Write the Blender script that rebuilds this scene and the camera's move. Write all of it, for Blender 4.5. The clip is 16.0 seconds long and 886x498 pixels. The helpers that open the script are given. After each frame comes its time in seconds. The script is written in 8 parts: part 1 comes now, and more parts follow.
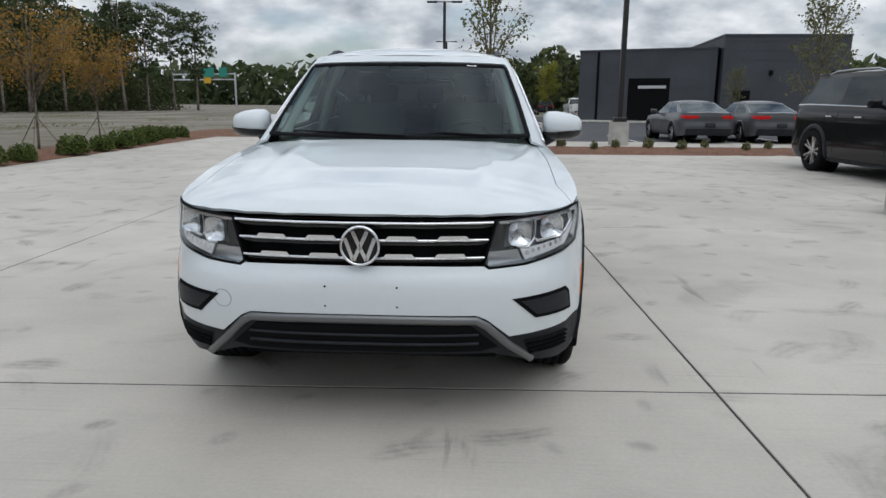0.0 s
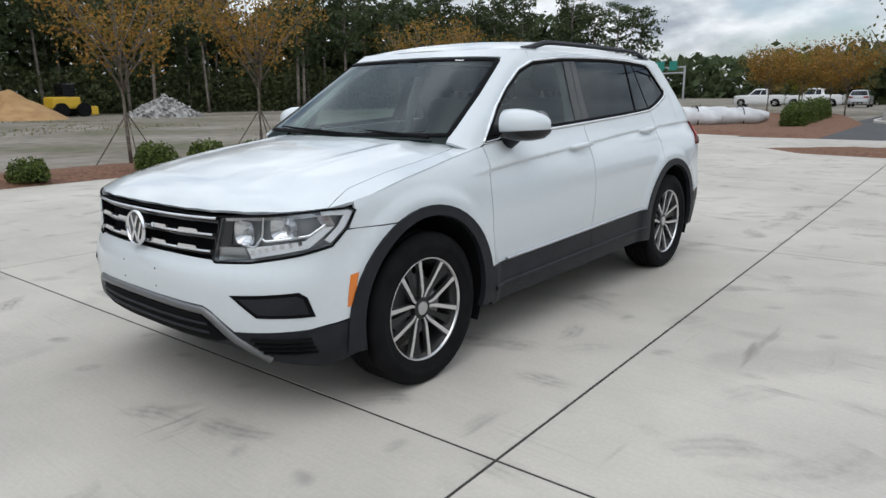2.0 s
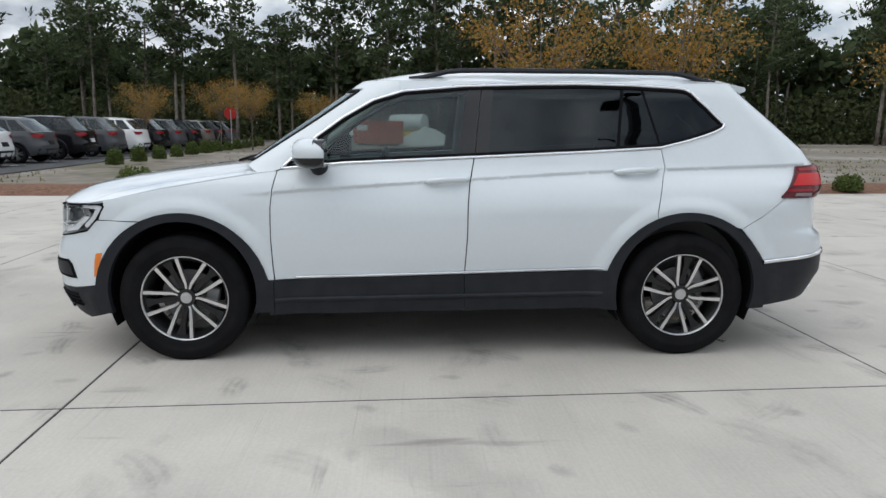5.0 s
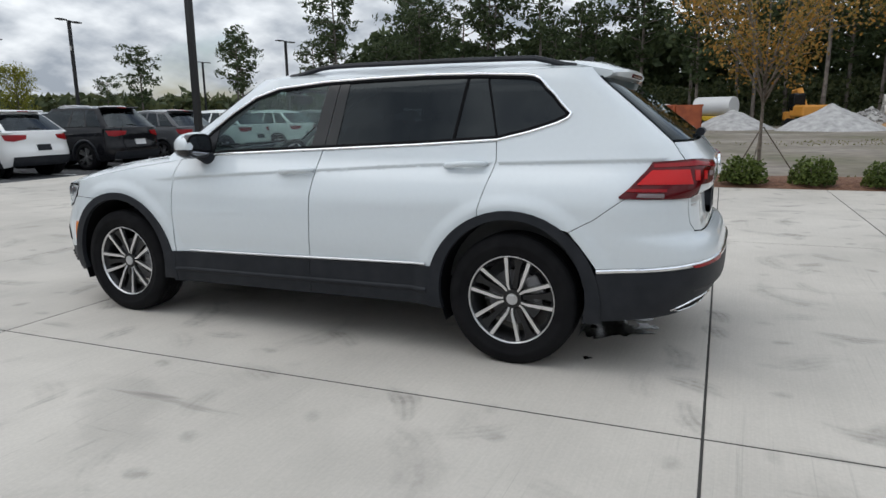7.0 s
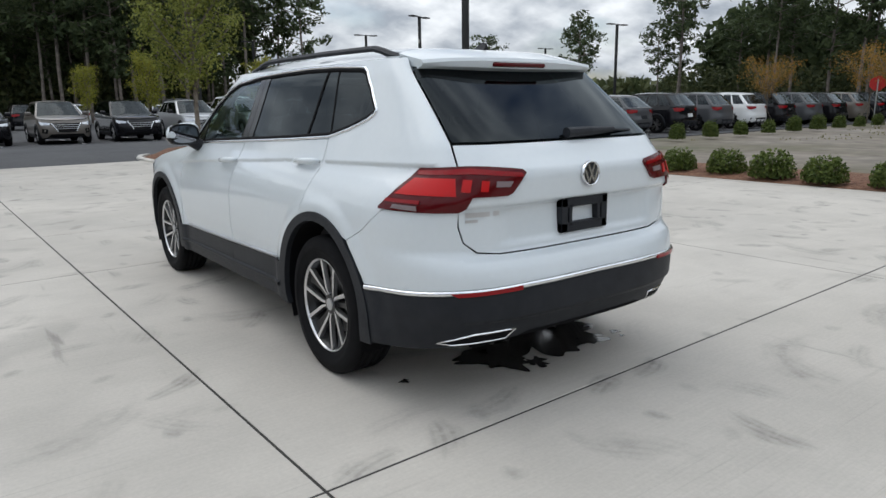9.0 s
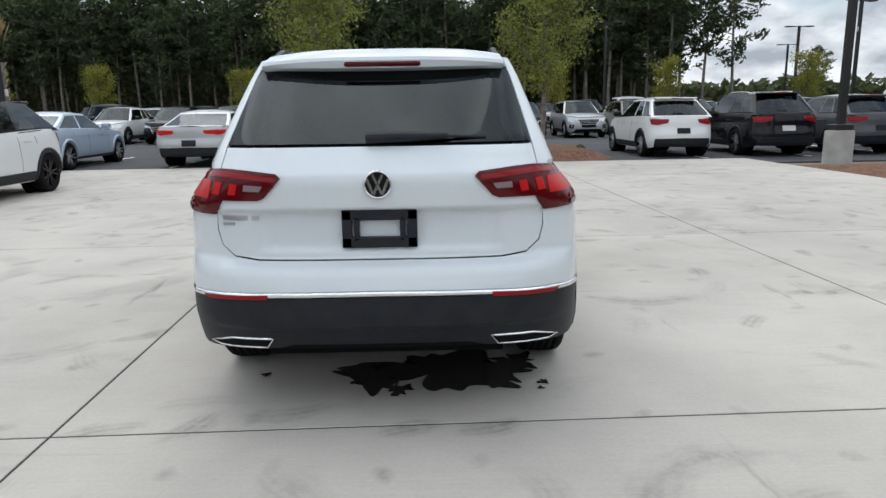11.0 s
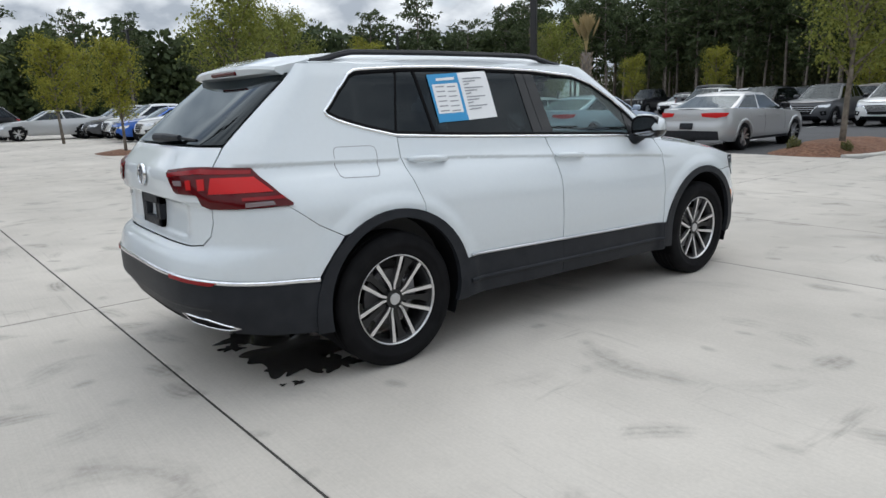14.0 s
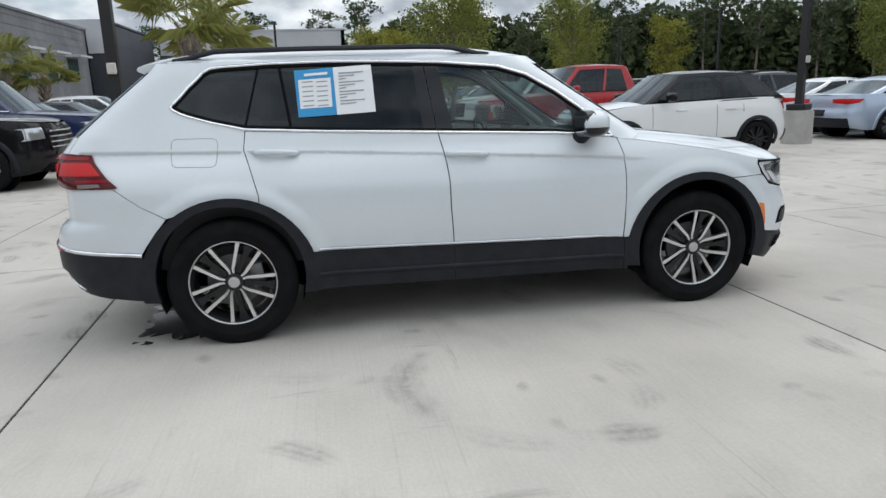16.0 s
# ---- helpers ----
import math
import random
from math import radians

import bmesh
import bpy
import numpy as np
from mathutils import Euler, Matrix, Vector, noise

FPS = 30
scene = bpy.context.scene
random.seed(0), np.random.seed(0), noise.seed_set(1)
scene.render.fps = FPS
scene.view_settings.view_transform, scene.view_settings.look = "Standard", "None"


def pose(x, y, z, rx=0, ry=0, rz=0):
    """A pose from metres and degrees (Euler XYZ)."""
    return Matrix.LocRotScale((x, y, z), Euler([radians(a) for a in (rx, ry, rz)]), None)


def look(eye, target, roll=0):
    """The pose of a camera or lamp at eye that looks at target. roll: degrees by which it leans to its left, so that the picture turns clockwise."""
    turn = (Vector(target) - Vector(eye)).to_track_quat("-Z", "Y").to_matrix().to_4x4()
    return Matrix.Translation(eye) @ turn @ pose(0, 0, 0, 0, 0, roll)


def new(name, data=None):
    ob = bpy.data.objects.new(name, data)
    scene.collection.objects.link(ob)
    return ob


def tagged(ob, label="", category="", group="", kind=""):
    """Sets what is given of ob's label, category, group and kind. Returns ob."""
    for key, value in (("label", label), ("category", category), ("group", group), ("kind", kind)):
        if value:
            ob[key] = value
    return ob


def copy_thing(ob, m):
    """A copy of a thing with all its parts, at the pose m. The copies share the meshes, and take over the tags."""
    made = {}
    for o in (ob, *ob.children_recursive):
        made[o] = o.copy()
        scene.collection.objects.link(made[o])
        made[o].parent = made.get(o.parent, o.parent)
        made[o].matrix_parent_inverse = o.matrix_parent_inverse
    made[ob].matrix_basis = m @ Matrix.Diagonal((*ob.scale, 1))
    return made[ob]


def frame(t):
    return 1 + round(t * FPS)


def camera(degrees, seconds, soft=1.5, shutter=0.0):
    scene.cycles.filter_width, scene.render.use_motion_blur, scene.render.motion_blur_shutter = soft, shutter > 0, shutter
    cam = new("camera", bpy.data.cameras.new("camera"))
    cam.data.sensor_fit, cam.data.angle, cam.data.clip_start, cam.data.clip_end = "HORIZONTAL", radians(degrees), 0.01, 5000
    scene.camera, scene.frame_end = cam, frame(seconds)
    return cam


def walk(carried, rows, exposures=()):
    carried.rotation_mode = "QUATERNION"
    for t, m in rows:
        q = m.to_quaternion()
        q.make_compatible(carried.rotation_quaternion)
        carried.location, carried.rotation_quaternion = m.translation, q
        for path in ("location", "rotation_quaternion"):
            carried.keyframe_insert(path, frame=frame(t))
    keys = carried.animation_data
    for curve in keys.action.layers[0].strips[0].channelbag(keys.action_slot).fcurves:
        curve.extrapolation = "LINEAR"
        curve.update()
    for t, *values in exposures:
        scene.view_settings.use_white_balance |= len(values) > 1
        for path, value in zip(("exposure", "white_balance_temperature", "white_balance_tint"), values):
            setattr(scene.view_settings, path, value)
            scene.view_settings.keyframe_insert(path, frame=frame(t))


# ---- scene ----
cam = camera(66.6, 16.0)

PATH = [
    (0, (0.401, -4.676, 1.272), (0.304, -2.724, 0.848), 0.4),
    (0.5, (1.067, -4.56, 1.279), (0.621, -2.661, 0.84), 0.5),
    (1, (1.682, -4.32, 1.285), (0.94, -2.511, 0.865), -0.1),
    (1.5, (2.278, -4.011, 1.289), (1.226, -2.365, 0.857), -1.1),
    (2, (2.773, -3.601, 1.289), (1.526, -2.101, 0.848), -0.4),
    (2.5, (3.229, -3.13, 1.302), (1.718, -1.895, 0.863), -0.3),
    (3, (3.602, -2.587, 1.296), (1.946, -1.545, 0.879), -0.5),
    (3.5, (3.972, -2.009, 1.296), (2.195, -1.192, 0.88), -1.3),
    (3.7, (4.082, -1.775, 1.281), (2.266, -1.045, 0.87), -0.7),
    (5.8, (4.583, 0.859, 1.297), (2.636, 0.595, 0.925), -0.4),
    (6, (4.554, 1.129, 1.312), (2.623, 0.78, 0.922), -0.5),
    (6.5, (4.412, 1.827, 1.33), (2.542, 1.241, 0.931), 0.0),
    (7, (4.125, 2.466, 1.315), (2.335, 1.665, 0.924), -0.8),
    (7.5, (3.79, 3.076, 1.319), (2.11, 2.069, 0.914), -0.2),
    (8, (3.36, 3.577, 1.324), (1.808, 2.383, 0.915), -0.6),
    (8.5, (2.876, 4.039, 1.334), (1.535, 2.626, 0.88), -0.4),
    (9, (2.306, 4.367, 1.336), (1.145, 2.794, 0.914), -0.8),
    (9.2, (2.065, 4.487, 1.319), (0.975, 2.864, 0.895), -0.7),
    (11.3, (-0.64, 5.0, 1.306), (-0.435, 3.051, 0.905), -0.7),
    (11.5, (-0.901, 4.965, 1.314), (-0.544, 3.041, 0.899), -0.6),
    (12, (-1.549, 4.779, 1.321), (-0.875, 2.939, 0.92), -0.8),
    (12.5, (-2.203, 4.544, 1.327), (-1.313, 2.808, 0.884), -1.6),
    (13, (-2.757, 4.185, 1.34), (-1.637, 2.586, 0.907), -1.7),
    (13.5, (-3.264, 3.772, 1.345), (-1.919, 2.355, 0.914), -1.4),
    (14, (-3.676, 3.264, 1.344), (-2.14, 2.057, 0.917), -1.5),
    (14.5, (-4.071, 2.694, 1.342), (-2.395, 1.704, 0.883), -1.3),
    (15, (-4.351, 2.08, 1.34), (-2.575, 1.282, 0.879), -0.5),
    (15.5, (-4.541, 1.488, 1.347), (-2.679, 0.926, 0.88), -1.4),
    (16, (-4.648, 0.885, 1.346), (-2.732, 0.536, 0.893), -1.8),
]
walk(cam, [(t, look(eye, target, roll)) for t, eye, target, roll in PATH], exposures=((0, -0.20), (1, -0.08), (2.5, 0.04), (3.5, 0.06), (6, -0.01), (7.5, -0.06), (9, -0.02), (11.5, 0.17), (12.5, 0.19), (14, 0.08), (16, 0.07)))


# ---------------------------------------------------------------- sky and sun
world = bpy.data.worlds.new("world")
scene.world = world
world.use_nodes = True
wn = world.node_tree
SUN_EL, SUN_AZ = 58, 160
sky = wn.nodes.new("ShaderNodeTexSky")
sky.sky_type, sky.sun_disc = "NISHITA", False
sky.sun_elevation, sky.sun_rotation = radians(SUN_EL), radians(SUN_AZ)
sky.dust_density, sky.air_density = 2.0, 1.0
wtc = wn.nodes.new("ShaderNodeTexCoord")
wsep = wn.nodes.new("ShaderNodeSeparateXYZ")
wn.links.new(wtc.outputs["Generated"], wsep.inputs[0])
wadd = wn.nodes.new("ShaderNodeMath")
wadd.operation, wadd.inputs[1].default_value = "ADD", 0.42
wn.links.new(wsep.outputs[2], wadd.inputs[0])
wmax = wn.nodes.new("ShaderNodeMath")
wmax.operation, wmax.inputs[1].default_value = "MAXIMUM", 0.12
wn.links.new(wadd.outputs[0], wmax.inputs[0])
wcomb = wn.nodes.new("ShaderNodeCombineXYZ")
for k in (0, 1):
    d = wn.nodes.new("ShaderNodeMath")
    d.operation = "DIVIDE"
    wn.links.new(wsep.outputs[k], d.inputs[0])
    wn.links.new(wmax.outputs[0], d.inputs[1])
    wn.links.new(d.outputs[0], wcomb.inputs[k])
cl1 = wn.nodes.new("ShaderNodeTexNoise")
cl1.inputs["Scale"].default_value, cl1.inputs["Detail"].default_value, cl1.inputs["Roughness"].default_value = 2.3, 5, 0.5
wn.links.new(wcomb.outputs[0], cl1.inputs["Vector"])
cl2 = wn.nodes.new("ShaderNodeTexNoise")
cl2.inputs["Scale"].default_value, cl2.inputs["Detail"].default_value = 6.0, 6
wn.links.new(wcomb.outputs[0], cl2.inputs["Vector"])
cover = wn.nodes.new("ShaderNodeValToRGB")
cover.color_ramp.elements[0].position, cover.color_ramp.elements[1].position = 0.34, 0.47
wn.links.new(cl1.outputs[0], cover.inputs[0])
tone = wn.nodes.new("ShaderNodeValToRGB")
tone.color_ramp.elements[0].position, tone.color_ramp.elements[1].position = 0.36, 0.66
tone.color_ramp.elements[0].color = (4.3, 4.85, 5.6, 1)
tone.color_ramp.elements[1].color = (10.4, 10.9, 11.4, 1)
wn.links.new(cl2.outputs[0], tone.inputs[0])
wmix = wn.nodes.new("ShaderNodeMix")
wmix.data_type = "RGBA"
wn.links.new(cover.outputs[0], wmix.inputs[0])
wn.links.new(sky.outputs[0], wmix.inputs[6])
wgrad = wn.nodes.new("ShaderNodeMapRange")
wgrad.inputs[1].default_value, wgrad.inputs[2].default_value = 0.0, 0.75
wgrad.inputs[3].default_value, wgrad.inputs[4].default_value = 0.62, 1.25
wn.links.new(wsep.outputs[2], wgrad.inputs[0])
wscale = wn.nodes.new("ShaderNodeVectorMath")
wscale.operation = "SCALE"
wn.links.new(tone.outputs[0], wscale.inputs[0])
wn.links.new(wgrad.outputs[0], wscale.inputs["Scale"])
wn.links.new(wscale.outputs[0], wmix.inputs[7])
wn.links.new(wmix.outputs[2], wn.nodes["Background"].inputs[0])
wn.nodes["Background"].inputs[1].default_value = 0.130

sun = new("sun", bpy.data.lights.new("sun", "SUN"))
sun.data.energy, sun.data.angle, sun.data.color = 0.62, radians(50), (1.0, 0.96, 0.90)
az, el = radians(SUN_AZ), radians(SUN_EL)
sun.matrix_world = look((0, 0, 0), (-math.sin(az) * math.cos(el), -math.cos(az) * math.cos(el), -math.sin(el)))


# ---------------------------------------------------------------- materials
def material(name, col=(0.5, 0.5, 0.5), rough=0.5, metal=0.0, coat=0.0, spec=0.5, emit=None, power=0.0):
    m = bpy.data.materials.new(name)
    m.use_nodes = True
    b = m.node_tree.nodes["Principled BSDF"]
    b.inputs["Base Color"].default_value = (*col, 1)
    b.inputs["Roughness"].default_value = rough
    b.inputs["Metallic"].default_value = metal
    b.inputs["Coat Weight"].default_value = coat
    b.inputs["Coat Roughness"].default_value = 0.03
    b.inputs["Specular IOR Level"].default_value = spec
    if emit:
        b.inputs["Emission Color"].default_value = (*emit, 1)
        b.inputs["Emission Strength"].default_value = power
    return m


def varied(m, stops, scale=8.0, detail=5.0, bump=0.0, bump_scale=60.0, space="Object", rough=None, fine=None):
    """Colour from noise through a ramp of (position, colour), with a second finer noise and a bump."""
    nt = m.node_tree
    b = nt.nodes["Principled BSDF"]
    tc = nt.nodes.new("ShaderNodeTexCoord")
    n1 = nt.nodes.new("ShaderNodeTexNoise")
    n1.inputs["Scale"].default_value, n1.inputs["Detail"].default_value = scale, detail
    nt.links.new(tc.outputs[space], n1.inputs["Vector"])
    ramp = nt.nodes.new("ShaderNodeValToRGB")
    el = ramp.color_ramp.elements
    while len(el) < len(stops):
        el.new(0.5)
    for e, (p, c) in zip(el, stops):
        e.position, e.color = p, (*c, 1)
    nt.links.new(n1.outputs[0], ramp.inputs[0])
    out = ramp.outputs[0]
    if fine:
        n2 = nt.nodes.new("ShaderNodeTexNoise")
        n2.inputs["Scale"].default_value, n2.inputs["Detail"].default_value = fine[0], 4
        nt.links.new(tc.outputs[space], n2.inputs["Vector"])
        r2 = nt.nodes.new("ShaderNodeMapRange")
        r2.inputs[1].default_value, r2.inputs[2].default_value = 0.3, 0.7
        r2.inputs[3].default_value, r2.inputs[4].default_value = 1 - fine[1], 1 + fine[1]
        nt.links.new(n2.outputs[0], r2.inputs[0])
        mul = nt.nodes.new("ShaderNodeVectorMath")
        mul.operation = "SCALE"
        nt.links.new(out, mul.inputs[0])
        nt.links.new(r2.outputs[0], mul.inputs["Scale"])
        out = mul.outputs[0]
    nt.links.new(out, b.inputs["Base Color"])
    if bump:
        n3 = nt.nodes.new("ShaderNodeTexNoise")
        n3.inputs["Scale"].default_value, n3.inputs["Detail"].default_value = bump_scale, 4
        nt.links.new(tc.outputs[space], n3.inputs["Vector"])
        bn = nt.nodes.new("ShaderNodeBump")
        bn.inputs["Strength"].default_value, bn.inputs["Distance"].default_value = bump, 0.02
        nt.links.new(n3.outputs[0], bn.inputs["Height"])
        nt.links.new(bn.outputs[0], b.inputs["Normal"])
    if rough:
        r3 = nt.nodes.new("ShaderNodeMapRange")
        r3.inputs[3].default_value, r3.inputs[4].default_value = rough
        nt.links.new(n1.outputs[0], r3.inputs[0])
        nt.links.new(r3.outputs[0], b.inputs["Roughness"])
    return m


def glass(name, tint, gloss=1.0):
    """A thin pane: tinted see-through with a clear reflection."""
    m = bpy.data.materials.new(name)
    m.use_nodes = True
    nt = m.node_tree
    nt.nodes.remove(nt.nodes["Principled BSDF"])
    tr, gl, mx, lw, pw, fr = (nt.nodes.new("ShaderNode" + k) for k in ("BsdfTransparent", "BsdfGlossy", "MixShader", "LayerWeight", "Math", "Math"))
    tr.inputs[0].default_value = (*tint, 1)
    gl.inputs["Roughness"].default_value = 0.015
    gl.inputs["Color"].default_value = (gloss * 0.86, gloss * 0.95, gloss, 1)
    lw.inputs["Blend"].default_value = 0.5
    pw.operation, pw.inputs[1].default_value = "POWER", 5.0
    nt.links.new(lw.outputs["Facing"], pw.inputs[0])
    fr.operation, fr.inputs[1].default_value, fr.inputs[2].default_value = "MULTIPLY_ADD", 0.94, 0.042
    nt.links.new(pw.outputs[0], fr.inputs[0])
    nt.links.new(fr.outputs[0], mx.inputs[0])
    nt.links.new(tr.outputs[0], mx.inputs[1])
    nt.links.new(gl.outputs[0], mx.inputs[2])
    nt.links.new(mx.outputs[0], nt.nodes["Material Output"].inputs[0])
    return m


WHITE = varied(material("white_paint", (0.8, 0.8, 0.8), 0.5, coat=1.0, spec=0.3), [(0.3, (0.642, 0.688, 0.716)), (0.7, (0.662, 0.708, 0.736))], 1.5, fine=(40.0, 0.01))
CLAD = varied(material("black_plastic", (0.03, 0.03, 0.03), 0.48, spec=0.2), [(0.3, (0.014, 0.016, 0.020)), (0.7, (0.022, 0.024, 0.029))], 12.0, bump=0.08, bump_scale=900.0)
BLACK = material("dark_void", (0.004, 0.004, 0.005), 0.8, spec=0.12)
GLOSSY = material("gloss_black", (0.008, 0.008, 0.009), 0.16, coat=0.15, spec=0.35)
CHROME = material("chrome", (0.82, 0.83, 0.85), 0.12, metal=1.0)
MIRROR = material("mirror_glass", (0.30, 0.31, 0.33), 0.05, metal=1.0)
SATIN = material("satin_metal", (0.55, 0.56, 0.58), 0.28, metal=1.0)
GREYTRIM = material("grey_trim", (0.17, 0.175, 0.18), 0.35, metal=0.6)
TYRE = varied(material("rubber", (0.018, 0.018, 0.019), 0.75, spec=0.08), [(0.3, (0.007, 0.007, 0.008)), (0.7, (0.013, 0.013, 0.014))], 9.0, bump=0.1, bump_scale=200.0)
RIMBLK = material("rim_black", (0.012, 0.012, 0.013), 0.35, coat=0.15, spec=0.3)
BRAKE = material("brake_steel", (0.12, 0.12, 0.125), 0.5, metal=0.8)
SMOKE = material("grey_lens", (0.22, 0.17, 0.18), 0.25, coat=0.3)
RIMSIL = material("machined_alloy", (0.72, 0.72, 0.73), 0.28, metal=1.0)
REDLENS = material("red_lens", (0.24, 0.004, 0.007), 0.15, coat=0.08, spec=0.25)
REDBRIGHT = material("red_reflector", (0.50, 0.008, 0.009), 0.3, coat=0.08, spec=0.25)
REDDARK = material("dark_red_lens", (0.085, 0.003, 0.005), 0.12, coat=0.06, spec=0.25)
AMBER = material("amber_lens", (0.75, 0.20, 0.02), 0.25, coat=0.6)
CLEAR = material("clear_reflector", (0.75, 0.76, 0.78), 0.25, coat=0.5)
REFLECT = material("lamp_reflector", (0.74, 0.75, 0.77), 0.20, metal=1.0)
HOUSING = material("lamp_housing", (0.30, 0.31, 0.32), 0.35, metal=0.6)
SEAT = varied(material("seat_cloth", (0.09, 0.09, 0.095), 0.85), [(0.3, (0.07, 0.07, 0.075)), (0.7, (0.12, 0.12, 0.125))], 30.0)
DASH = material("dashboard", (0.035, 0.036, 0.038), 0.6)
LINER = material("headlining", (0.35, 0.35, 0.34), 0.9)
G_FRONT = glass("side_glass", (0.55, 0.62, 0.60))
G_SHIELD = glass("windscreen_glass", (0.54, 0.68, 0.64))
G_DARK = glass("privacy_glass", (0.026, 0.030, 0.034), 0.80)
G_LAMP = glass("lamp_cover", (0.95, 0.96, 0.97))
PAPER = material("paper", (0.78, 0.79, 0.80), 0.6)
BLUEPAPER = material("blue_print", (0.02, 0.27, 0.55), 0.5)
INK = material("grey_ink", (0.30, 0.31, 0.33), 0.7)


# ---------------------------------------------------------------- mesh helpers
def mesh_of(name, verts, faces, mat=None, smooth=False, normals=None):
    me = bpy.data.meshes.new(name)
    me.from_pydata([tuple(v) for v in verts], [], faces)
    if smooth:
        me.polygons.foreach_set("use_smooth", [True] * len(me.polygons))
    if normals is not None:
        me.normals_split_custom_set(normals)
    if mat:
        me.materials.append(mat)
    me.update()
    return me


def bm_mesh(name, bm, mat, smooth=0.0):
    if smooth:
        for e in bm.edges:
            e.smooth = len(e.link_faces) == 2 and e.calc_face_angle(0) < radians(smooth)
        for f in bm.faces:
            f.smooth = True
    me = bpy.data.meshes.new(name)
    bm.to_mesh(me)
    bm.free()
    me.materials.append(mat)
    return me


def child(name, me, parent, label="", m=None):
    ob = new(name, me)
    ob.parent = parent
    if m is not None:
        ob.matrix_basis = m
    if label:
        ob["label"] = label
    return ob


def part(name, bm, mat, parent, label="", smooth=0.0, m=None):
    return child(name, bm_mesh(name, bm, mat, smooth), parent, label, m)


def thing(name, label, category, m=None, group="", kind=""):
    ob = new(name)
    if m is not None:
        ob.matrix_basis = m
    return tagged(ob, label, category, group, kind)


def box(bm, x0, x1, y0, y1, z0, z1, bevel=0.0, m=None, seg=2):
    r = bmesh.ops.create_cube(bm, size=1)
    t = Matrix.Translation(((x0 + x1) / 2, (y0 + y1) / 2, (z0 + z1) / 2)) @ Matrix.Diagonal((x1 - x0, y1 - y0, z1 - z0, 1))
    vs = r["verts"]
    bmesh.ops.transform(bm, matrix=t, verts=vs)
    if bevel:
        es = list({e for v in vs for e in v.link_edges})
        r2 = bmesh.ops.bevel(bm, geom=es, offset=bevel, segments=seg, affect="EDGES", profile=0.5)
        vs = list({v for f in r2["faces"] for v in f.verts} | {v for v in vs if v.is_valid})
    if m is not None:
        bmesh.ops.transform(bm, matrix=m, verts=vs)
    return vs


def cone(bm, p, q, r0, r1, n=10, caps=True):
    p, q = Vector(p), Vector(q)
    d = q - p
    r = bmesh.ops.create_cone(bm, cap_ends=caps, segments=n, radius1=r0, radius2=r1, depth=d.length)
    t = Matrix.Translation((p + q) / 2) @ d.to_track_quat("Z", "Y").to_matrix().to_4x4()
    bmesh.ops.transform(bm, matrix=t, verts=r["verts"])
    return r["verts"]


def lathe(profile, n=48, closed=False):
    """Turns (radius, x) round the x axis."""
    verts, faces = [], []
    k = len(profile)
    for i in range(n):
        a = 2 * math.pi * i / n
        for r, x in profile:
            verts.append((x, r * math.cos(a), r * math.sin(a)))
    for i in range(n):
        j = (i + 1) % n
        for a in range(k if closed else k - 1):
            b = (a + 1) % k
            faces.append((i * k + a, j * k + a, j * k + b, i * k + b))
    return verts, faces


def tube(bm, pts, r, n=8):
    rings = []
    pts = [Vector(p) for p in pts]
    for i, p in enumerate(pts):
        d = (pts[min(i + 1, len(pts) - 1)] - pts[max(i - 1, 0)]).normalized()
        q = d.to_track_quat("Z", "Y")
        rr = r[i] if isinstance(r, (list, tuple)) else r
        rings.append([bm.verts.new(p + q @ Vector((rr * math.cos(2 * math.pi * k / n), rr * math.sin(2 * math.pi * k / n), 0))) for k in range(n)])
    for a, b in zip(rings, rings[1:]):
        for k in range(n):
            bm.faces.new((a[k], a[(k + 1) % n], b[(k + 1) % n], b[k]))
    bm.faces.new(rings[0][::-1])
    bm.faces.new(rings[-1])


def lookup(g, lo, hi, n=1500):
    vals, k = [g(lo + (hi - lo) * i / n) for i in range(n + 1)], n / (hi - lo)

    def f(v):
        t = (v - lo) * k
        if t <= 0:
            return vals[0]
        if t >= n:
            return vals[n]
        i = int(t)
        return vals[i] + (vals[i + 1] - vals[i]) * (t - i)
    return f


def curve(table):
    xs, ys = [p[0] for p in table], [p[1] for p in table]
    return lookup(lambda v: float(np.interp(v, xs, ys)), xs[0], xs[-1])


def smooth_curve(table, r=0.03):
    xs, ys = [p[0] for p in table], [p[1] for p in table]

    def g(v):
        return float(np.interp([v - r, v - r / 2, v, v + r / 2, v + r], xs, ys) @ np.array([1, 2, 2, 2, 1]) / 8)
    return lookup(g, xs[0], xs[-1])


def ramp01(v, a, b):
    t = min(1.0, max(0.0, (v - a) / (b - a)))
    return t * t * (3 - 2 * t)


# ---------------------------------------------------------------- the car's skin
AX, HUB = 1.394, 0.35
W_Z = smooth_curve([(0.1, 0.80), (0.24, 0.868), (0.34, 0.884), (0.5, 0.884), (0.7, 0.890), (0.86, 0.884), (0.93, 0.868), (0.99, 0.842), (1.05, 0.790), (1.09, 0.770), (1.253, 0.706), (1.485, 0.624), (1.545, 0.592), (1.7, 0.50)], 0.03)
FRONT_Z = smooth_curve([(0.1, -2.10), (0.26, -2.19), (0.36, -2.245), (0.46, -2.265), (0.58, -2.272), (0.63, -2.262), (0.68, -2.235), (0.87, -2.23), (1.0, -2.13), (1.6, -1.7)], 0.02)
FRONT_A = smooth_curve([(0.2, 2.75), (0.56, 2.75), (0.66, 2.5), (0.86, 2.5), (1.5, 2.5)], 0.05)
FRONT_B = smooth_curve([(0.2, 4.4), (0.56, 4.4), (0.66, 4.1), (0.86, 3.9), (1.5, 3.2)], 0.05)
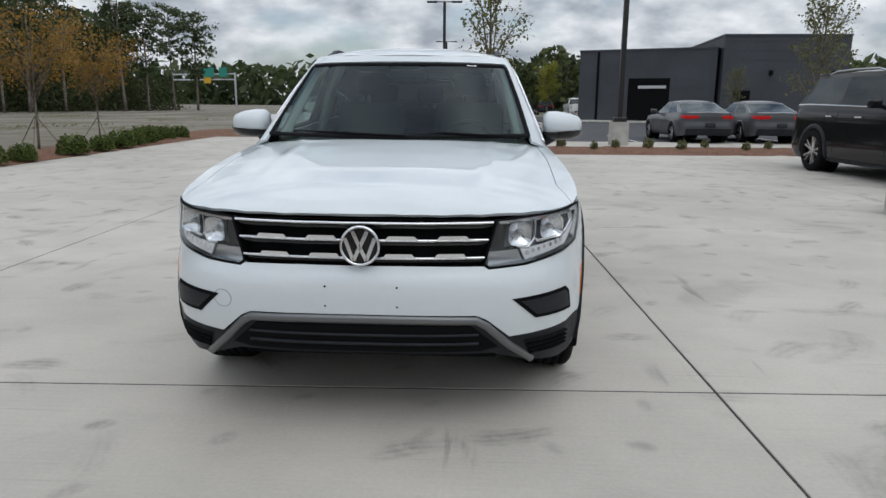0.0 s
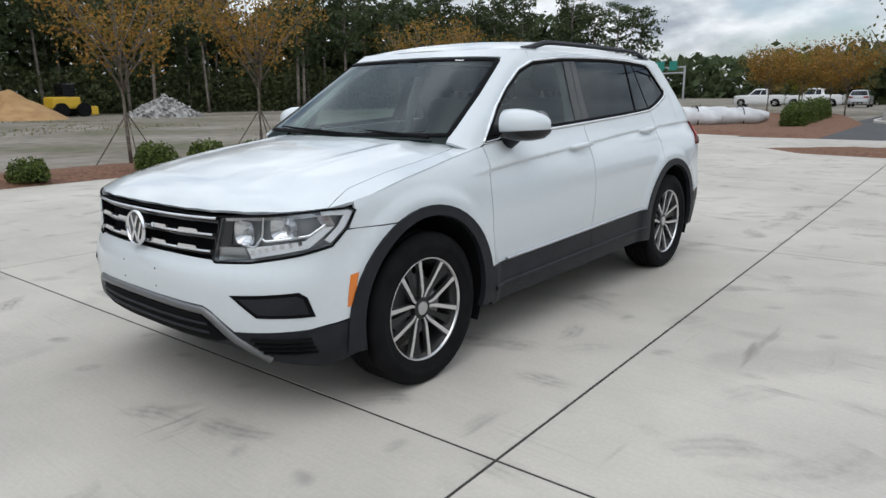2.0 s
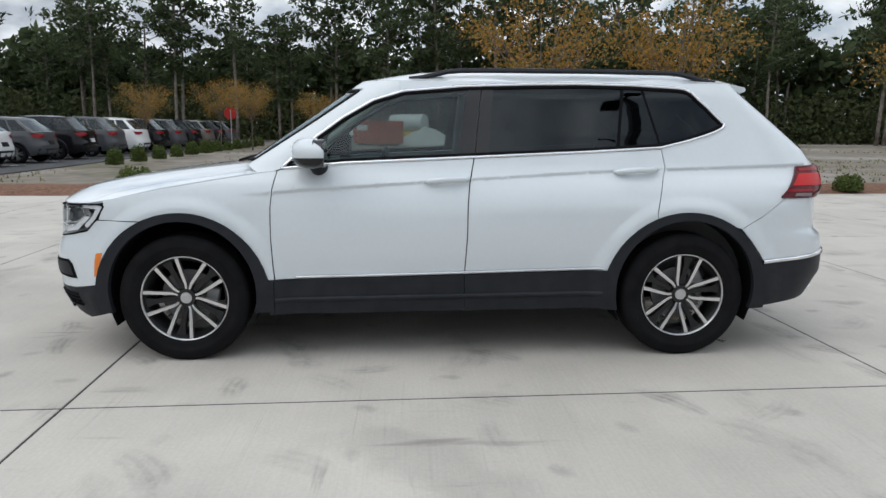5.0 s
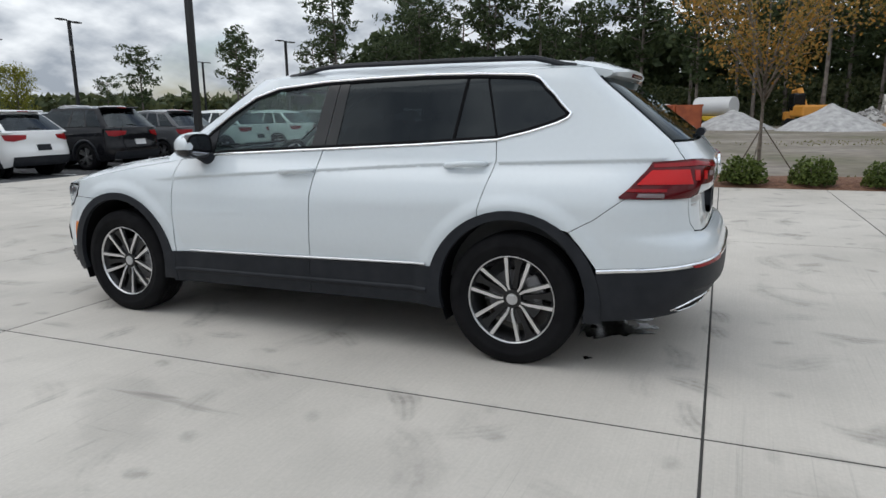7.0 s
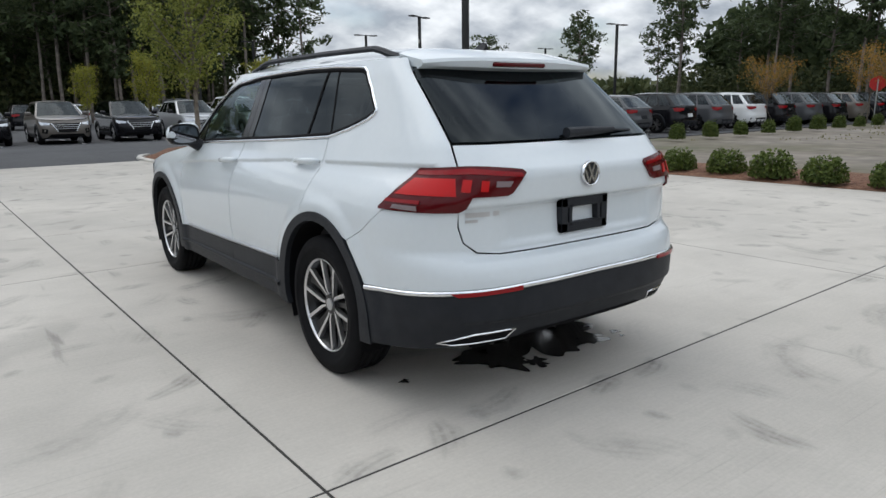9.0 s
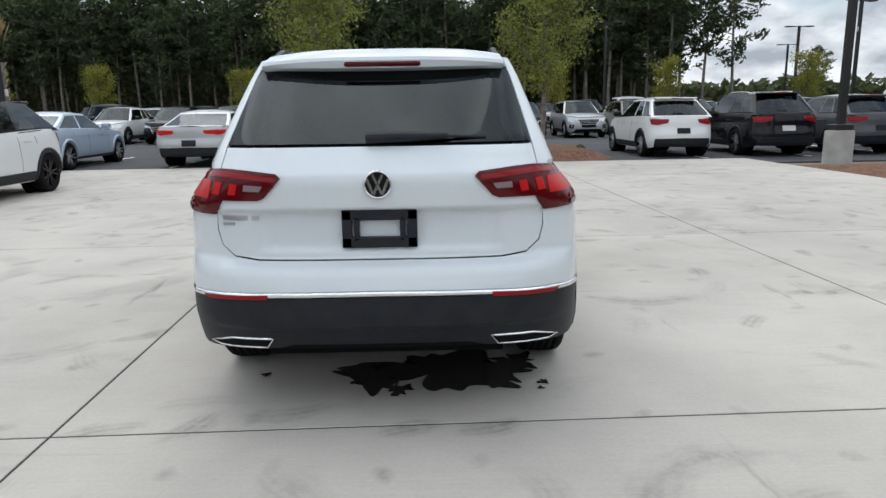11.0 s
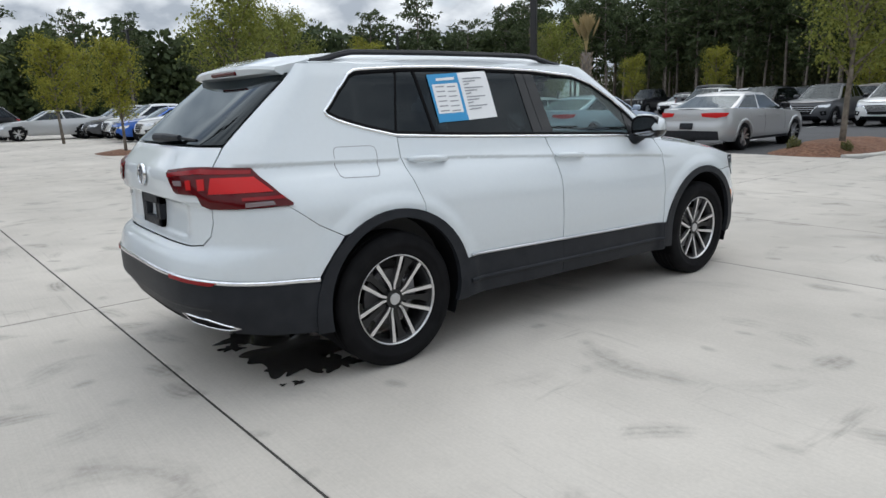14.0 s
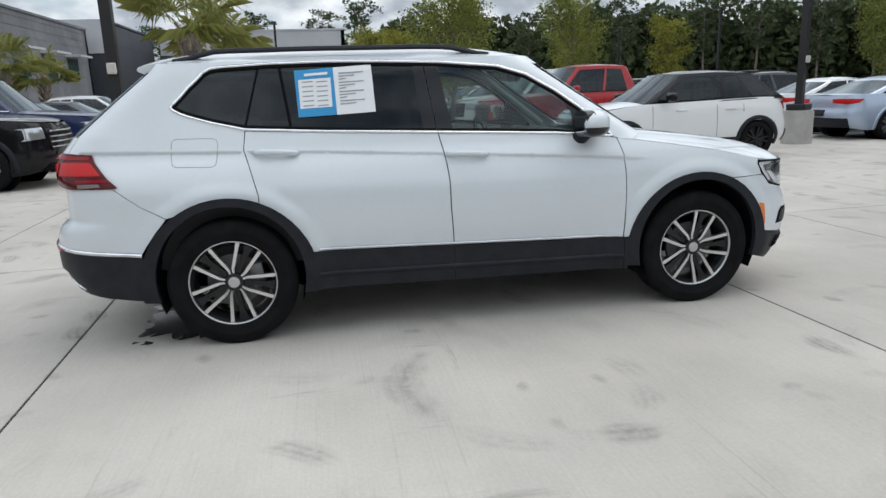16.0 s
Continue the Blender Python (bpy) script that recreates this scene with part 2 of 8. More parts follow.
REAR_Z = smooth_curve([(0.1, 2.17), (0.28, 2.29), (0.40, 2.366), (0.440, 2.384), (0.452, 2.402), (0.52, 2.404), (0.60, 2.402), (0.66, 2.380), (0.69, 2.358), (0.705, 2.330), (0.715, 2.312), (0.85, 2.298), (0.908, 2.296), (0.924, 2.328), (1.04, 2.334), (1.065, 2.325), (1.09, 2.30), (1.17, 2.235), (1.49, 1.81), (1.545, 1.765), (1.7, 1.64)], 0.008)
REAR_A = smooth_curve([(0.2, 3.3), (0.6, 3.5), (0.75, 4.0), (0.9, 4.4), (1.06, 4.4), (1.17, 4.8), (1.5, 7.0)], 0.03)
REAR_B = smooth_curve([(0.2, 4.8), (0.6, 4.8), (0.75, 5.0), (0.9, 5.2), (1.06, 5.2), (1.17, 5.8), (1.5, 8.0)], 0.03)
SCREEN_Y = curve([(0.9, -1.39), (1.095, -1.115), (1.49, -0.535), (1.545, -0.455), (1.7, -0.26)])
CREASE = curve([(-1.2, 0.915), (-0.65, 0.96), (0.2, 1.012), (0.83, 1.048), (1.44, 1.070), (2.0, 1.088), (2.4, 1.10)])


def corner(s, c, a, b):
    """Distance along the direction (s, c) to the curve x**a + y**b = 1."""
    r = 1.0
    for _ in range(7):
        p, q = (r * s) ** a, (r * c) ** b
        r -= (p + q - 1) * r / (a * p + b * q)
    return r


class Skin:
    """Half-plans stacked in height: front corner, flank, rear corner. U runs from the front's middle to the rear's middle."""
    LF, LS, LR = 1.25, 2.8, 1.25
    L = LF + LS + LR

    def __init__(self, screen=False):
        self.screen, self.cache = screen, {}

    def ends(self, z):
        if self.screen:
            yf = SCREEN_Y(z)
            return yf, yf + 0.50, 5.0, 5.0
        return FRONT_Z(z), -1.35, FRONT_A(z), FRONT_B(z)

    def raw(self, U, z):
        yf, y0, fa_, fb_ = self.ends(z)
        yr, y1, w = REAR_Z(z), 1.42, W_Z(z)
        if U <= self.LF:
            a = max(0.0, U) / self.LF * math.pi / 2
            s, c = math.sin(a), math.cos(a)
            r = corner(s, c, fa_, fb_)
            x, y = w * r * s, y0 - (y0 - yf) * r * c
        elif U < self.LF + self.LS:
            t = (U - self.LF) / self.LS
            x, y = w, y0 + (y1 - y0) * t
        else:
            a = max(0.0, min(1.0, (U - self.LF - self.LS) / self.LR)) * math.pi / 2
            s, c = math.sin(a), math.cos(a)
            r = corner(c, s, REAR_A(z), REAR_B(z))
            x, y = w * r * c, y1 + (yr - y1) * r * s
            if 0.73 < z < 0.93 and not self.screen:
                y -= 0.015 * ramp01(x, 0.53, 0.43) * ramp01(z, 0.735, 0.775) * ramp01(z, 0.926, 0.896)
        side = ramp01(x / w, 0.80, 0.97)
        x *= 1 + (0.010 + 0.016 * ramp01(z, 1.0, 1.15)) * max(0.0, 1 - (y / 1.5) ** 2)
        if side > 0 and z < 1.3:
            zc = CREASE(y)
            d = zc - z
            if -0.004 < d < 0.24:
                amp = 0.016 * ramp01(y, -1.12, -0.8)
                x -= side * amp * (ramp01(d, -0.004, 0.018) - ramp01(d, 0.030, 0.24))
            for ya in (-AX, AX):
                rr = math.hypot(y - ya, z - HUB)
                x += side * 0.014 * (1 - ramp01(rr, 0.50, 0.575))
            x -= side * 0.012 * ramp01(z, 0.62, 0.45) * ramp01(abs(y), 0.95, 0.8) if z < 0.62 else 0
        return x, y

    def at(self, U, z):
        s = 1
        if U < 0:
            s, U = -1, -U
        elif U > self.L:
            s, U = -1, 2 * self.L - U
        x, y = self.raw(U, z)
        return Vector((s * x, y, z))

    def table(self, z):
        key = round(z, 3)
        if key not in self.cache:
            us = np.linspace(0, self.L, 320)
            pts = np.array([self.raw(u, z) for u in us])
            self.cache[key] = us, pts[:, 0], pts[:, 1]
        return self.cache[key]

    def uy(self, y, z):
        us, _, ys = self.table(z)
        return float(np.interp(y, ys, us))

    def ux(self, x, z, rear=False):
        us, xs, _ = self.table(z)
        half = us < self.LF + 0.3 if not rear else us > self.LF + self.LS - 0.1
        u, v = us[half], xs[half]
        k = int(np.argmax(v))
        if not rear:
            return math.copysign(float(np.interp(abs(x), v[: k + 1], u[: k + 1])), x)
        got = float(np.interp(abs(x), v[k:][::-1], u[k:][::-1]))
        return got if x >= 0 else 2 * self.L - got

    def spot(self, p):
        """('y', y, z) on the flank, ('f', x, z) on the front, ('r', x, z) on the rear."""
        k, v, z = p
        return (self.uy(v, z) if k == "y" else self.ux(v, z, k == "r"), z)


BODY, SCREEN = Skin(), Skin(True)
HOOD_C = smooth_curve([(-2.24, 0.852), (-2.17, 0.905), (-2.05, 0.950), (-1.8, 0.998), (-1.5, 1.038), (-1.2, 1.072), (-0.98, 1.098)], 0.03)
SHOULDER = curve([(-2.25, 0.852), (-1.9, 0.872), (-1.74, 0.900), (-1.5, 0.955), (-1.2, 1.005), (-0.93, 1.045), (-0.7, 1.06)])
ROOF_C = smooth_curve([(-0.46, 1.547), (-0.31, 1.583), (-0.1, 1.617), (0.3, 1.642), (0.9, 1.645), (1.4, 1.622), (1.68, 1.590), (1.85, 1.55)], 0.06)
_ysh = np.linspace(-2.2299, -0.6, 160)
_xsh = np.array([0.0 if y < -2.229 else BODY.raw(BODY.uy(y, SHOULDER(y)), SHOULDER(y))[0] for y in _ysh])


deck_edge = lookup(lambda v: float(np.interp(v, _ysh, _xsh)), -2.2299, -0.6, 400)


def deck(x, y):
    xs = max(0.02, deck_edge(y))
    s = min(1.0, abs(x) / xs)
    zs = SHOULDER(y)
    ridge = 0.007 * math.exp(-((abs(x) - 0.50 - 0.06 * (y + 1)) / 0.035) ** 2) * ramp01(y, -2.1, -1.7)
    return Vector((x, y, zs + (HOOD_C(y) - zs) * (1 - s ** 3.0) + ridge))


_yrf = np.linspace(-0.455, 1.764, 120)
_xrf = []
for _y in _yrf:
    _sk = SCREEN if _y < 0.5 else BODY
    _xrf.append(_sk.raw(_sk.uy(_y, 1.545), 1.545)[0])


roof_edge = lookup(lambda v: float(np.interp(v, _yrf, _xrf)), -0.455, 1.764, 400)


def roof(x, y):
    xs = max(0.03, roof_edge(y))
    s = min(1.0, abs(x) / xs)
    return Vector((x, y, 1.545 + (max(1.545, ROOF_C(y)) - 1.545) * (1 - s ** 3.6)))


def inset(poly, d):
    n, out = len(poly), []
    area = sum(poly[i][0] * poly[(i + 1) % n][1] - poly[(i + 1) % n][0] * poly[i][1] for i in range(n))
    sg = 1 if area > 0 else -1
    for i in range(n):
        p, q, r = Vector(poly[i - 1]), Vector(poly[i]), Vector(poly[(i + 1) % n])
        a, b = (q - p).normalized(), (r - q).normalized()
        na, nb = Vector((-a.y, a.x)) * sg, Vector((-b.y, b.x)) * sg
        m = na + nb
        k = max(0.35, m.length_squared / 2)
        out.append(q + m / k * d / 1.0 if m.length > 1e-6 else q + na * d)
    return [tuple(v) for v in out]


def inner_points(poly, step):
    """Grid points well inside a polygon."""
    p = np.array(poly)
    q = np.roll(p, -1, 0)
    lo, hi = p.min(0), p.max(0)
    na, nb = max(1, int((hi[0] - lo[0]) / step)), max(1, int((hi[1] - lo[1]) / step))
    if na < 2 or nb < 2:
        return []
    g = np.array([(lo[0] + (hi[0] - lo[0]) * i / na, lo[1] + (hi[1] - lo[1]) * j / nb) for i in range(1, na) for j in range(1, nb)])
    x, y = g[:, :1], g[:, 1:]
    cross = ((p[:, 1] > y) != (q[:, 1] > y)) & (x < (q[:, 0] - p[:, 0]) * (y - p[:, 1]) / (q[:, 1] - p[:, 1] + 1e-12) + p[:, 0])
    ok = cross.sum(1) % 2 == 1
    d = q - p
    t = (((x - p[:, 0]) * d[:, 0] + (y - p[:, 1]) * d[:, 1]) / ((d ** 2).sum(1) + 1e-12)).clip(0, 1)
    gap = np.hypot(x - p[:, 0] - t * d[:, 0], y - p[:, 1] - t * d[:, 1]).min(1)
    return [Vector(v) for v in g[ok & (gap > step * 0.4)]]


def within(poly, pts, margin):
    """Those of the points that lie inside a polygon, off its edge."""
    p, g = np.array(poly), np.array(pts)
    q = np.roll(p, -1, 0)
    x, y = g[:, :1], g[:, 1:]
    cross = ((p[:, 1] > y) != (q[:, 1] > y)) & (x < (q[:, 0] - p[:, 0]) * (y - p[:, 1]) / (q[:, 1] - p[:, 1] + 1e-12) + p[:, 0])
    d = q - p
    t = (((x - p[:, 0]) * d[:, 0] + (y - p[:, 1]) * d[:, 1]) / ((d ** 2).sum(1) + 1e-12)).clip(0, 1)
    gap = np.hypot(x - p[:, 0] - t * d[:, 0], y - p[:, 1] - t * d[:, 1]).min(1)
    return g[(cross.sum(1) % 2 == 1) & (gap > margin)].tolist()


def patch(name, f, poly, mat, flip=1, gap=0.002, thick=0.014, off=0.0, step=0.04, lines=()):
    """A mesh over a polygon of the surface f(a, b), with a turned-in rim. flip -1 mirrors it in x."""
    from mathutils.geometry import delaunay_2d_cdt
    if gap:
        poly = inset(poly, gap)
    ring = []
    for i in range(len(poly)):
        a, b = Vector(poly[i]), Vector(poly[(i + 1) % len(poly)])
        k = max(1, int((b - a).length / step))
        ring += [a + (b - a) * (j / k) for j in range(k)]
    rp = [tuple(v) for v in ring]
    pts = list(ring)
    pts += inner_points(rp, step)
    if lines:
        extra = [p for ln in lines for p in ln]
        pts += [Vector(p) for p in within(rp, extra, 0.006)]
    vs, _, fs, *_ = delaunay_2d_cdt(pts, [], [list(range(len(ring)))], 1, 1e-6)
    e = 0.004
    P, N = [], []
    for v in vs:
        a, b = v
        p = f(a, b)
        n = (f(a + e, b) - f(a - e, b)).cross(f(a, b + e) - f(a, b - e))
        n = n.normalized() if n.length > 1e-12 else Vector((0, 0, 1))
        P.append(p)
        N.append(n)
    c = Vector((0, 0, 0.75))
    if sum((p - c).dot(n) for p, n in zip(P, N)) < 0:
        N = [-n for n in N]
    P = [p + n * off for p, n in zip(P, N)]
    faces, nrm = [], []
    for tri in fs:
        t = list(tri)
        g = (P[t[1]] - P[t[0]]).cross(P[t[2]] - P[t[0]])
        if g.dot(N[t[0]]) < 0:
            t.reverse()
        faces.append(t)
        nrm += [N[i] for i in t]
    count = {}
    for t in faces:
        for i in range(len(t)):
            k = (t[i], t[(i + 1) % len(t)])
            count[frozenset(k)] = None if frozenset(k) in count else k
    if thick:
        under = {}
        for k in [k for k in count.values() if k]:
            for i in k:
                if i not in under:
                    under[i] = len(P)
                    P.append(P[i] - N[i] * thick)
        for k in [k for k in count.values() if k]:
            q = [k[1], k[0], under[k[0]], under[k[1]]]
            g = (P[q[1]] - P[q[0]]).cross(P[q[3]] - P[q[0]])
            g = g.normalized() if g.length > 1e-12 else Vector((0, 0, 1))
            faces.append(q)
            nrm += [g] * 4
    if flip < 0:
        P = [Vector((-p.x, p.y, p.z)) for p in P]
        out, nn, k = [], [], 0
        for t in faces:
            m = len(t)
            out.append(t[::-1])
            nn += [Vector((-n.x, n.y, n.z)) for n in nrm[k : k + m][::-1]]
            k += m
        faces, nrm = out, nn
    return mesh_of(name, P, faces, mat, True, nrm)


def ribbon(name, f, line, width, height, mat, flip=1, closed=False, side=0.0, lift=0.0):
    """A raised strip that follows a line on the surface."""
    pts = [Vector(p) for p in line]
    fine = []
    n = len(pts)
    for i in range(n if closed else n - 1):
        a, b = pts[i], pts[(i + 1) % n]
        k = max(1, int((b - a).length / 0.03))
        fine += [a + (b - a) * (j / k) for j in range(k)]
    if not closed:
        fine.append(pts[-1])
    P, N, e = [], [], 0.004
    for p in fine:
        a, b = p
        nn = (f(a + e, b) - f(a - e, b)).cross(f(a, b + e) - f(a, b - e)).normalized()
        q = f(a, b)
        if (q - Vector((0, 0, 0.75))).dot(nn) < 0:
            nn = -nn
        P.append(q)
        N.append(nn)
    verts, faces, m = [], [], len(P)
    for i in range(m):
        d = (P[(i + 1) % m] - P[i - 1]) if closed else (P[min(i + 1, m - 1)] - P[max(i - 1, 0)])
        t = d.normalized().cross(N[i]).normalized()
        o = P[i] + t * side
        for k, h in ((-0.5, -0.004), (-0.42, height * 0.8), (0, height), (0.42, height * 0.8), (0.5, -0.004)):
            verts.append(o + t * (k * width) + N[i] * (h + lift))
    for i in range(m if closed else m - 1):
        j = (i + 1) % m
        for k in range(4):
            faces.append((i * 5 + k, i * 5 + k + 1, j * 5 + k + 1, j * 5 + k))
    if flip < 0:
        verts = [Vector((-v.x, v.y, v.z)) for v in verts]
        faces = [q[::-1] for q in faces]
    return mesh_of(name, verts, faces, mat, True)


def clip(poly, p, q, keep_left=True):
    """Cuts a polygon by the line p to q."""
    def s(v):
        d = (q[0] - p[0]) * (v[1] - p[1]) - (q[1] - p[1]) * (v[0] - p[0])
        return d if keep_left else -d
    out = []
    for i in range(len(poly)):
        a, b = poly[i - 1], poly[i]
        sa, sb = s(a), s(b)
        if (sa >= 0) != (sb >= 0):
            t = sa / (sa - sb)
            out.append((a[0] + (b[0] - a[0]) * t, a[1] + (b[1] - a[1]) * t))
        if sb >= 0:
            out.append(b)
    return out


def arc(cy, cz, r, a0, a1, n=14):
    """Points of an arch in (y, z); angles in degrees from +y towards +z."""
    return [(cy + r * math.cos(radians(a0 + (a1 - a0) * i / n)), cz + r * math.sin(radians(a0 + (a1 - a0) * i / n))) for i in range(n + 1)]


# ---------------------------------------------------------------- the white car
suv = thing("sport_utility_car", "white mid-size SUV with black plastic cladding, parked on concrete", "car", pose(-0.024, -0.009, 0))


def bp(points):
    return [BODY.spot(p) for p in points]


def fl(points):
    return [("y", y, z) for y, z in points]


def panel(name, spots, mat, sides=(1, -1), skin=BODY, label="", parent=None, **k):
    for s in sides:
        ob = child(name, patch(name, skin.at, [skin.spot(p) for p in spots], mat, s, **k), parent or suv, label)
    return ob


BELT = [(-0.865, 1.058), (-0.51, 1.088), (0.18, 1.120), (0.83, 1.150), (1.27, 1.176), (1.44, 1.216), (1.59, 1.262), (1.645, 1.290)]
TOPW = [(1.655, 1.312), (1.63, 1.335), (1.555, 1.415), (1.475, 1.492), (1.44, 1.511), (1.38, 1.520), (1.13, 1.533), (0.81, 1.538), (0.49, 1.532), (0.15, 1.520), (-0.19, 1.490), (-0.36, 1.438), (-0.53, 1.340), (-0.67, 1.238)]
OUTLINE = BELT + TOPW
SEAM_F = [(-0.880, 1.050), (-0.902, 0.95), (-0.912, 0.85), (-0.912, 0.68), (-0.902, 0.52)]
SEAM_M = [(0.200, 1.118), (0.172, 0.98), (0.160, 0.86), (0.158, 0.70), (0.144, 0.482)]
SEAM_R = [(1.27, 1.172), (1.282, 1.07), (1.25, 0.96), (1.216, 0.83), (1.2175, 0.790)]

CREASE_LINES = [[BODY.spot(("y", -1.1 + 0.03 * k, CREASE(-1.1 + 0.03 * k) - d)) for k in range(108)] for d in (-0.008, -0.003, 0.004, 0.011, 0.018, 0.026, 0.034)]
ARCH_LINES = [[BODY.spot(("y", ya + r * math.cos(radians(a)), HUB + r * math.sin(radians(a)))) for a in range(0, 181, 4)] for ya in (-AX, AX) for r in (0.498, 0.515, 0.535, 0.555, 0.572, 0.585)]


def full(half, middle):
    """Joins a half outline, which has one edge on the car's middle, to its mirror image."""
    n = len(half)
    i = next(k for k in range(n) if abs(half[k][0] - middle) < 1e-6 and abs(half[(k + 1) % n][0] - middle) < 1e-6)
    run = half[i + 1:] + half[:i + 1]
    return run + [(2 * middle - u, z) for u, z in run[-2:0:-1]]


# doors, wings, flanks
arch_r1 = [(AX + 0.470 * math.cos(radians(a)), 0.355 + 0.470 * math.sin(radians(a))) for a in range(162, 110, -6)]
panel("front_door", fl([*SEAM_F, (-0.895, 0.458), (-0.4, 0.466), (0.144, 0.480), *SEAM_M[::-1], (-0.51, 1.086), (-0.86, 1.056)]), WHITE, lines=CREASE_LINES + ARCH_LINES, gap=0.0032)
panel("rear_door", fl([*SEAM_M, (0.5, 0.490), (0.945, 0.500), *arch_r1, *SEAM_R[::-1], (0.83, 1.148)]), WHITE, lines=CREASE_LINES + ARCH_LINES, gap=0.0032)
arch_f1 = [(-AX + 0.470 * math.cos(radians(a)), 0.355 + 0.470 * math.sin(radians(a))) for a in range(116, 12, -6)]
panel("front_wing", fl([(-1.80, 0.893), (-1.80, 0.86), (-1.832, 0.7845), (-1.60, 0.7805), *arch_f1, (-0.93, 0.458), (-0.897, 0.458), *SEAM_F[::-1][0:], (-0.93, 1.043), (-1.2, 1.003), (-1.5, 0.953)]), WHITE, lines=CREASE_LINES + ARCH_LINES, step=0.03, gap=0.0026)
arch_r2 = [(AX + 0.470 * math.cos(radians(a)), 0.355 + 0.470 * math.sin(radians(a))) for a in range(110, 50, -6)]
panel("quarter_panel", fl([*SEAM_R, *arch_r2, (1.70, 0.735), (1.82, 0.80), (1.96, 0.905), (2.0, 0.95)]) + [("r", 0.69, 0.95), ("r", 0.652, 1.085), ("r", 0.637, 1.17), ("r", 0.600, 1.36), ("r", 0.568, 1.50), ("r", 0.555, 1.545)] + fl([(1.42, 1.545), (1.42, 1.513), *TOPW[3:0:-1], (1.655, 1.312), *BELT[:3:-1]]), WHITE, lines=CREASE_LINES + ARCH_LINES, gap=0.0015)
# black strips sunk in the door gaps stand in for the shade there
for s in (1, -1):
    for seam in (SEAM_F, SEAM_M, SEAM_R):
        child("door_seal", ribbon("door_seal", BODY.at, [BODY.spot(("y", y, z)) for y, z in seam], 0.022, 0.0, BLACK, s, lift=-0.007), suv)
panel("roof_side_rail", fl([(1.42, 1.545), (1.42, 1.515), *TOPW[5:11], (-0.21, 1.485), (-0.21, 1.545)]), WHITE, gap=0.0)
panel("windscreen_pillar", [("y", -0.21, 1.545), ("y", -0.21, 1.487)] + fl([*TOPW[11:], (-0.865, 1.058), (-0.90, 1.045), (-0.985, 1.035)]) + [("f", 0.712, 1.075), ("f", 0.700, 1.11), ("f", 0.652, 1.30), ("f", 0.588, 1.492), ("f", 0.555, 1.545)], WHITE, skin=SCREEN, gap=0.001)
panel("roof_header", [("f", x, 1.500 + 0.012 * (1 - (x / 0.6) ** 2)) for x in (0.588, 0.4, 0.2, 0, -0.2, -0.4, -0.588)] + [("f", x, 1.546) for x in (-0.555, -0.3, 0, 0.3, 0.555)], WHITE, sides=(1,), skin=SCREEN, gap=0.0)

# glazing
shield = [("f", x, 1.083 + 0.012 * abs(x / 0.7)) for x in (0.706, 0.5, 0.25, 0, -0.25, -0.5, -0.706)] + [("f", -0.652, 1.30), ("f", -0.588, 1.492)] + [("f", x, 1.500 + 0.010 * (1 - (x / 0.6) ** 2)) for x in (-0.575, -0.3, 0, 0.3, 0.575)] + [("f", 0.588, 1.492), ("f", 0.652, 1.30)]
panel("windscreen", shield, G_SHIELD, sides=(1,), skin=SCREEN, thick=0.0, off=-0.004, label="greenish laminated windscreen")
sh_uv = [SCREEN.spot(p) for p in shield]
child("windscreen_seal", ribbon("windscreen_seal", SCREEN.at, inset(sh_uv, 0.013), 0.030, 0.001, BLACK, closed=True), suv)
panel("mirror_shade_band", [("f", 0.13, 1.505), ("f", 0.09, 1.470), ("f", -0.09, 1.470), ("f", -0.13, 1.505)], BLACK, sides=(1,), skin=SCREEN, thick=0.0, off=-0.009)
panel("screen_label", [("f", 0.355, 1.492), ("f", 0.41, 1.490), ("f", 0.41, 1.482), ("f", 0.355, 1.484)], PAPER, sides=(1,), skin=SCREEN, thick=0.001, off=0.001, gap=0)


def slab(p0, p1, q0, q1):
    """The strip of the side window outline between two upright lines (bottom y, top y)."""
    a = clip(OUTLINE, (p0, 1.05), (p1, 1.55), False)
    return clip(a, (q0, 1.05), (q1, 1.55), True)


for nm, a, b, mat, off in (("mirror_sail", (-9, -9), (-0.628, -0.585), GLOSSY, -0.003), ("front_side_window", (-0.628, -0.585), (0.098, 0.178), G_FRONT, -0.006), ("door_pillar", (0.098, 0.178), (0.192, 0.255), GLOSSY, -0.002), ("door_pillar", (0.197, 0.260), (0.275, 0.322), GLOSSY, -0.002), ("rear_side_window", (0.275, 0.322), (0.995, 1.062), G_DARK, -0.006), ("window_divider", (0.995, 1.062), (1.012, 1.079), BLACK, -0.002), ("rear_corner_window", (1.012, 1.079), (1.300, 1.162), G_DARK, -0.006), ("door_pillar", (1.300, 1.162), (1.312, 1.174), BLACK, -0.004), ("quarter_window", (1.312, 1.174), (9, 9), G_DARK, -0.006)):
    poly = inset(OUTLINE, 0.0)
    poly = slab(a[0], a[1], b[0], b[1])
    panel(nm, fl(poly), mat, gap=0.0, thick=0.004, off=off, step=0.05)
for s in (1, -1):
    line = [BODY.spot(("y", y, z)) for y, z in OUTLINE]
    child("window_seal", ribbon("window_seal", BODY.at, inset(line, 0.016), 0.024, 0.001, BLACK, s, closed=True), suv)
    child("chrome_window_trim", ribbon("chrome_window_trim", BODY.at, inset(line, 0.003), 0.015, 0.007, CHROME, s, closed=True), suv, "polished chrome window surround")

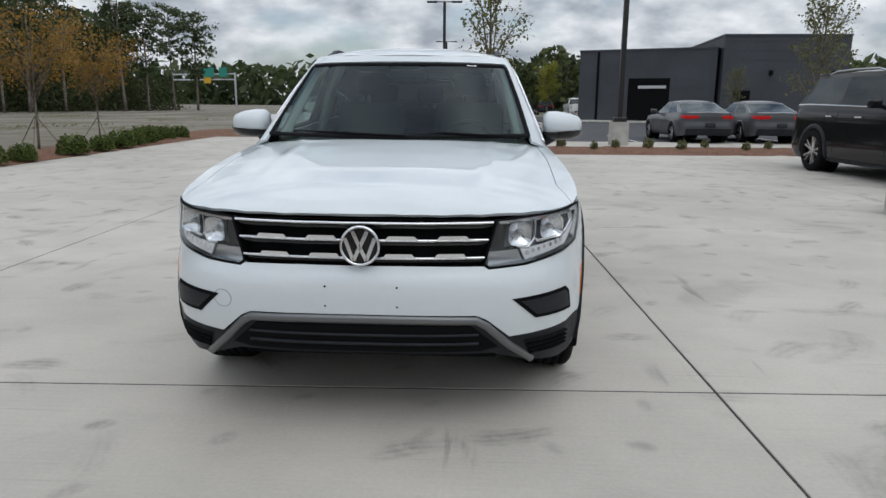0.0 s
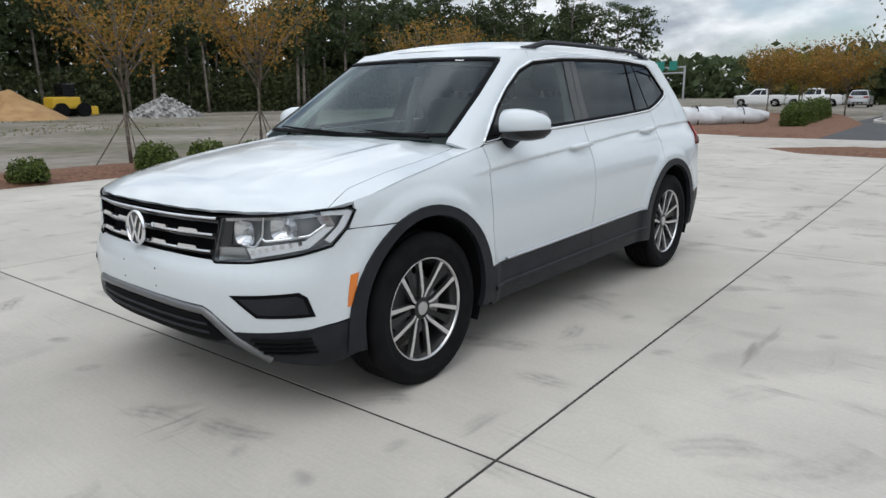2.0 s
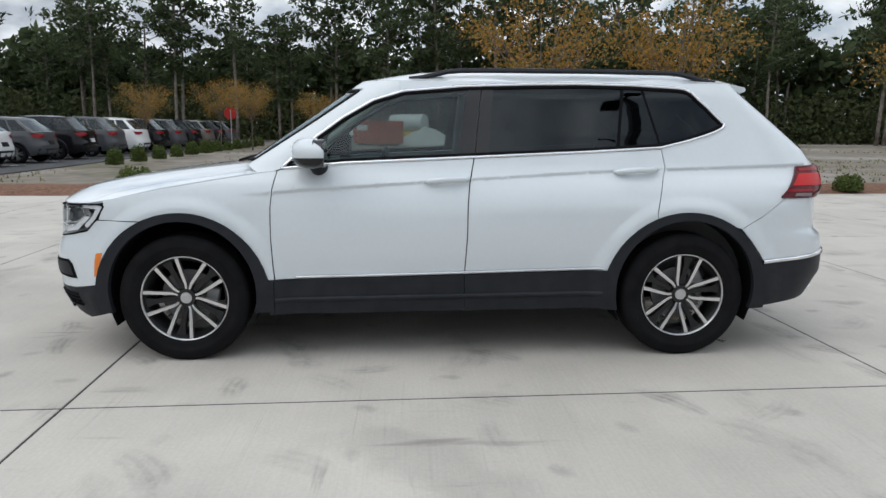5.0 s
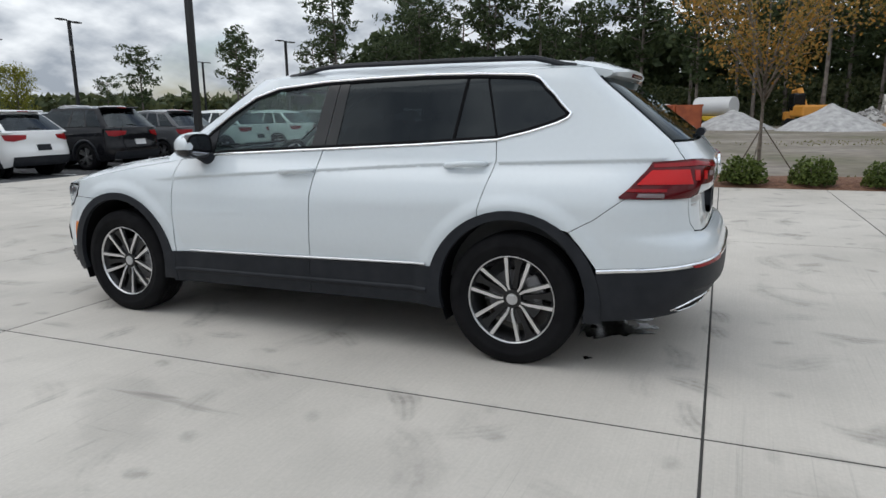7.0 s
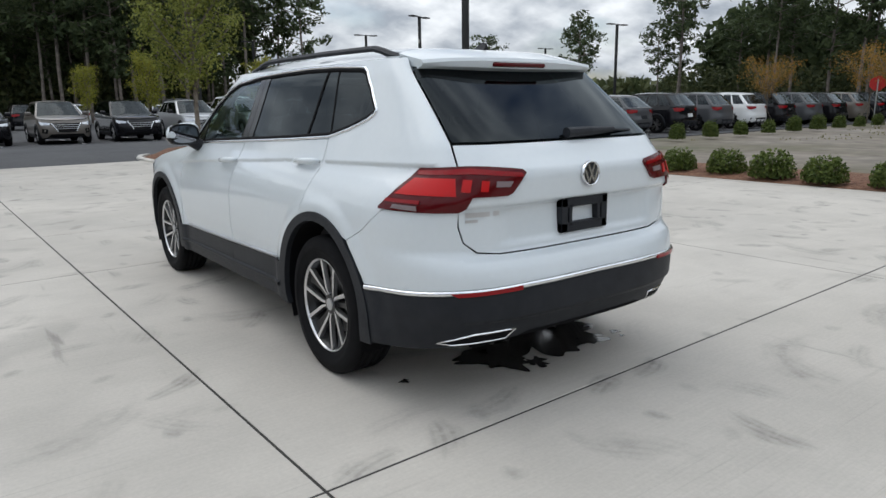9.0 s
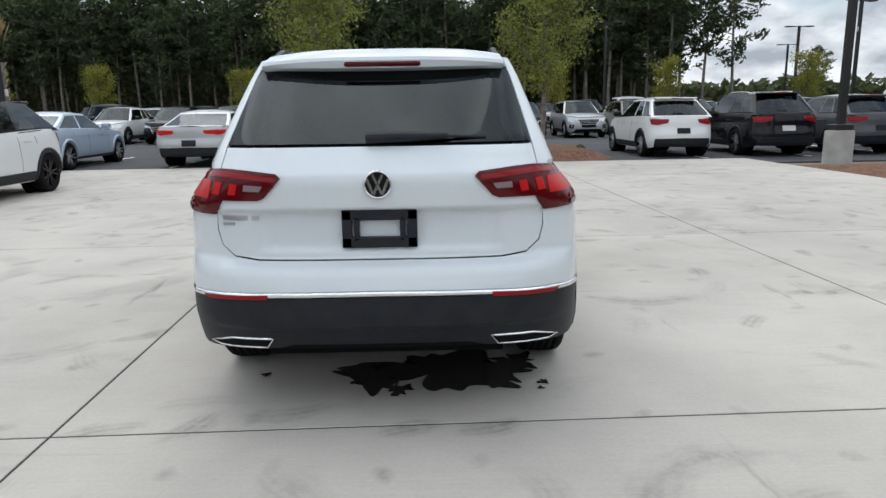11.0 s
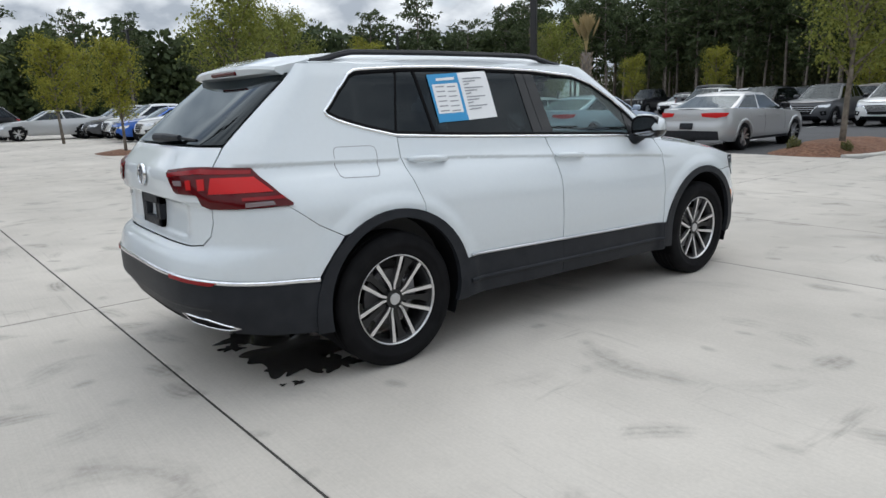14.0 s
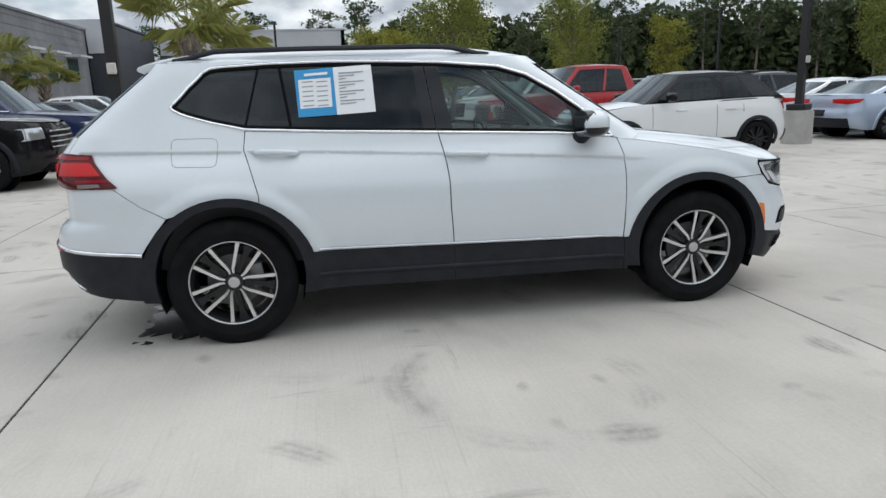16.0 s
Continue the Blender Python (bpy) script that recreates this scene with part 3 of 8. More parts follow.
# tailgate
hatch = [("r", 0.649, 1.085), ("r", 0.665, 0.95), ("r", 0.672, 0.84), ("r", 0.655, 0.775), ("r", 0.60, 0.730), ("r", 0.5, 0.717), ("r", 0.25, 0.716)]
hm = [(k, -x, z) for k, x, z in hatch]
panel("tailgate", hatch + [("r", 0, 0.716)] + hm[::-1] + [("r", -0.634, 1.168), ("r", -0.3, 1.168), ("r", 0, 1.168), ("r", 0.3, 1.168), ("r", 0.634, 1.168)], WHITE, sides=(1,), lines=[[BODY.spot(("r", x, z)) for x in np.linspace(-0.65, 0.65, 44)] for z in (0.735, 0.755, 0.775, 0.898, 0.905, 0.912, 0.919, 0.926, 0.934, 1.055, 1.07, 1.085)] + [[BODY.spot(("r", x, z)) for z in np.linspace(0.75, 0.91, 9)] for x in (-0.53, -0.48, -0.43, 0.43, 0.48, 0.53)])
rg = [("r", 0.632, 1.174), ("r", 0.597, 1.35), ("r", 0.564, 1.50)]
panel("rear_window", rg + [("r", 0, 1.50)] + [(k, -x, z) for k, x, z in rg[::-1]] + [("r", 0, 1.174)], G_DARK, sides=(1,), thick=0.006, off=0.003, label="dark tinted rear window")

# bumpers
rb = fl([(1.70, 0.7335), (1.785, 0.63), (1.838, 0.557), (2.02, 0.568)]) + [("r", 0.72, 0.588), ("r", 0.4, 0.600), ("r", 0, 0.603)]
rbm = [("r", 0, 0.7135), ("r", 0.25, 0.7135), ("r", 0.5, 0.7145), ("r", 0.602, 0.727), ("r", 0.657, 0.774), ("r", 0.675, 0.84), ("r", 0.670, 0.90)] + fl([(1.9585, 0.904), (1.82, 0.7995)])
child("rear_bumper", patch("rear_bumper", BODY.at, full(bp(rb + rbm), BODY.L), WHITE, gap=0.0012, step=0.035, lines=[[BODY.spot(("r", x, z)) for x in np.linspace(-0.66, 0.66, 44)] for z in (0.65, 0.67, 0.682, 0.69, 0.697, 0.703, 0.708)]), suv)
rl = fl([(1.84, 0.535), (2.02, 0.546)]) + [("r", 0.72, 0.566), ("r", 0.4, 0.578), ("r", 0, 0.581), ("r", 0, 0.345), ("r", 0.42, 0.345), ("r", 0.70, 0.325)] + fl([(2.05, 0.305), (1.80, 0.285), (1.79, 0.36), (1.815, 0.47)])
child("rear_lower_bumper", patch("rear_lower_bumper", BODY.at, full(bp(rl), BODY.L), CLAD, off=0.004, lines=[[BODY.spot(("r", x, z)) for x in np.linspace(-0.68, 0.68, 44)] for z in (0.43, 0.440, 0.446, 0.452, 0.462)]), suv, "black textured lower bumper")
cl = [BODY.spot(p) for p in fl([(1.842, 0.545), (2.02, 0.557)]) + [("r", 0.72, 0.577), ("r", 0.4, 0.589), ("r", 0, 0.592), ("r", -0.4, 0.589), ("r", -0.72, 0.577)]] + [(2 * BODY.L - BODY.uy(2.02, 0.557), 0.557), (2 * BODY.L - BODY.uy(1.842, 0.545), 0.545)]
child("rear_chrome_strip", ribbon("rear_chrome_strip", BODY.at, cl, 0.021, 0.009, CHROME), suv, "chrome strip along the bumper")
panel("rear_reflector", [("r", 0.45, 0.573), ("r", 0.71, 0.562), ("r", 0.735, 0.577), ("r", 0.45, 0.592)], REDLENS, off=0.012, gap=0, label="red reflector")
for s in (1, -1):
    ex = [BODY.spot(p) for p in [("r", 0.45, 0.396), ("r", 0.63, 0.388), ("r", 0.750, 0.350), ("r", 0.70, 0.338), ("r", 0.48, 0.349)]]
    tip = child("exhaust_trim", ribbon("exhaust_trim", BODY.at, ex, 0.007, 0.010, CHROME, s, closed=True), suv, "chrome exhaust surround")
    child("exhaust_opening", patch("exhaust_opening", BODY.at, ex, BLACK, s, gap=0, off=0.006), tip)
panel("diffuser_groove", [("r", 0.36, 0.368), ("r", 0, 0.368), ("r", -0.36, 0.368), ("r", -0.42, 0.348), ("r", 0, 0.346), ("r", 0.42, 0.348)], BLACK, sides=(1,), off=0.006)

fb_side = [("y", -1.775, 0.784), ("y", -1.605, 0.778)] + fl([(-AX + 0.470 * math.cos(radians(a)), 0.355 + 0.470 * math.sin(radians(a))) for a in range(119, 168, 6)]) + fl([(-1.852, 0.432)])
fb_low = [("f", 0.80, 0.405), ("f", 0.56, 0.392), ("f", 0.47, 0.470), ("f", 0.43, 0.488), ("f", 0.2, 0.492), ("f", 0, 0.493)]
child("front_bumper", patch("front_bumper", BODY.at, full(bp(fb_side + fb_low + [("f", 0, 0.676), ("f", 0.25, 0.676), ("f", 0.455, 0.672), ("f", 0.475, 0.660), ("f", 0.62, 0.667), ("f", 0.77, 0.695)] + fl([(-1.90, 0.722), (-1.845, 0.782)])), 0.0), WHITE, step=0.035, gap=0.001), suv)
fl_low = fl([(-1.852, 0.425), (-1.80, 0.27)]) + [("f", 0.78, 0.225), ("f", 0.64, 0.262), ("f", 0.5, 0.318), ("f", 0, 0.325), ("f", 0, 0.493), ("f", 0.2, 0.492), ("f", 0.43, 0.488), ("f", 0.47, 0.470), ("f", 0.56, 0.392), ("f", 0.80, 0.405)]
child("front_lower_bumper", patch("front_lower_bumper", BODY.at, full(bp(fl_low), 0.0), CLAD, off=-0.002), suv, "black textured lower bumper")
lg = [("f", 0.41, 0.452), ("f", 0.52, 0.352), ("f", 0.45, 0.336), ("f", 0, 0.338), ("f", -0.45, 0.336), ("f", -0.52, 0.352), ("f", -0.41, 0.452)]
grl = panel("lower_grille", lg, BLACK, sides=(1,), off=0.004)
for z in (0.375, 0.412):
    ln = [BODY.spot(("f", x, z)) for x in (-0.44, -0.2, 0, 0.2, 0.44)]
    child("grille_slat", ribbon("grille_slat", BODY.at, ln, 0.010, 0.012, CLAD), grl)
strip = [BODY.spot(("f", x, z)) for x, z in ((0.655, 0.268), (0.56, 0.355), (0.47, 0.445), (0.43, 0.468), (0.2, 0.474), (0, 0.475), (-0.2, 0.474), (-0.43, 0.468), (-0.47, 0.445), (-0.56, 0.355), (-0.655, 0.268))]
child("bumper_trim_strip", ribbon("bumper_trim_strip", BODY.at, strip, 0.032, 0.012, GREYTRIM), suv, "grey trim strip framing the lower grille")
for s in (1, -1):
    fg = [BODY.spot(p) for p in [("f", 0.566, 0.546), ("f", 0.785, 0.560), ("f", 0.803, 0.538), ("f", 0.815, 0.457), ("f", 0.66, 0.460)]]
    fog = child("fog_lamp_recess", patch("fog_lamp_recess", BODY.at, fg, BLACK, s, gap=0, off=0.003), suv, "black fog lamp blank")
    inner = inset(fg, 0.014)
    child("recess_panel", patch("recess_panel", BODY.at, inner, CLAD, s, gap=0, off=0.006), fog)
    for z in (0.365, 0.345, 0.325, 0.305):
        ln = [BODY.spot(("f", x, z)) for x in (0.62 + (0.365 - z) * 0.4, 0.70, 0.80)]
        child("intake_slat", ribbon("intake_slat", BODY.at, ln, 0.008, 0.010, BLACK, s), suv)
    dot = [BODY.spot(("f", x, z)) for x in (0.135,) for z in (0.525, 0.600)]
    for u, z in dot:
        q = [(u + 0.004 * math.cos(k * 0.785), z + 0.004 * math.sin(k * 0.785)) for k in range(8)]
        child("plate_screw_hole", patch("plate_screw_hole", BODY.at, q, BLACK, s, gap=0, off=0.001, thick=0.001), suv)
u, z = BODY.spot(("f", -0.55, 0.53))
child("tow_eye_cover", ribbon("tow_eye_cover", BODY.at, [(u + 0.032 * math.cos(k * 0.314), z + 0.034 * math.sin(k * 0.314)) for k in range(20)], 0.003, 0.0006, INK, closed=True), suv)

# grille and headlamps
gr = [("f", 0.500, 0.842), ("f", 0.25, 0.848), ("f", 0, 0.850), ("f", -0.25, 0.848), ("f", -0.500, 0.842), ("f", -0.455, 0.678), ("f", 0, 0.676), ("f", 0.455, 0.678)]
grille = panel("grille", gr, BLACK, sides=(1,), off=-0.045, thick=-0.045, gap=0.0, label="black grille with chrome bars")
for z, xe, w in ((0.836, 0.488, 0.010), (0.772, 0.470, 0.011), (0.705, 0.456, 0.011)):
    ln = [BODY.spot(("f", x, z)) for x in np.linspace(-xe, xe, 9)]
    child("chrome_bar", ribbon("chrome_bar", BODY.at, ln, w, 0.012, CHROME), grille)
    child("grille_slat", ribbon("grille_slat", BODY.at, [(u, v - 0.010) for u, v in ln], 0.026, 0.004, GLOSSY, lift=-0.012), grille)
for z, xs in ((0.779, (0.15, 0.34)), (0.712, (0.14, 0.33))):
    for xc in xs:
        for s in (1, -1):
            q = [BODY.spot(("f", xc + dx, z + dz)) for dx, dz in ((-0.062, -0.006), (-0.048, 0.010), (0.048, 0.010), (0.062, -0.006))]
            child("chrome_tab", patch("chrome_tab", BODY.at, q, CHROME, s, gap=0, off=0.011, thick=0.01), grille)


def bowl(x, z, ra, rb, deep, s, parent):
    """A square-cornered reflector cup facing forwards, with a bulb shield in its middle."""
    u, v = BODY.spot(("f", x, z))
    c = BODY.at(u, v)
    side = (BODY.at(u + 0.01, v) - BODY.at(u - 0.01, v)).normalized()
    n = side.cross(Vector((0, 0, 1))).normalized()
    n = (n if n.y < 0 else -n).lerp(Vector((0, -1, 0)), 0.35).normalized()
    side = Vector((0, 0, 1)).cross(n).normalized()
    V, F, m, k = [], [], 24, 6
    for i in range(k + 1):
        q = i / k
        for a in range(m):
            th = 2 * math.pi * a / m
            ct, st_ = math.cos(th), math.sin(th)
            rr = (abs(ct) ** 4 + abs(st_) ** 4) ** -0.25
            p = c - n * (0.006 + deep * (1 - q * q)) + side * (ra * q * rr * ct) + Vector((0, 0, 1)) * (rb * q * rr * st_)
            V.append((s * p.x, p.y, p.z))
    for i in range(k):
        for a in range(m):
            F.append((i * m + a, i * m + (a + 1) % m, (i + 1) * m + (a + 1) % m, (i + 1) * m + a))
    cup = child("reflector", mesh_of("reflector", V, F, REFLECT, False), parent, "faceted chrome reflector")
    bm = bmesh.new()
    p0, p1 = c - n * (deep + 0.002), c - n * (deep * 0.35)
    cone(bm, (s * p0.x, p0.y, p0.z), (s * p1.x, p1.y, p1.z), 0.013, 0.009, 12)
    part("bulb_shield", bm, SATIN, parent)
    return cup


for s in (1, -1):
    hl = [BODY.spot(p) for p in [("f", 0.458, 0.680), ("f", 0.503, 0.842), ("f", 0.66, 0.853), ("f", 0.79, 0.863)] + fl([(-1.90, 0.868), (-1.82, 0.868), (-1.795, 0.858), (-1.84, 0.788), (-1.90, 0.728)]) + [("f", 0.77, 0.700), ("f", 0.62, 0.672), ("f", 0.476, 0.665)]]
    lamp = child("headlight", patch("headlight", BODY.at, inset(hl, 0.002), HOUSING, s, gap=0.0, off=-0.034, thick=-0.034), suv, "clear headlamp with chrome reflectors")
    child("dark_insert", patch("dark_insert", BODY.at, [BODY.spot(p) for p in [("f", 0.472, 0.728), ("f", 0.500, 0.838), ("f", 0.548, 0.838), ("f", 0.535, 0.735), ("f", 0.60, 0.735), ("f", 0.595, 0.727)]], GLOSSY, s, gap=0, off=-0.014, thick=0.01, step=0.03), lamp)
    bowl(0.595, 0.785, 0.046, 0.046, 0.026, s, lamp)
    bowl(0.725, 0.800, 0.054, 0.044, 0.026, s, lamp)
    for q, mat, dz in (([("f", 0.515, 0.838), ("f", 0.79, 0.856), ("f", 0.81, 0.842), ("f", 0.52, 0.826)], REFLECT, -0.012),
                       ([("f", 0.475, 0.722), ("f", 0.59, 0.726), ("f", 0.61, 0.686), ("f", 0.478, 0.676)], SATIN, -0.016),
                       ([("f", 0.60, 0.726), ("f", 0.78, 0.752), ("f", 0.815, 0.800), ("f", 0.835, 0.800), ("f", 0.79, 0.722), ("f", 0.62, 0.686)], CLEAR, -0.010),
                       ([("f", 0.80, 0.848), ("f", 0.825, 0.850), ("f", 0.836, 0.806), ("f", 0.815, 0.804)], REFLECT, -0.012)):
        child("reflector", patch("reflector", BODY.at, [BODY.spot(p) for p in q], mat, s, gap=0, off=dz, thick=0.006, step=0.02), lamp)
    guide = fl([(-1.93, 0.862), (-1.825, 0.862), (-1.806, 0.854), (-1.848, 0.790), (-1.905, 0.738), (-1.925, 0.752), (-1.872, 0.800), (-1.846, 0.842), (-1.93, 0.848)])
    child("light_guide", patch("light_guide", BODY.at, [BODY.spot(p) for p in guide], CLEAR, s, gap=0, off=-0.006, thick=0.006, step=0.02), lamp)
    for k in range(7):
        u, z = BODY.spot(("f", 0.625 + 0.024 * k, 0.712 + 0.0052 * k))
        child("lamp_element", patch("lamp_element", BODY.at, [(u + 0.007 * math.cos(a * 0.785), z + 0.009 * math.sin(a * 0.785)) for a in range(8)], CHROME, s, gap=0, off=-0.005, thick=0.005), lamp)
    br = [BODY.spot(("f", x, z)) for x, z in ((0.585, 0.738), (0.632, 0.730), (0.656, 0.765), (0.67, 0.752), (0.79, 0.770), (0.82, 0.808))]
    child("bezel", ribbon("bezel", BODY.at, br, 0.012, 0.004, CHROME, s, lift=-0.012), lamp)
    bez = [BODY.spot(("f", x, z)) for x, z in ((0.660, 0.846), (0.656, 0.765))]
    child("bezel", ribbon("bezel", BODY.at, bez, 0.010, 0.004, CHROME, s, lift=-0.014), lamp)
    child("lamp_cover", patch("lamp_cover", BODY.at, hl, G_LAMP, s, gap=0.002, off=0.006, thick=0.0), lamp, "clear plastic cover")
    child("lamp_seal", ribbon("lamp_seal", BODY.at, hl, 0.009, 0.004, BLACK, s, closed=True), lamp)
panel("side_marker", fl([(-1.848, 0.605), (-1.812, 0.612), (-1.836, 0.482), (-1.868, 0.478)]), AMBER, off=0.002, thick=0.004, gap=0, label="amber side marker lamp")

# bonnet and the tops of the wings
EDGE_Y = -1.90
HS = [(-0.995, 0.722), (-1.1, 0.748), (-1.3, 0.764), (-1.6, 0.766), (-1.75, 0.768), (EDGE_Y, deck_edge(EDGE_Y) - 0.001)]
nose = [(deck_edge(y) - 0.001, y) for y in (-1.95, -2.0, -2.05) if deck_edge(y) > 0.66]
mirror_nose = [(-x, y) for x, y in nose[::-1]]
for x in (0.6, 0.45, 0.3, 0.15, 0, -0.15, -0.3, -0.45, -0.6):
    u = BODY.ux(x, 0.858)
    nose.append((x, BODY.at(u, 0.858).y + 0.006))
hood = [(x, y) for y, x in HS] + nose + mirror_nose + [(-x, y) for y, x in HS[::-1]] + [(-0.5, -1.092), (0, -1.122), (0.5, -1.092)]
child("bonnet", patch("bonnet", deck, hood, WHITE, gap=0.003, step=0.045), suv)
wing = [(x, y) for y, x in HS] + [(float(np.interp(y, _ysh, _xsh)) - 0.001, y) for y in (-1.85, -1.8, -1.7, -1.5, -1.3, -1.1, -0.93)] + [(0.728, -0.965)]
for s in (1, -1):
    child("wing_top", patch("wing_top", deck, wing, WHITE, s, gap=0.0012, step=0.03), suv)
bm = bmesh.new()
box(bm, -0.50, 0.50, -1.16, -0.90, 1.02, 1.066, 0.01)
for s in (1, -1):
    box(bm, s * 0.59 - 0.10, s * 0.59 + 0.10, -1.14, -0.90, 0.99, 1.040, 0.008)
part("cowl", bm, BLACK, suv)
for s, x0 in ((1, 0.0), (-1, 0.6)):
    bm = bmesh.new()
    tube(bm, [(x0 + 0.05, -1.112, 1.098), (x0 - 0.25, -1.095, 1.110), (x0 - 0.56, -1.045, 1.118)], 0.009, 6)
    part("windscreen_wiper", bm, BLACK, suv, "black wiper")

# roof, rails, aerial, spoiler
cap = [(0.0, -0.453)]
front_edge = [(float(np.interp(y, _yrf, _xrf)), y) for y in (-0.447, -0.42, -0.36, -0.27, -0.1, 0.3, 0.8, 1.3, 1.55, 1.66)]
child("roof_panel", patch("roof_panel", roof, cap + [(x - 0.0005, y) for x, y in front_edge] + [(0, 1.72)] + [(-x + 0.0005, y) for x, y in front_edge[::-1]], WHITE, gap=0.0, step=0.05, thick=0.004), suv)
for s in (1, -1):
    rail = []
    for i in range(25):
        t = i / 24
        y = -0.16 + 1.80 * t
        xe = float(np.interp(y, _yrf, _xrf)) - 0.045
        lift = 0.044 * min(1.0, ramp01(t, 0.0, 0.16), ramp01(t, 1.0, 0.86)) - 0.006
        rail.append((s * (xe - 0.01), y, roof(xe, y).z + lift + 0.004))
    bm = bmesh.new()
    rings = []
    for p in rail:
        rings.append([bm.verts.new(Vector(p) + Vector((s * dx, 0, dz))) for dx, dz in ((-0.018, -0.014), (-0.016, 0.008), (-0.006, 0.014), (0.008, 0.012), (0.018, -0.002), (0.016, -0.016))])
    for a, b in zip(rings, rings[1:]):
        for k in range(6):
            bm.faces.new((a[k], a[(k + 1) % 6], b[(k + 1) % 6], b[k]))
    bm.faces.new(rings[0])
    bm.faces.new(rings[-1])
    bmesh.ops.recalc_face_normals(bm, faces=bm.faces)
    part("roof_rail", bm, CLAD, suv, "black raised roof rail", smooth=40)
bm = bmesh.new()
fin = [bm.verts.new(p) for p in ((-0.016, 1.52, 1.606), (0.016, 1.52, 1.606), (0.018, 1.62, 1.594), (-0.018, 1.62, 1.594), (0, 1.585, 1.640), (0, 1.618, 1.638))]
for f in ((0, 1, 4), (1, 2, 5, 4), (2, 3, 5), (3, 0, 4, 5)):
    bm.faces.new([fin[i] for i in f])
part("roof_aerial", bm, GLOSSY, suv, "small black fin aerial")
sp_v, sp_f, nx = [], [], 24
for i in range(nx + 1):
    t = -1 + 2 * i / nx
    x = 0.548 * t
    bend = 0.045 * abs(t) ** 2.6
    rz = roof(x * 0.96, 1.58).z
    for dy, dz in ((1.58 + 0.06 * abs(t) ** 4, rz + 0.003), (1.73 - bend * 0.6, rz - 0.012), (1.868 - bend, 1.545 - 0.018 * abs(t) ** 3), (1.875 - bend, 1.530 - 0.018 * abs(t) ** 3), (1.865 - bend, 1.496 + 0.006 * abs(t)), (1.81 - bend, 1.480), (1.70 - bend * 0.4, 1.50)):
        sp_v.append((x, dy, dz))
for i in range(nx):
    for k in range(7):
        sp_f.append((i * 7 + k, i * 7 + (k + 1) % 7, (i + 1) * 7 + (k + 1) % 7, (i + 1) * 7 + k))
sp_f += [tuple(range(7))[::-1], tuple(nx * 7 + k for k in range(7))]
bm = bmesh.new()
bm.from_mesh(mesh_of("s", sp_v, sp_f))
bmesh.ops.recalc_face_normals(bm, faces=bm.faces)
spo = part("roof_spoiler", bm, WHITE, suv, smooth=35)
bm = bmesh.new()
box(bm, -0.172, 0.172, 1.845, 1.877, 1.502, 1.526, 0.010)
part("high_brake_lamp", bm, REDDARK, spo, "dark red high-level brake lamp")
bm = bmesh.new()
tube(bm, [(0.05, 2.235, 1.20), (-0.1, 2.235, 1.203), (-0.28, 2.222, 1.205)], [0.024, 0.022, 0.014], 10)
tube(bm, [(-0.2, 2.225, 1.206), (-0.44, 2.195, 1.196)], 0.007, 6)
part("rear_wiper", bm, CLAD, suv, "black rear wiper with cover")

# tail lamps
for s in (1, -1):
    tl = [BODY.spot(p) for p in [("r", 0.385, 1.048), ("r", 0.40, 1.062), ("r", 0.55, 1.076), ("r", 0.625, 1.080), ("y", 2.065, 1.074), ("y", 1.93, 0.912), ("y", 1.935, 0.903), ("r", 0.672, 0.905), ("r", 0.655, 0.925), ("r", 0.632, 0.962), ("r", 0.48, 0.962), ("r", 0.455, 0.972)]]
    lamp = child("tail_light", patch("tail_light", BODY.at, tl, REDDARK, s, gap=0, off=0.012, thick=0.018), suv, "red tail lamp with dark lower edge")
    for q, mat in (([("r", 0.41, 1.050), ("r", 0.62, 1.070), ("y", 2.070, 1.060), ("y", 2.075, 1.043), ("r", 0.62, 1.050), ("r", 0.40, 1.034)], REDLENS),
                   ([("y", 2.068, 1.030), ("r", 0.676, 1.034), ("r", 0.690, 0.968), ("y", 2.008, 0.966)], REDBRIGHT),
                   ([("y", 1.972, 0.948), ("y", 2.14, 0.948), ("y", 2.14, 0.934), ("y", 1.960, 0.934)], REDLENS),
                   ([("r", 0.56, 1.025), ("r", 0.59, 1.028), ("r", 0.60, 0.985), ("r", 0.57, 0.983)], REDBRIGHT),
                   ([("r", 0.625, 1.030), ("r", 0.655, 1.032), ("r", 0.672, 0.985), ("r", 0.640, 0.982)], REDBRIGHT),
                   ([("r", 0.455, 1.020), ("r", 0.53, 1.024), ("r", 0.535, 1.000), ("r", 0.47, 0.998)], SMOKE),
                   ([("y", 2.02, 0.928), ("y", 2.13, 0.928), ("y", 2.13, 0.914), ("y", 2.01, 0.914)], SMOKE)):
        child("lamp_segment", patch("lamp_segment", BODY.at, [BODY.spot(p) for p in q], mat, s, gap=0, off=0.0145, thick=0.003), lamp)


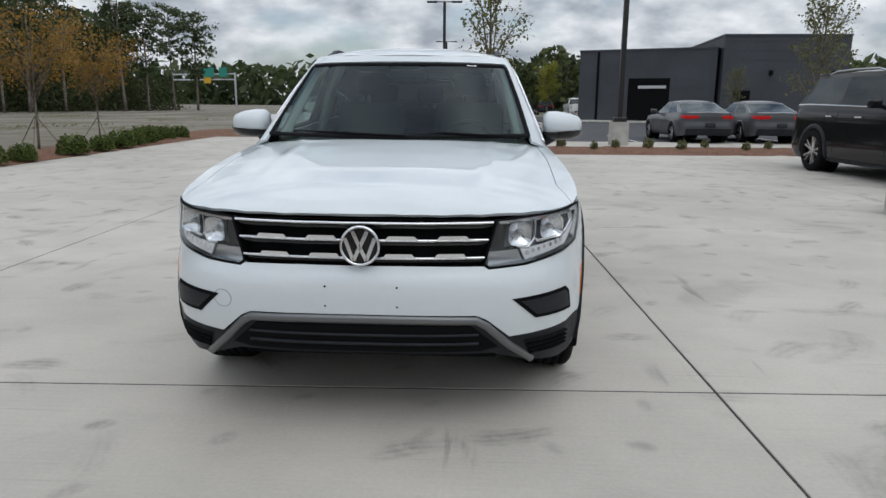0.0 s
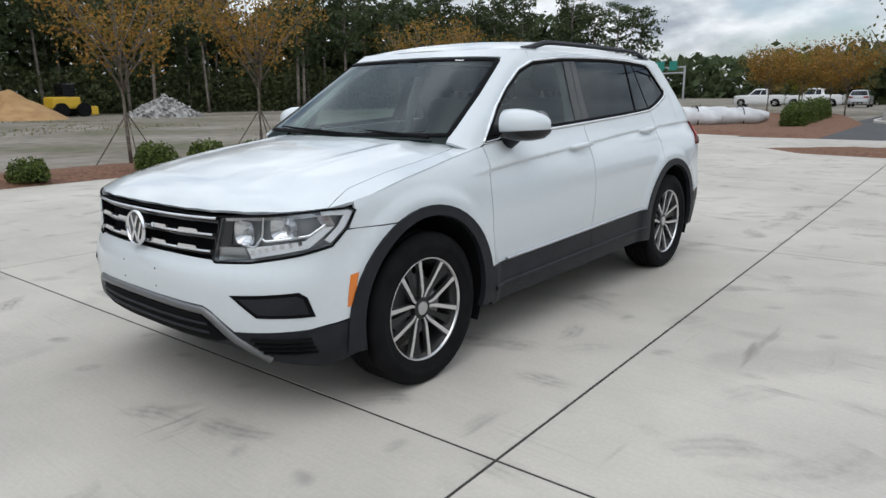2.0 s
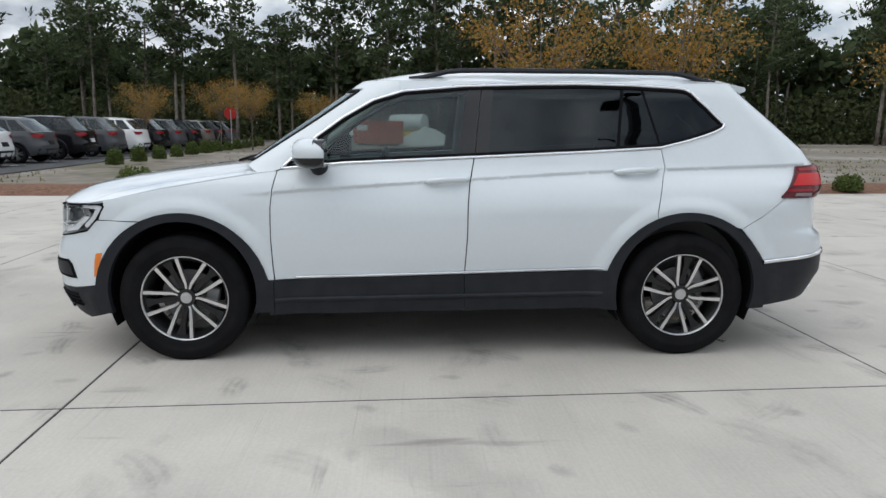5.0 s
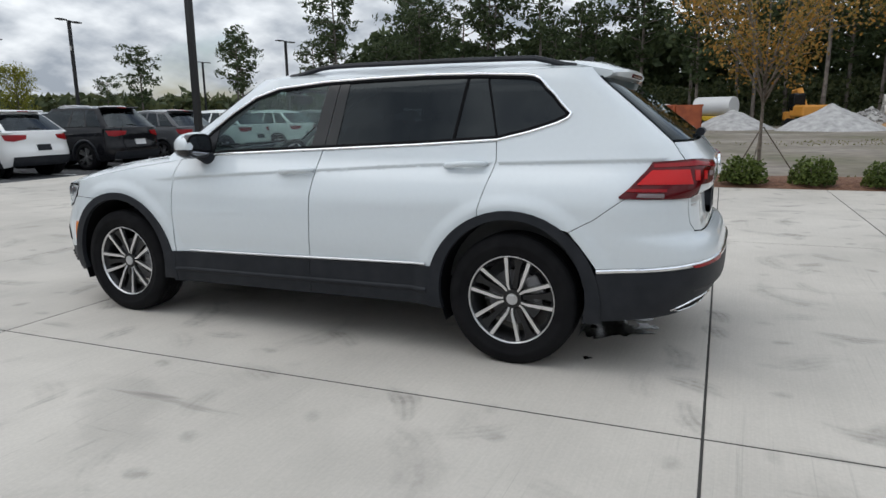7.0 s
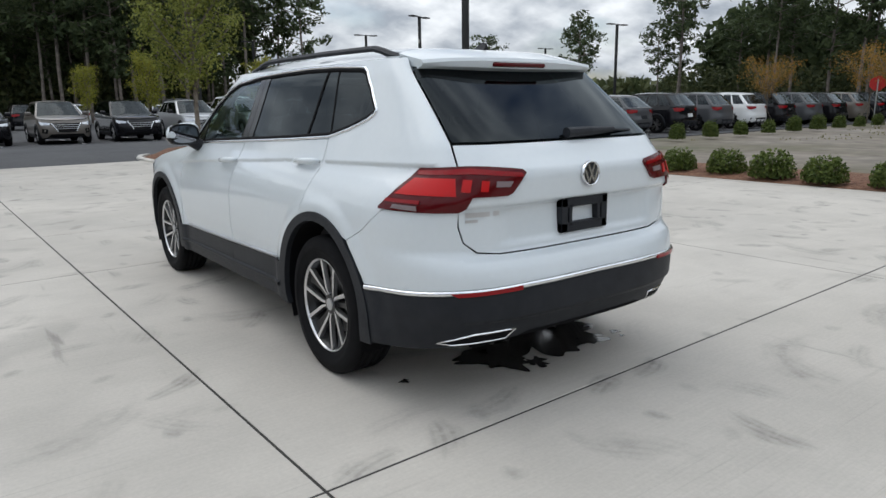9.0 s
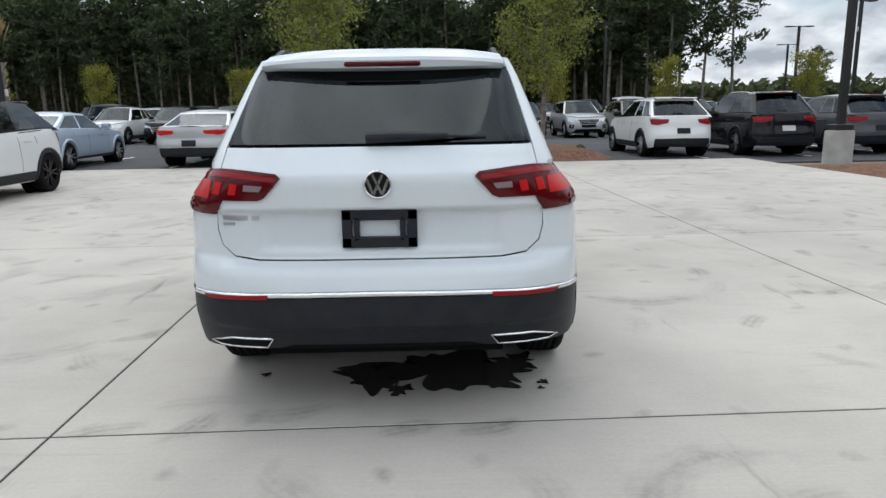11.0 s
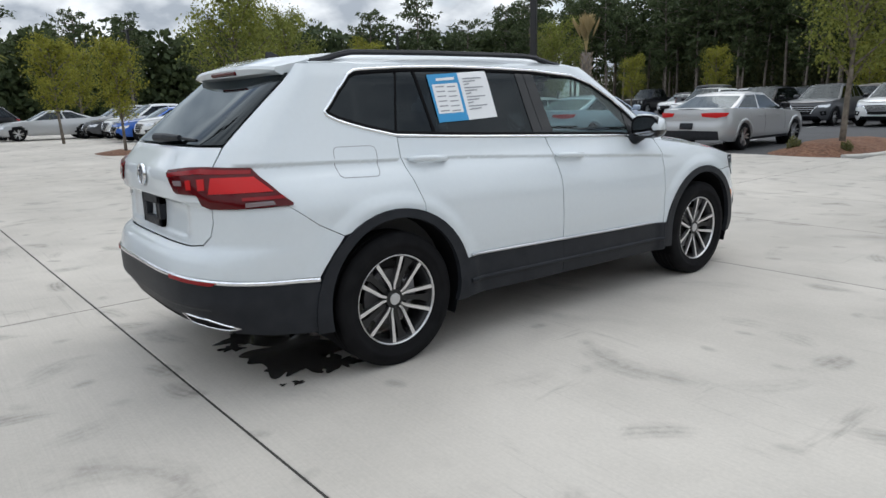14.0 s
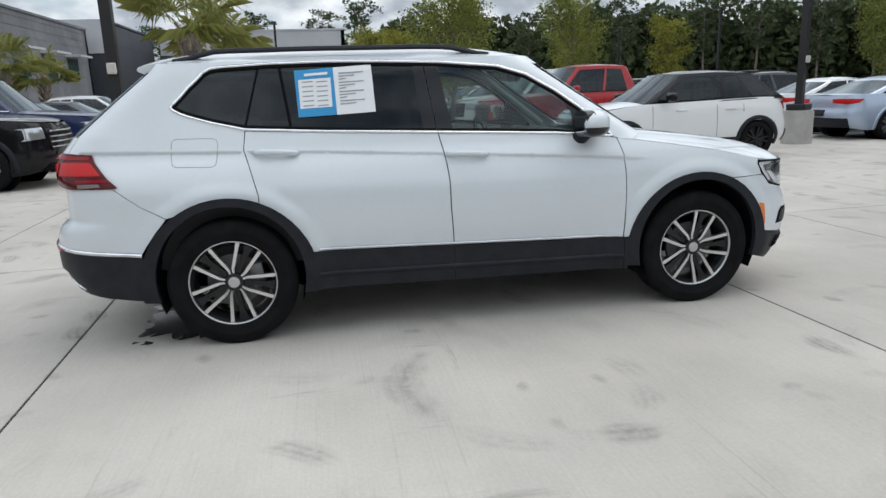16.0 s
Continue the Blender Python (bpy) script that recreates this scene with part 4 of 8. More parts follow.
def emblem(m, r, parent):
    ring_v, ring_f = lathe([(r, -0.004), (r, 0.006), (r * 0.95, 0.010), (r * 0.88, 0.008), (r * 0.86, 0.0)], 40)
    e = child("round_emblem", mesh_of("round_emblem", ring_v, ring_f, CHROME, True), parent, "round chrome badge on a dark disc", m)
    bm = bmesh.new()
    cone(bm, (-0.004, 0, 0), (0.002, 0, 0), r * 0.93, r * 0.93, 40)
    part("badge_disc", bm, GLOSSY, e)
    w = r * 0.092
    for a, b in (((-0.36, 0.72), (-0.02, -0.02)), ((0.36, 0.72), (0.02, -0.02)), ((-0.74, 0.38), (-0.32, -0.72)), ((0.74, 0.38), (0.32, -0.72)), ((-0.32, -0.72), (0.0, -0.06)), ((0.32, -0.72), (0.0, -0.06))):
        bm = bmesh.new()
        p, q = Vector((0, a[0] * r, a[1] * r)), Vector((0, b[0] * r, b[1] * r))
        d = (q - p).normalized()
        n = Vector((0, -d.z, d.y)) * w
        lo = [bm.verts.new(v) for v in (p + n, q + n, q - n, p - n)]
        hi = [bm.verts.new(v.co + Vector((0.008, 0, 0))) for v in lo]
        bm.faces.new(hi)
        for k in range(4):
            bm.faces.new((lo[k], lo[(k + 1) % 4], hi[(k + 1) % 4], hi[k]))
        bmesh.ops.recalc_face_normals(bm, faces=bm.faces)
        part("badge_bar", bm, CHROME, e)
    return e


emblem(pose(0, -2.262, 0.756, 0, -4, -90), 0.075, suv)
emblem(pose(0, 2.340, 1.022, 0, -3, 90), 0.056, suv)
for k, (w, z, h) in enumerate(((0.155, 0.897, 0.020), (0.052, 0.868, 0.012))):
    q = [BODY.spot(("r", x, zz)) for x, zz in ((0.645, z), (0.645 - w, z), (0.645 - w, z - h), (0.645, z - h))]
    child("badge_bar", patch("badge_bar", BODY.at, q, SATIN, 1, gap=0, off=0.003, thick=0.004), suv)
bm = bmesh.new()
for a in (((-0.152, 0.152), (0.875, 0.917)), ((-0.152, 0.152), (0.763, 0.806)), ((-0.152, -0.112), (0.763, 0.917)), ((0.112, 0.152), (0.763, 0.917)), ((-0.103, -0.082), (0.79, 0.89)), ((0.082, 0.103), (0.79, 0.89))):
    box(bm, *a[0], 2.276, 2.316, *a[1], 0.004)
part("number_plate_frame", bm, CLAD, suv, "empty black number plate frame")
for s in (1, -1):
    for y0, z0 in ((0.045, 1.003), (1.110, 1.054)):
        f0 = BODY.at(BODY.uy(y0, z0), z0).x
        q = [BODY.spot(("y", y0 + dy, z0 + 0.018 + dz)) for dy, dz in [(0.058 * math.cos(a), 0.026 * math.sin(a)) for a in np.linspace(0, 2 * math.pi, 16, endpoint=False)]]
        cup = child("handle_cup", patch("handle_cup", BODY.at, q, WHITE, s, gap=0, off=-0.012, thick=0.0, step=0.02), suv)
        bm = bmesh.new()
        tube(bm, [(s * (f0 - 0.005), y0 - 0.125, z0 - 0.010), (s * (f0 + 0.022), y0 - 0.10, z0 - 0.008), (s * (f0 + 0.034), y0, z0 + 0.002), (s * (f0 + 0.022), y0 + 0.10, z0 + 0.004), (s * (f0 - 0.005), y0 + 0.125, z0 + 0.004)], [0.008, 0.016, 0.017, 0.016, 0.008], 10)
        part("door_handle", bm, WHITE, suv, smooth=60)
q = [BODY.spot(("y", y, z)) for y, z in ((1.44, 1.138), (1.628, 1.142), (1.645, 1.137), (1.654, 1.122), (1.656, 1.025), (1.650, 1.007), (1.633, 0.998), (1.455, 0.991), (1.436, 0.996), (1.426, 1.013), (1.415, 1.108), (1.420, 1.128))]
child("fuel_flap_gap", ribbon("fuel_flap_gap", BODY.at, q, 0.004, 0.0006, INK, -1, closed=True), suv)

# cladding round the wheels and along the sills
for ya, nm in ((-AX, "front"), (AX, "rear")):
    outer = arc(ya, 0.355, 0.474, -9 if ya < 0 else 185, 189 if ya < 0 else -9, 26)
    outer = arc(ya, 0.355, 0.474, 189, -9, 26)
    innr = arc(ya, 0.385, 0.398, -16, 196, 26)
    panel("wheel_arch_trim", fl(outer + innr), CLAD, off=0.010, gap=0, thick=0.03, step=0.04)
for piece in ([(-0.93, 0.461), (-0.902, 0.461), (-0.902, 0.262), (-0.93, 0.262)], [(-0.902, 0.461), (-0.4, 0.470), (0.144, 0.484), (0.144, 0.274), (-0.902, 0.262)], [(0.144, 0.484), (0.5, 0.494), (0.945, 0.505), (0.935, 0.285), (0.144, 0.274)]):
    panel("sill_trim", fl(piece), CLAD, off=0.010, thick=0.02, gap=0.0015)
for s in (1, -1):
    ln = [BODY.spot(("y", y, z)) for y, z in ((-0.78, 0.472), (-0.4, 0.480), (0.144, 0.494), (0.5, 0.504), (0.915, 0.514))]
    child("sill_strip", ribbon("sill_strip", BODY.at, ln, 0.016, 0.016, SATIN, s), suv, "satin silver sill strip")
    ln = [BODY.spot(("y", y, z)) for y, z in ((-0.90, 0.345), (0, 0.358), (0.92, 0.372))]
    child("sill_rib", ribbon("sill_rib", BODY.at, ln, 0.030, 0.020, CLAD, s), suv)

# door mirrors
for s in (1, -1):
    vs, fs = [], []
    rings = [(0.80, 0.055, 0.052, -0.680), (0.825, 0.098, 0.076, -0.680), (0.88, 0.112, 0.080, -0.678), (0.95, 0.105, 0.074, -0.664), (1.00, 0.085, 0.060, -0.648), (1.024, 0.05, 0.036, -0.632), (1.032, 0.01, 0.008, -0.625)]
    n = 20
    for x, a, b, yc in rings:
        for k in range(n):
            t = 2 * math.pi * k / n
            c, d = math.cos(t), math.sin(t)
            y = yc + (a * abs(c) ** 0.8 * (1 if c > 0 else -1)) * (0.55 if c > 0 else 1.0)
            zz = 1.152 - 0.05 * (x - 0.82) + b * abs(d) ** 0.8 * (1 if d > 0 else -1)
            vs.append((s * x, y, zz))
    for i in range(len(rings) - 1):
        for k in range(n):
            fs.append((i * n + k, i * n + (k + 1) % n, (i + 1) * n + (k + 1) % n, (i + 1) * n + k))
    fs += [tuple(range(n)), tuple((len(rings) - 1) * n + k for k in range(n))]
    me = mesh_of("door_mirror", vs, fs)
    bm = bmesh.new()
    bm.from_mesh(me)
    bmesh.ops.recalc_face_normals(bm, faces=bm.faces)
    mr = part("door_mirror", bm, WHITE, suv, smooth=70, label="white mirror shell on a black foot")
    bm = bmesh.new()
    bm.from_mesh(me)
    for v in bm.verts:
        v.co = Vector((s * 0.90 + (v.co.x - s * 0.90) * 1.03, v.co.y, 1.150 + (v.co.z - 1.150) * 1.05))
    bmesh.ops.bisect_plane(bm, geom=bm.verts[:] + bm.edges[:] + bm.faces[:], plane_co=(s * 0.9, -0.66, 1.118), plane_no=(s * -0.06, 0, 1), clear_outer=True)
    for v in bm.verts:
        v.co.y = -0.665 + (v.co.y + 0.665) * 1.05
    bmesh.ops.recalc_face_normals(bm, faces=bm.faces)
    part("mirror_lower_shell", bm, GLOSSY, mr, "black lower shell", smooth=60)
    bm = bmesh.new()
    tube(bm, [(s * 0.775, -0.640, 1.055), (s * 0.80, -0.655, 1.064), (s * 0.85, -0.668, 1.095), (s * 0.875, -0.670, 1.13)], [0.042, 0.045, 0.043, 0.035], 12)
    part("mirror_foot", bm, CLAD, mr, smooth=60)
    for nm, rx, rz, y0, y1, mm, lb in (("mirror_surround", 0.104, 0.074, -0.66, -0.606, GLOSSY, "black mirror surround"), ("mirror_glass", 0.090, 0.060, -0.610, -0.604, MIRROR, "mirror glass")):
        bm = bmesh.new()
        rim = [(rx * abs(math.cos(a)) ** 0.7 * (1 if math.cos(a) > 0 else -1), rz * abs(math.sin(a)) ** 0.7 * (1 if math.sin(a) > 0 else -1)) for a in np.linspace(0, 2 * math.pi, 28, endpoint=False)]
        lo = [bm.verts.new((s * (0.915 + x), y0, 1.147 + z)) for x, z in rim]
        hi = [bm.verts.new((s * (0.915 + x), y1, 1.147 + z)) for x, z in rim]
        bm.faces.new(lo)
        bm.faces.new(hi)
        for k in range(28):
            bm.faces.new((lo[k], lo[(k + 1) % 28], hi[(k + 1) % 28], hi[k]))
        bmesh.ops.recalc_face_normals(bm, faces=bm.faces)
        part(nm, bm, mm, mr, lb)


# wheels
def wheel_parts():
    prof = [(0.236, -0.095), (0.262, -0.110), (0.300, -0.116), (0.334, -0.110), (0.349, -0.095), (0.3535, -0.080)]
    for x in (-0.055, -0.020, 0.020, 0.055):
        prof += [(0.3545, x - 0.006), (0.346, x - 0.004), (0.346, x + 0.004), (0.3545, x + 0.006)]
    prof += [(0.3535, 0.080), (0.349, 0.095), (0.334, 0.110), (0.300, 0.116), (0.288, 0.1175), (0.285, 0.1145), (0.262, 0.110), (0.244, 0.104), (0.236, 0.095)]
    tv, tf = lathe(prof, 72)
    tyre = mesh_of("tyre", tv, tf, TYRE, True)
    bv, bf = lathe([(0.238, -0.09), (0.218, -0.085), (0.205, -0.04), (0.205, 0.05), (0.222, 0.078), (0.230, 0.090), (0.236, 0.099), (0.240, 0.096)], 64)
    barrel = mesh_of("rim", bv, bf, RIMBLK, True)
    lv, lf = lathe([(0.229, 0.088), (0.2315, 0.0955), (0.2355, 0.1000), (0.2385, 0.0985), (0.239, 0.095)], 64)
    lip = mesh_of("rim_lip", lv, lf, RIMSIL, True)

    def bar(stations, top):
        bm = bmesh.new()
        rows = []
        for r, a, w, x in stations:
            c, sn = math.cos(a), math.sin(a)
            rows.append([bm.verts.new((x + dx, r * c - k * w * sn, r * sn + k * w * c)) for k, dx in ((-1, -0.022), (-0.85, 0), (0.85, 0), (1, -0.022))])
        for p, q in zip(rows, rows[1:]):
            for k in range(3):
                bm.faces.new((p[k], p[k + 1], q[k + 1], q[k]))
        bmesh.ops.recalc_face_normals(bm, faces=bm.faces)
        for f in bm.faces:
            if f.normal.x < -0.2:
                f.normal_flip()
        return bm_mesh("spoke", bm, top)
    arms = []
    for s in (-1, 1):
        run = [Vector((0.034, s * 0.0085)), Vector((0.062, s * 0.0105)), Vector((0.082, s * 0.0155)), Vector((0.100, s * 0.024)), Vector((0.160, s * 0.052)), Vector((0.228 * math.cos(0.345), s * 0.228 * math.sin(0.345)))]
        arms.append(bar([(p.length, math.atan2(p.y, p.x), w, x) for p, w, x in zip(run, (0.0056, 0.0072, 0.0090, 0.0102, 0.0106, 0.0122), (0.066, 0.071, 0.075, 0.078, 0.086, 0.092))], RIMSIL))
    dark = bar([(0.05, 0.0, 0.016, 0.052), (0.12, 0.0, 0.014, 0.058), (0.18, 0.0, 0.018, 0.066), (0.222, 0.0, 0.034, 0.074)], RIMBLK)
    under = bar([(0.05, 0.0, 0.030, 0.052), (0.10, 0.0, 0.034, 0.058), (0.222, 0.0, 0.070, 0.072)], RIMBLK)
    bm = bmesh.new()
    cone(bm, (0.02, 0, 0), (0.070, 0, 0), 0.066, 0.050, 24)
    hub = bm_mesh("hub", bm, RIMBLK)
    bm = bmesh.new()
    cone(bm, (0.066, 0, 0), (0.0745, 0, 0), 0.033, 0.031, 24)
    cone(bm, (0.0745, 0, 0), (0.0755, 0, 0), 0.022, 0.020, 24)
    capm = bm_mesh("hub_cap", bm, SATIN)
    bm = bmesh.new()
    cone(bm, (-0.01, 0, 0), (0.012, 0, 0), 0.150, 0.150, 40)
    disc = bm_mesh("brake_disc", bm, BRAKE)
    bm = bmesh.new()
    box(bm, -0.02, 0.03, 0.09, 0.165, -0.07, 0.07, 0.01)
    caliper = bm_mesh("brake_caliper", bm, material("caliper_grey", (0.25, 0.25, 0.26), 0.5, metal=0.5))
    return tyre, barrel, lip, arms, dark, hub, capm, disc, caliper


TYRE_M, BARREL_M, LIP_M, ARMS_M, DARK_M, HUB_M, CAP_M, DISC_M, CAL_M = wheel_parts()


def wheel(parent, x, y, spin):
    s = 1 if x > 0 else -1
    m = Matrix.Translation((x, y, HUB)) @ Matrix.Rotation(0 if s > 0 else math.pi, 4, "Z") @ Matrix.Rotation(spin, 4, "X")
    w = child("wheel", BARREL_M, parent, "two-tone alloy wheel", m)
    child("tyre", TYRE_M, w, "black rubber tyre")
    child("rim_lip", LIP_M, w)
    child("brake_disc", DISC_M, w)
    child("brake_caliper", CAL_M, w)
    child("hub", HUB_M, w)
    child("hub_cap", CAP_M, w, "round silver hub cap")
    for k in range(5):
        r = Matrix.Rotation(2 * math.pi * k / 5 + math.pi / 2, 4, "X")
        for a in ARMS_M:
            child("spoke", a, w, "", r)
        child("inner_spoke", DARK_M, w, "", Matrix.Rotation(2 * math.pi * (k + 0.5) / 5 + math.pi / 2, 4, "X"))
    return w


for x, y, spin in ((0.775, -AX, -0.19), (0.775, AX, 0.47), (-0.775, -AX, 0.349), (-0.775, AX, 0.166)):
    wheel(suv, x, y, spin)
    s = 1 if x > 0 else -1
    v, f = [], []
    for i in range(21):
        a = radians(-25 + 230 * i / 20)
        for xx in (0.50, 0.885):
            v.append((s * xx, y + 0.405 * math.cos(a), 0.375 + 0.405 * math.sin(a)))
    f = [(2 * i, 2 * i + 1, 2 * i + 3, 2 * i + 2) for i in range(20)]
    v.append((s * 0.50, y, 0.375))
    f += [(2 * i, 2 * i + 2, 42) for i in range(20)]
    child("wheel_housing", mesh_of("wheel_housing", v, f, BLACK, True), suv)
for nm, bx in (("underbody", (-0.52, 0.52, -2.05, 2.14, 0.25, 0.42)), ("floor_pan", (-0.84, 0.84, -0.96, 0.96, 0.27, 0.42)), ("rear_beam", (-0.66, 0.66, 1.82, 2.10, 0.35, 0.45)), ("front_beam", (-0.72, 0.72, -2.00, -1.83, 0.32, 0.80)), ("engine", (-0.60, 0.60, -2.0, -1.15, 0.42, 0.82))):
    bm = bmesh.new()
    box(bm, *bx, 0.01)
    part(nm, bm, BLACK, suv)
bm = bmesh.new()
tube(bm, [(0.40, 0.6, 0.24), (0.42, 1.3, 0.24), (0.40, 1.9, 0.27)], 0.035, 10)
box(bm, 0.20, 0.60, 1.84, 2.06, 0.26, 0.36, 0.03)
part("exhaust_silencer", bm, SATIN, suv, "dull steel silencer")
# cabin
bm = bmesh.new()
for s in (1, -1):
    box(bm, s * 0.715 - 0.02, s * 0.715 + 0.02, -1.0, 1.78, 0.42, 1.03)
box(bm, -0.72, 0.72, -1.0, 1.80, 0.42, 0.46)
box(bm, -0.58, 0.58, 1.76, 2.05, 0.42, 0.46)
box(bm, -0.58, 0.58, 1.98, 2.05, 0.42, 1.06)
part("cabin_tub", bm, DASH, suv)
bm = bmesh.new()
vs = box(bm, -0.70, 0.70, -1.02, -0.42, 0.80, 1.06, 0.05)
part("dashboard", bm, DASH, suv, "dark grey dashboard")
bm = bmesh.new()
bmesh.ops.create_cone(bm, segments=4, radius1=0.001, radius2=0.001, depth=0.001)
bm.clear()
tube(bm, [(0.36 + 0.185 * math.cos(a), -0.36 + 0.06 * math.sin(a), 0.98 + 0.175 * math.sin(a)) for a in np.linspace(0, 2 * math.pi, 25)], 0.016, 8)
tube(bm, [(0.19, -0.37, 0.98), (0.53, -0.37, 0.98)], 0.02, 6)
tube(bm, [(0.36, -0.36, 0.97), (0.36, -0.60, 0.92)], 0.04, 8)
part("steering_wheel", bm, DASH, suv)


def seat(x, y, wd, h=0.62):
    bm = bmesh.new()
    box(bm, x - wd / 2, x + wd / 2, y - 0.28, y + 0.24, 0.55, 0.72, 0.06)
    part("seat_cushion", bm, SEAT, suv)
    bm = bmesh.new()
    m = Matrix.Translation((x, y + 0.22, 0.68)) @ Matrix.Rotation(radians(-16), 4, "X")
    box(bm, -wd / 2, wd / 2, -0.07, 0.07, 0.0, h, 0.06, m)
    part("seat_back", bm, SEAT, suv, smooth=50)
    for dx in ((0,) if wd < 0.7 else (-0.4, 0.0, 0.4)):
        bm = bmesh.new()
        box(bm, dx - 0.12, dx + 0.12, -0.05, 0.05, h + 0.05, h + 0.22, 0.045, m)
        for k in (-0.05, 0.05):
            cone(bm, m @ Vector((dx + k, 0, h - 0.02)), m @ Vector((dx + k, 0, h + 0.08)), 0.007, 0.007, 6)
        part("headrest", bm, SEAT, suv, smooth=50)


seat(0.36, 0.02, 0.50)
seat(-0.36, 0.02, 0.50)
seat(0.0, 0.98, 1.26, 0.56)
bm = bmesh.new()
box(bm, -0.52, 0.52, -0.30, 1.75, 1.535, 1.545)
part("headlining", bm, LINER, suv)
for s in (1, -1):
    bm = bmesh.new()
    tube(bm, [(s * 0.66, -0.90, 1.08), (s * 0.585, -0.42, 1.44), (s * 0.55, -0.25, 1.52)], 0.028, 8)
    tube(bm, [(s * 0.70, 0.20, 1.04), (s * 0.64, 0.22, 1.30), (s * 0.55, 0.24, 1.53)], 0.035, 8)
    part("pillar_trim", bm, LINER, suv)
bm = bmesh.new()
box(bm, -0.12, 0.12, -0.50, -0.46, 1.40, 1.465, 0.02)
part("interior_mirror", bm, DASH, suv)

# price sheet in the rear side window
sticker = thing("window_sheet", "blue and white printed sales sheet in a car window", "paper sheet", pose(-0.024, -0.009, 0))


def sheet(nm, a, b, c, d, mat, off):
    child(nm, patch(nm, BODY.at, [BODY.spot(("y", y, z)) for y, z in (a, b, c, d)], mat, -1, gap=0, thick=0.001, off=off, step=0.06), sticker)


sheet("blue_page", (0.985, 1.488), (0.768, 1.500), (0.762, 1.240), (0.975, 1.232), BLUEPAPER, 0.001)
sheet("white_page", (0.768, 1.500), (0.552, 1.512), (0.545, 1.250), (0.762, 1.240), PAPER, 0.001)
sheet("white_field", (0.965, 1.435), (0.785, 1.445), (0.785, 1.285), (0.962, 1.278), PAPER, 0.002)
for k in range(6):
    z = 1.425 - 0.026 * k
    for a, b in ((0.945, 0.885), (0.865, 0.805)):
        sheet("print_bar", (a, z), (b, z + 0.003), (b, z - 0.003), (a, z - 0.006), INK, 0.003)
for k in range(11):
    z = 1.47 - 0.017 * k
    e = 0.60 + 0.05 * ((k * 7) % 3)
    sheet("print_bar", (0.74, z), (e, z + 0.006), (e, z), (0.74, z - 0.006), INK, 0.003)
sheet("print_bar", (0.93, 1.468), (0.80, 1.476), (0.80, 1.462), (0.93, 1.454), PAPER, 0.003)


# ---------------------------------------------------------------- ground materials
LOT = radians(1.76)


def lot(u, v, z=0.0):
    return Vector((u * math.cos(LOT) - v * math.sin(LOT), u * math.sin(LOT) + v * math.cos(LOT), z))


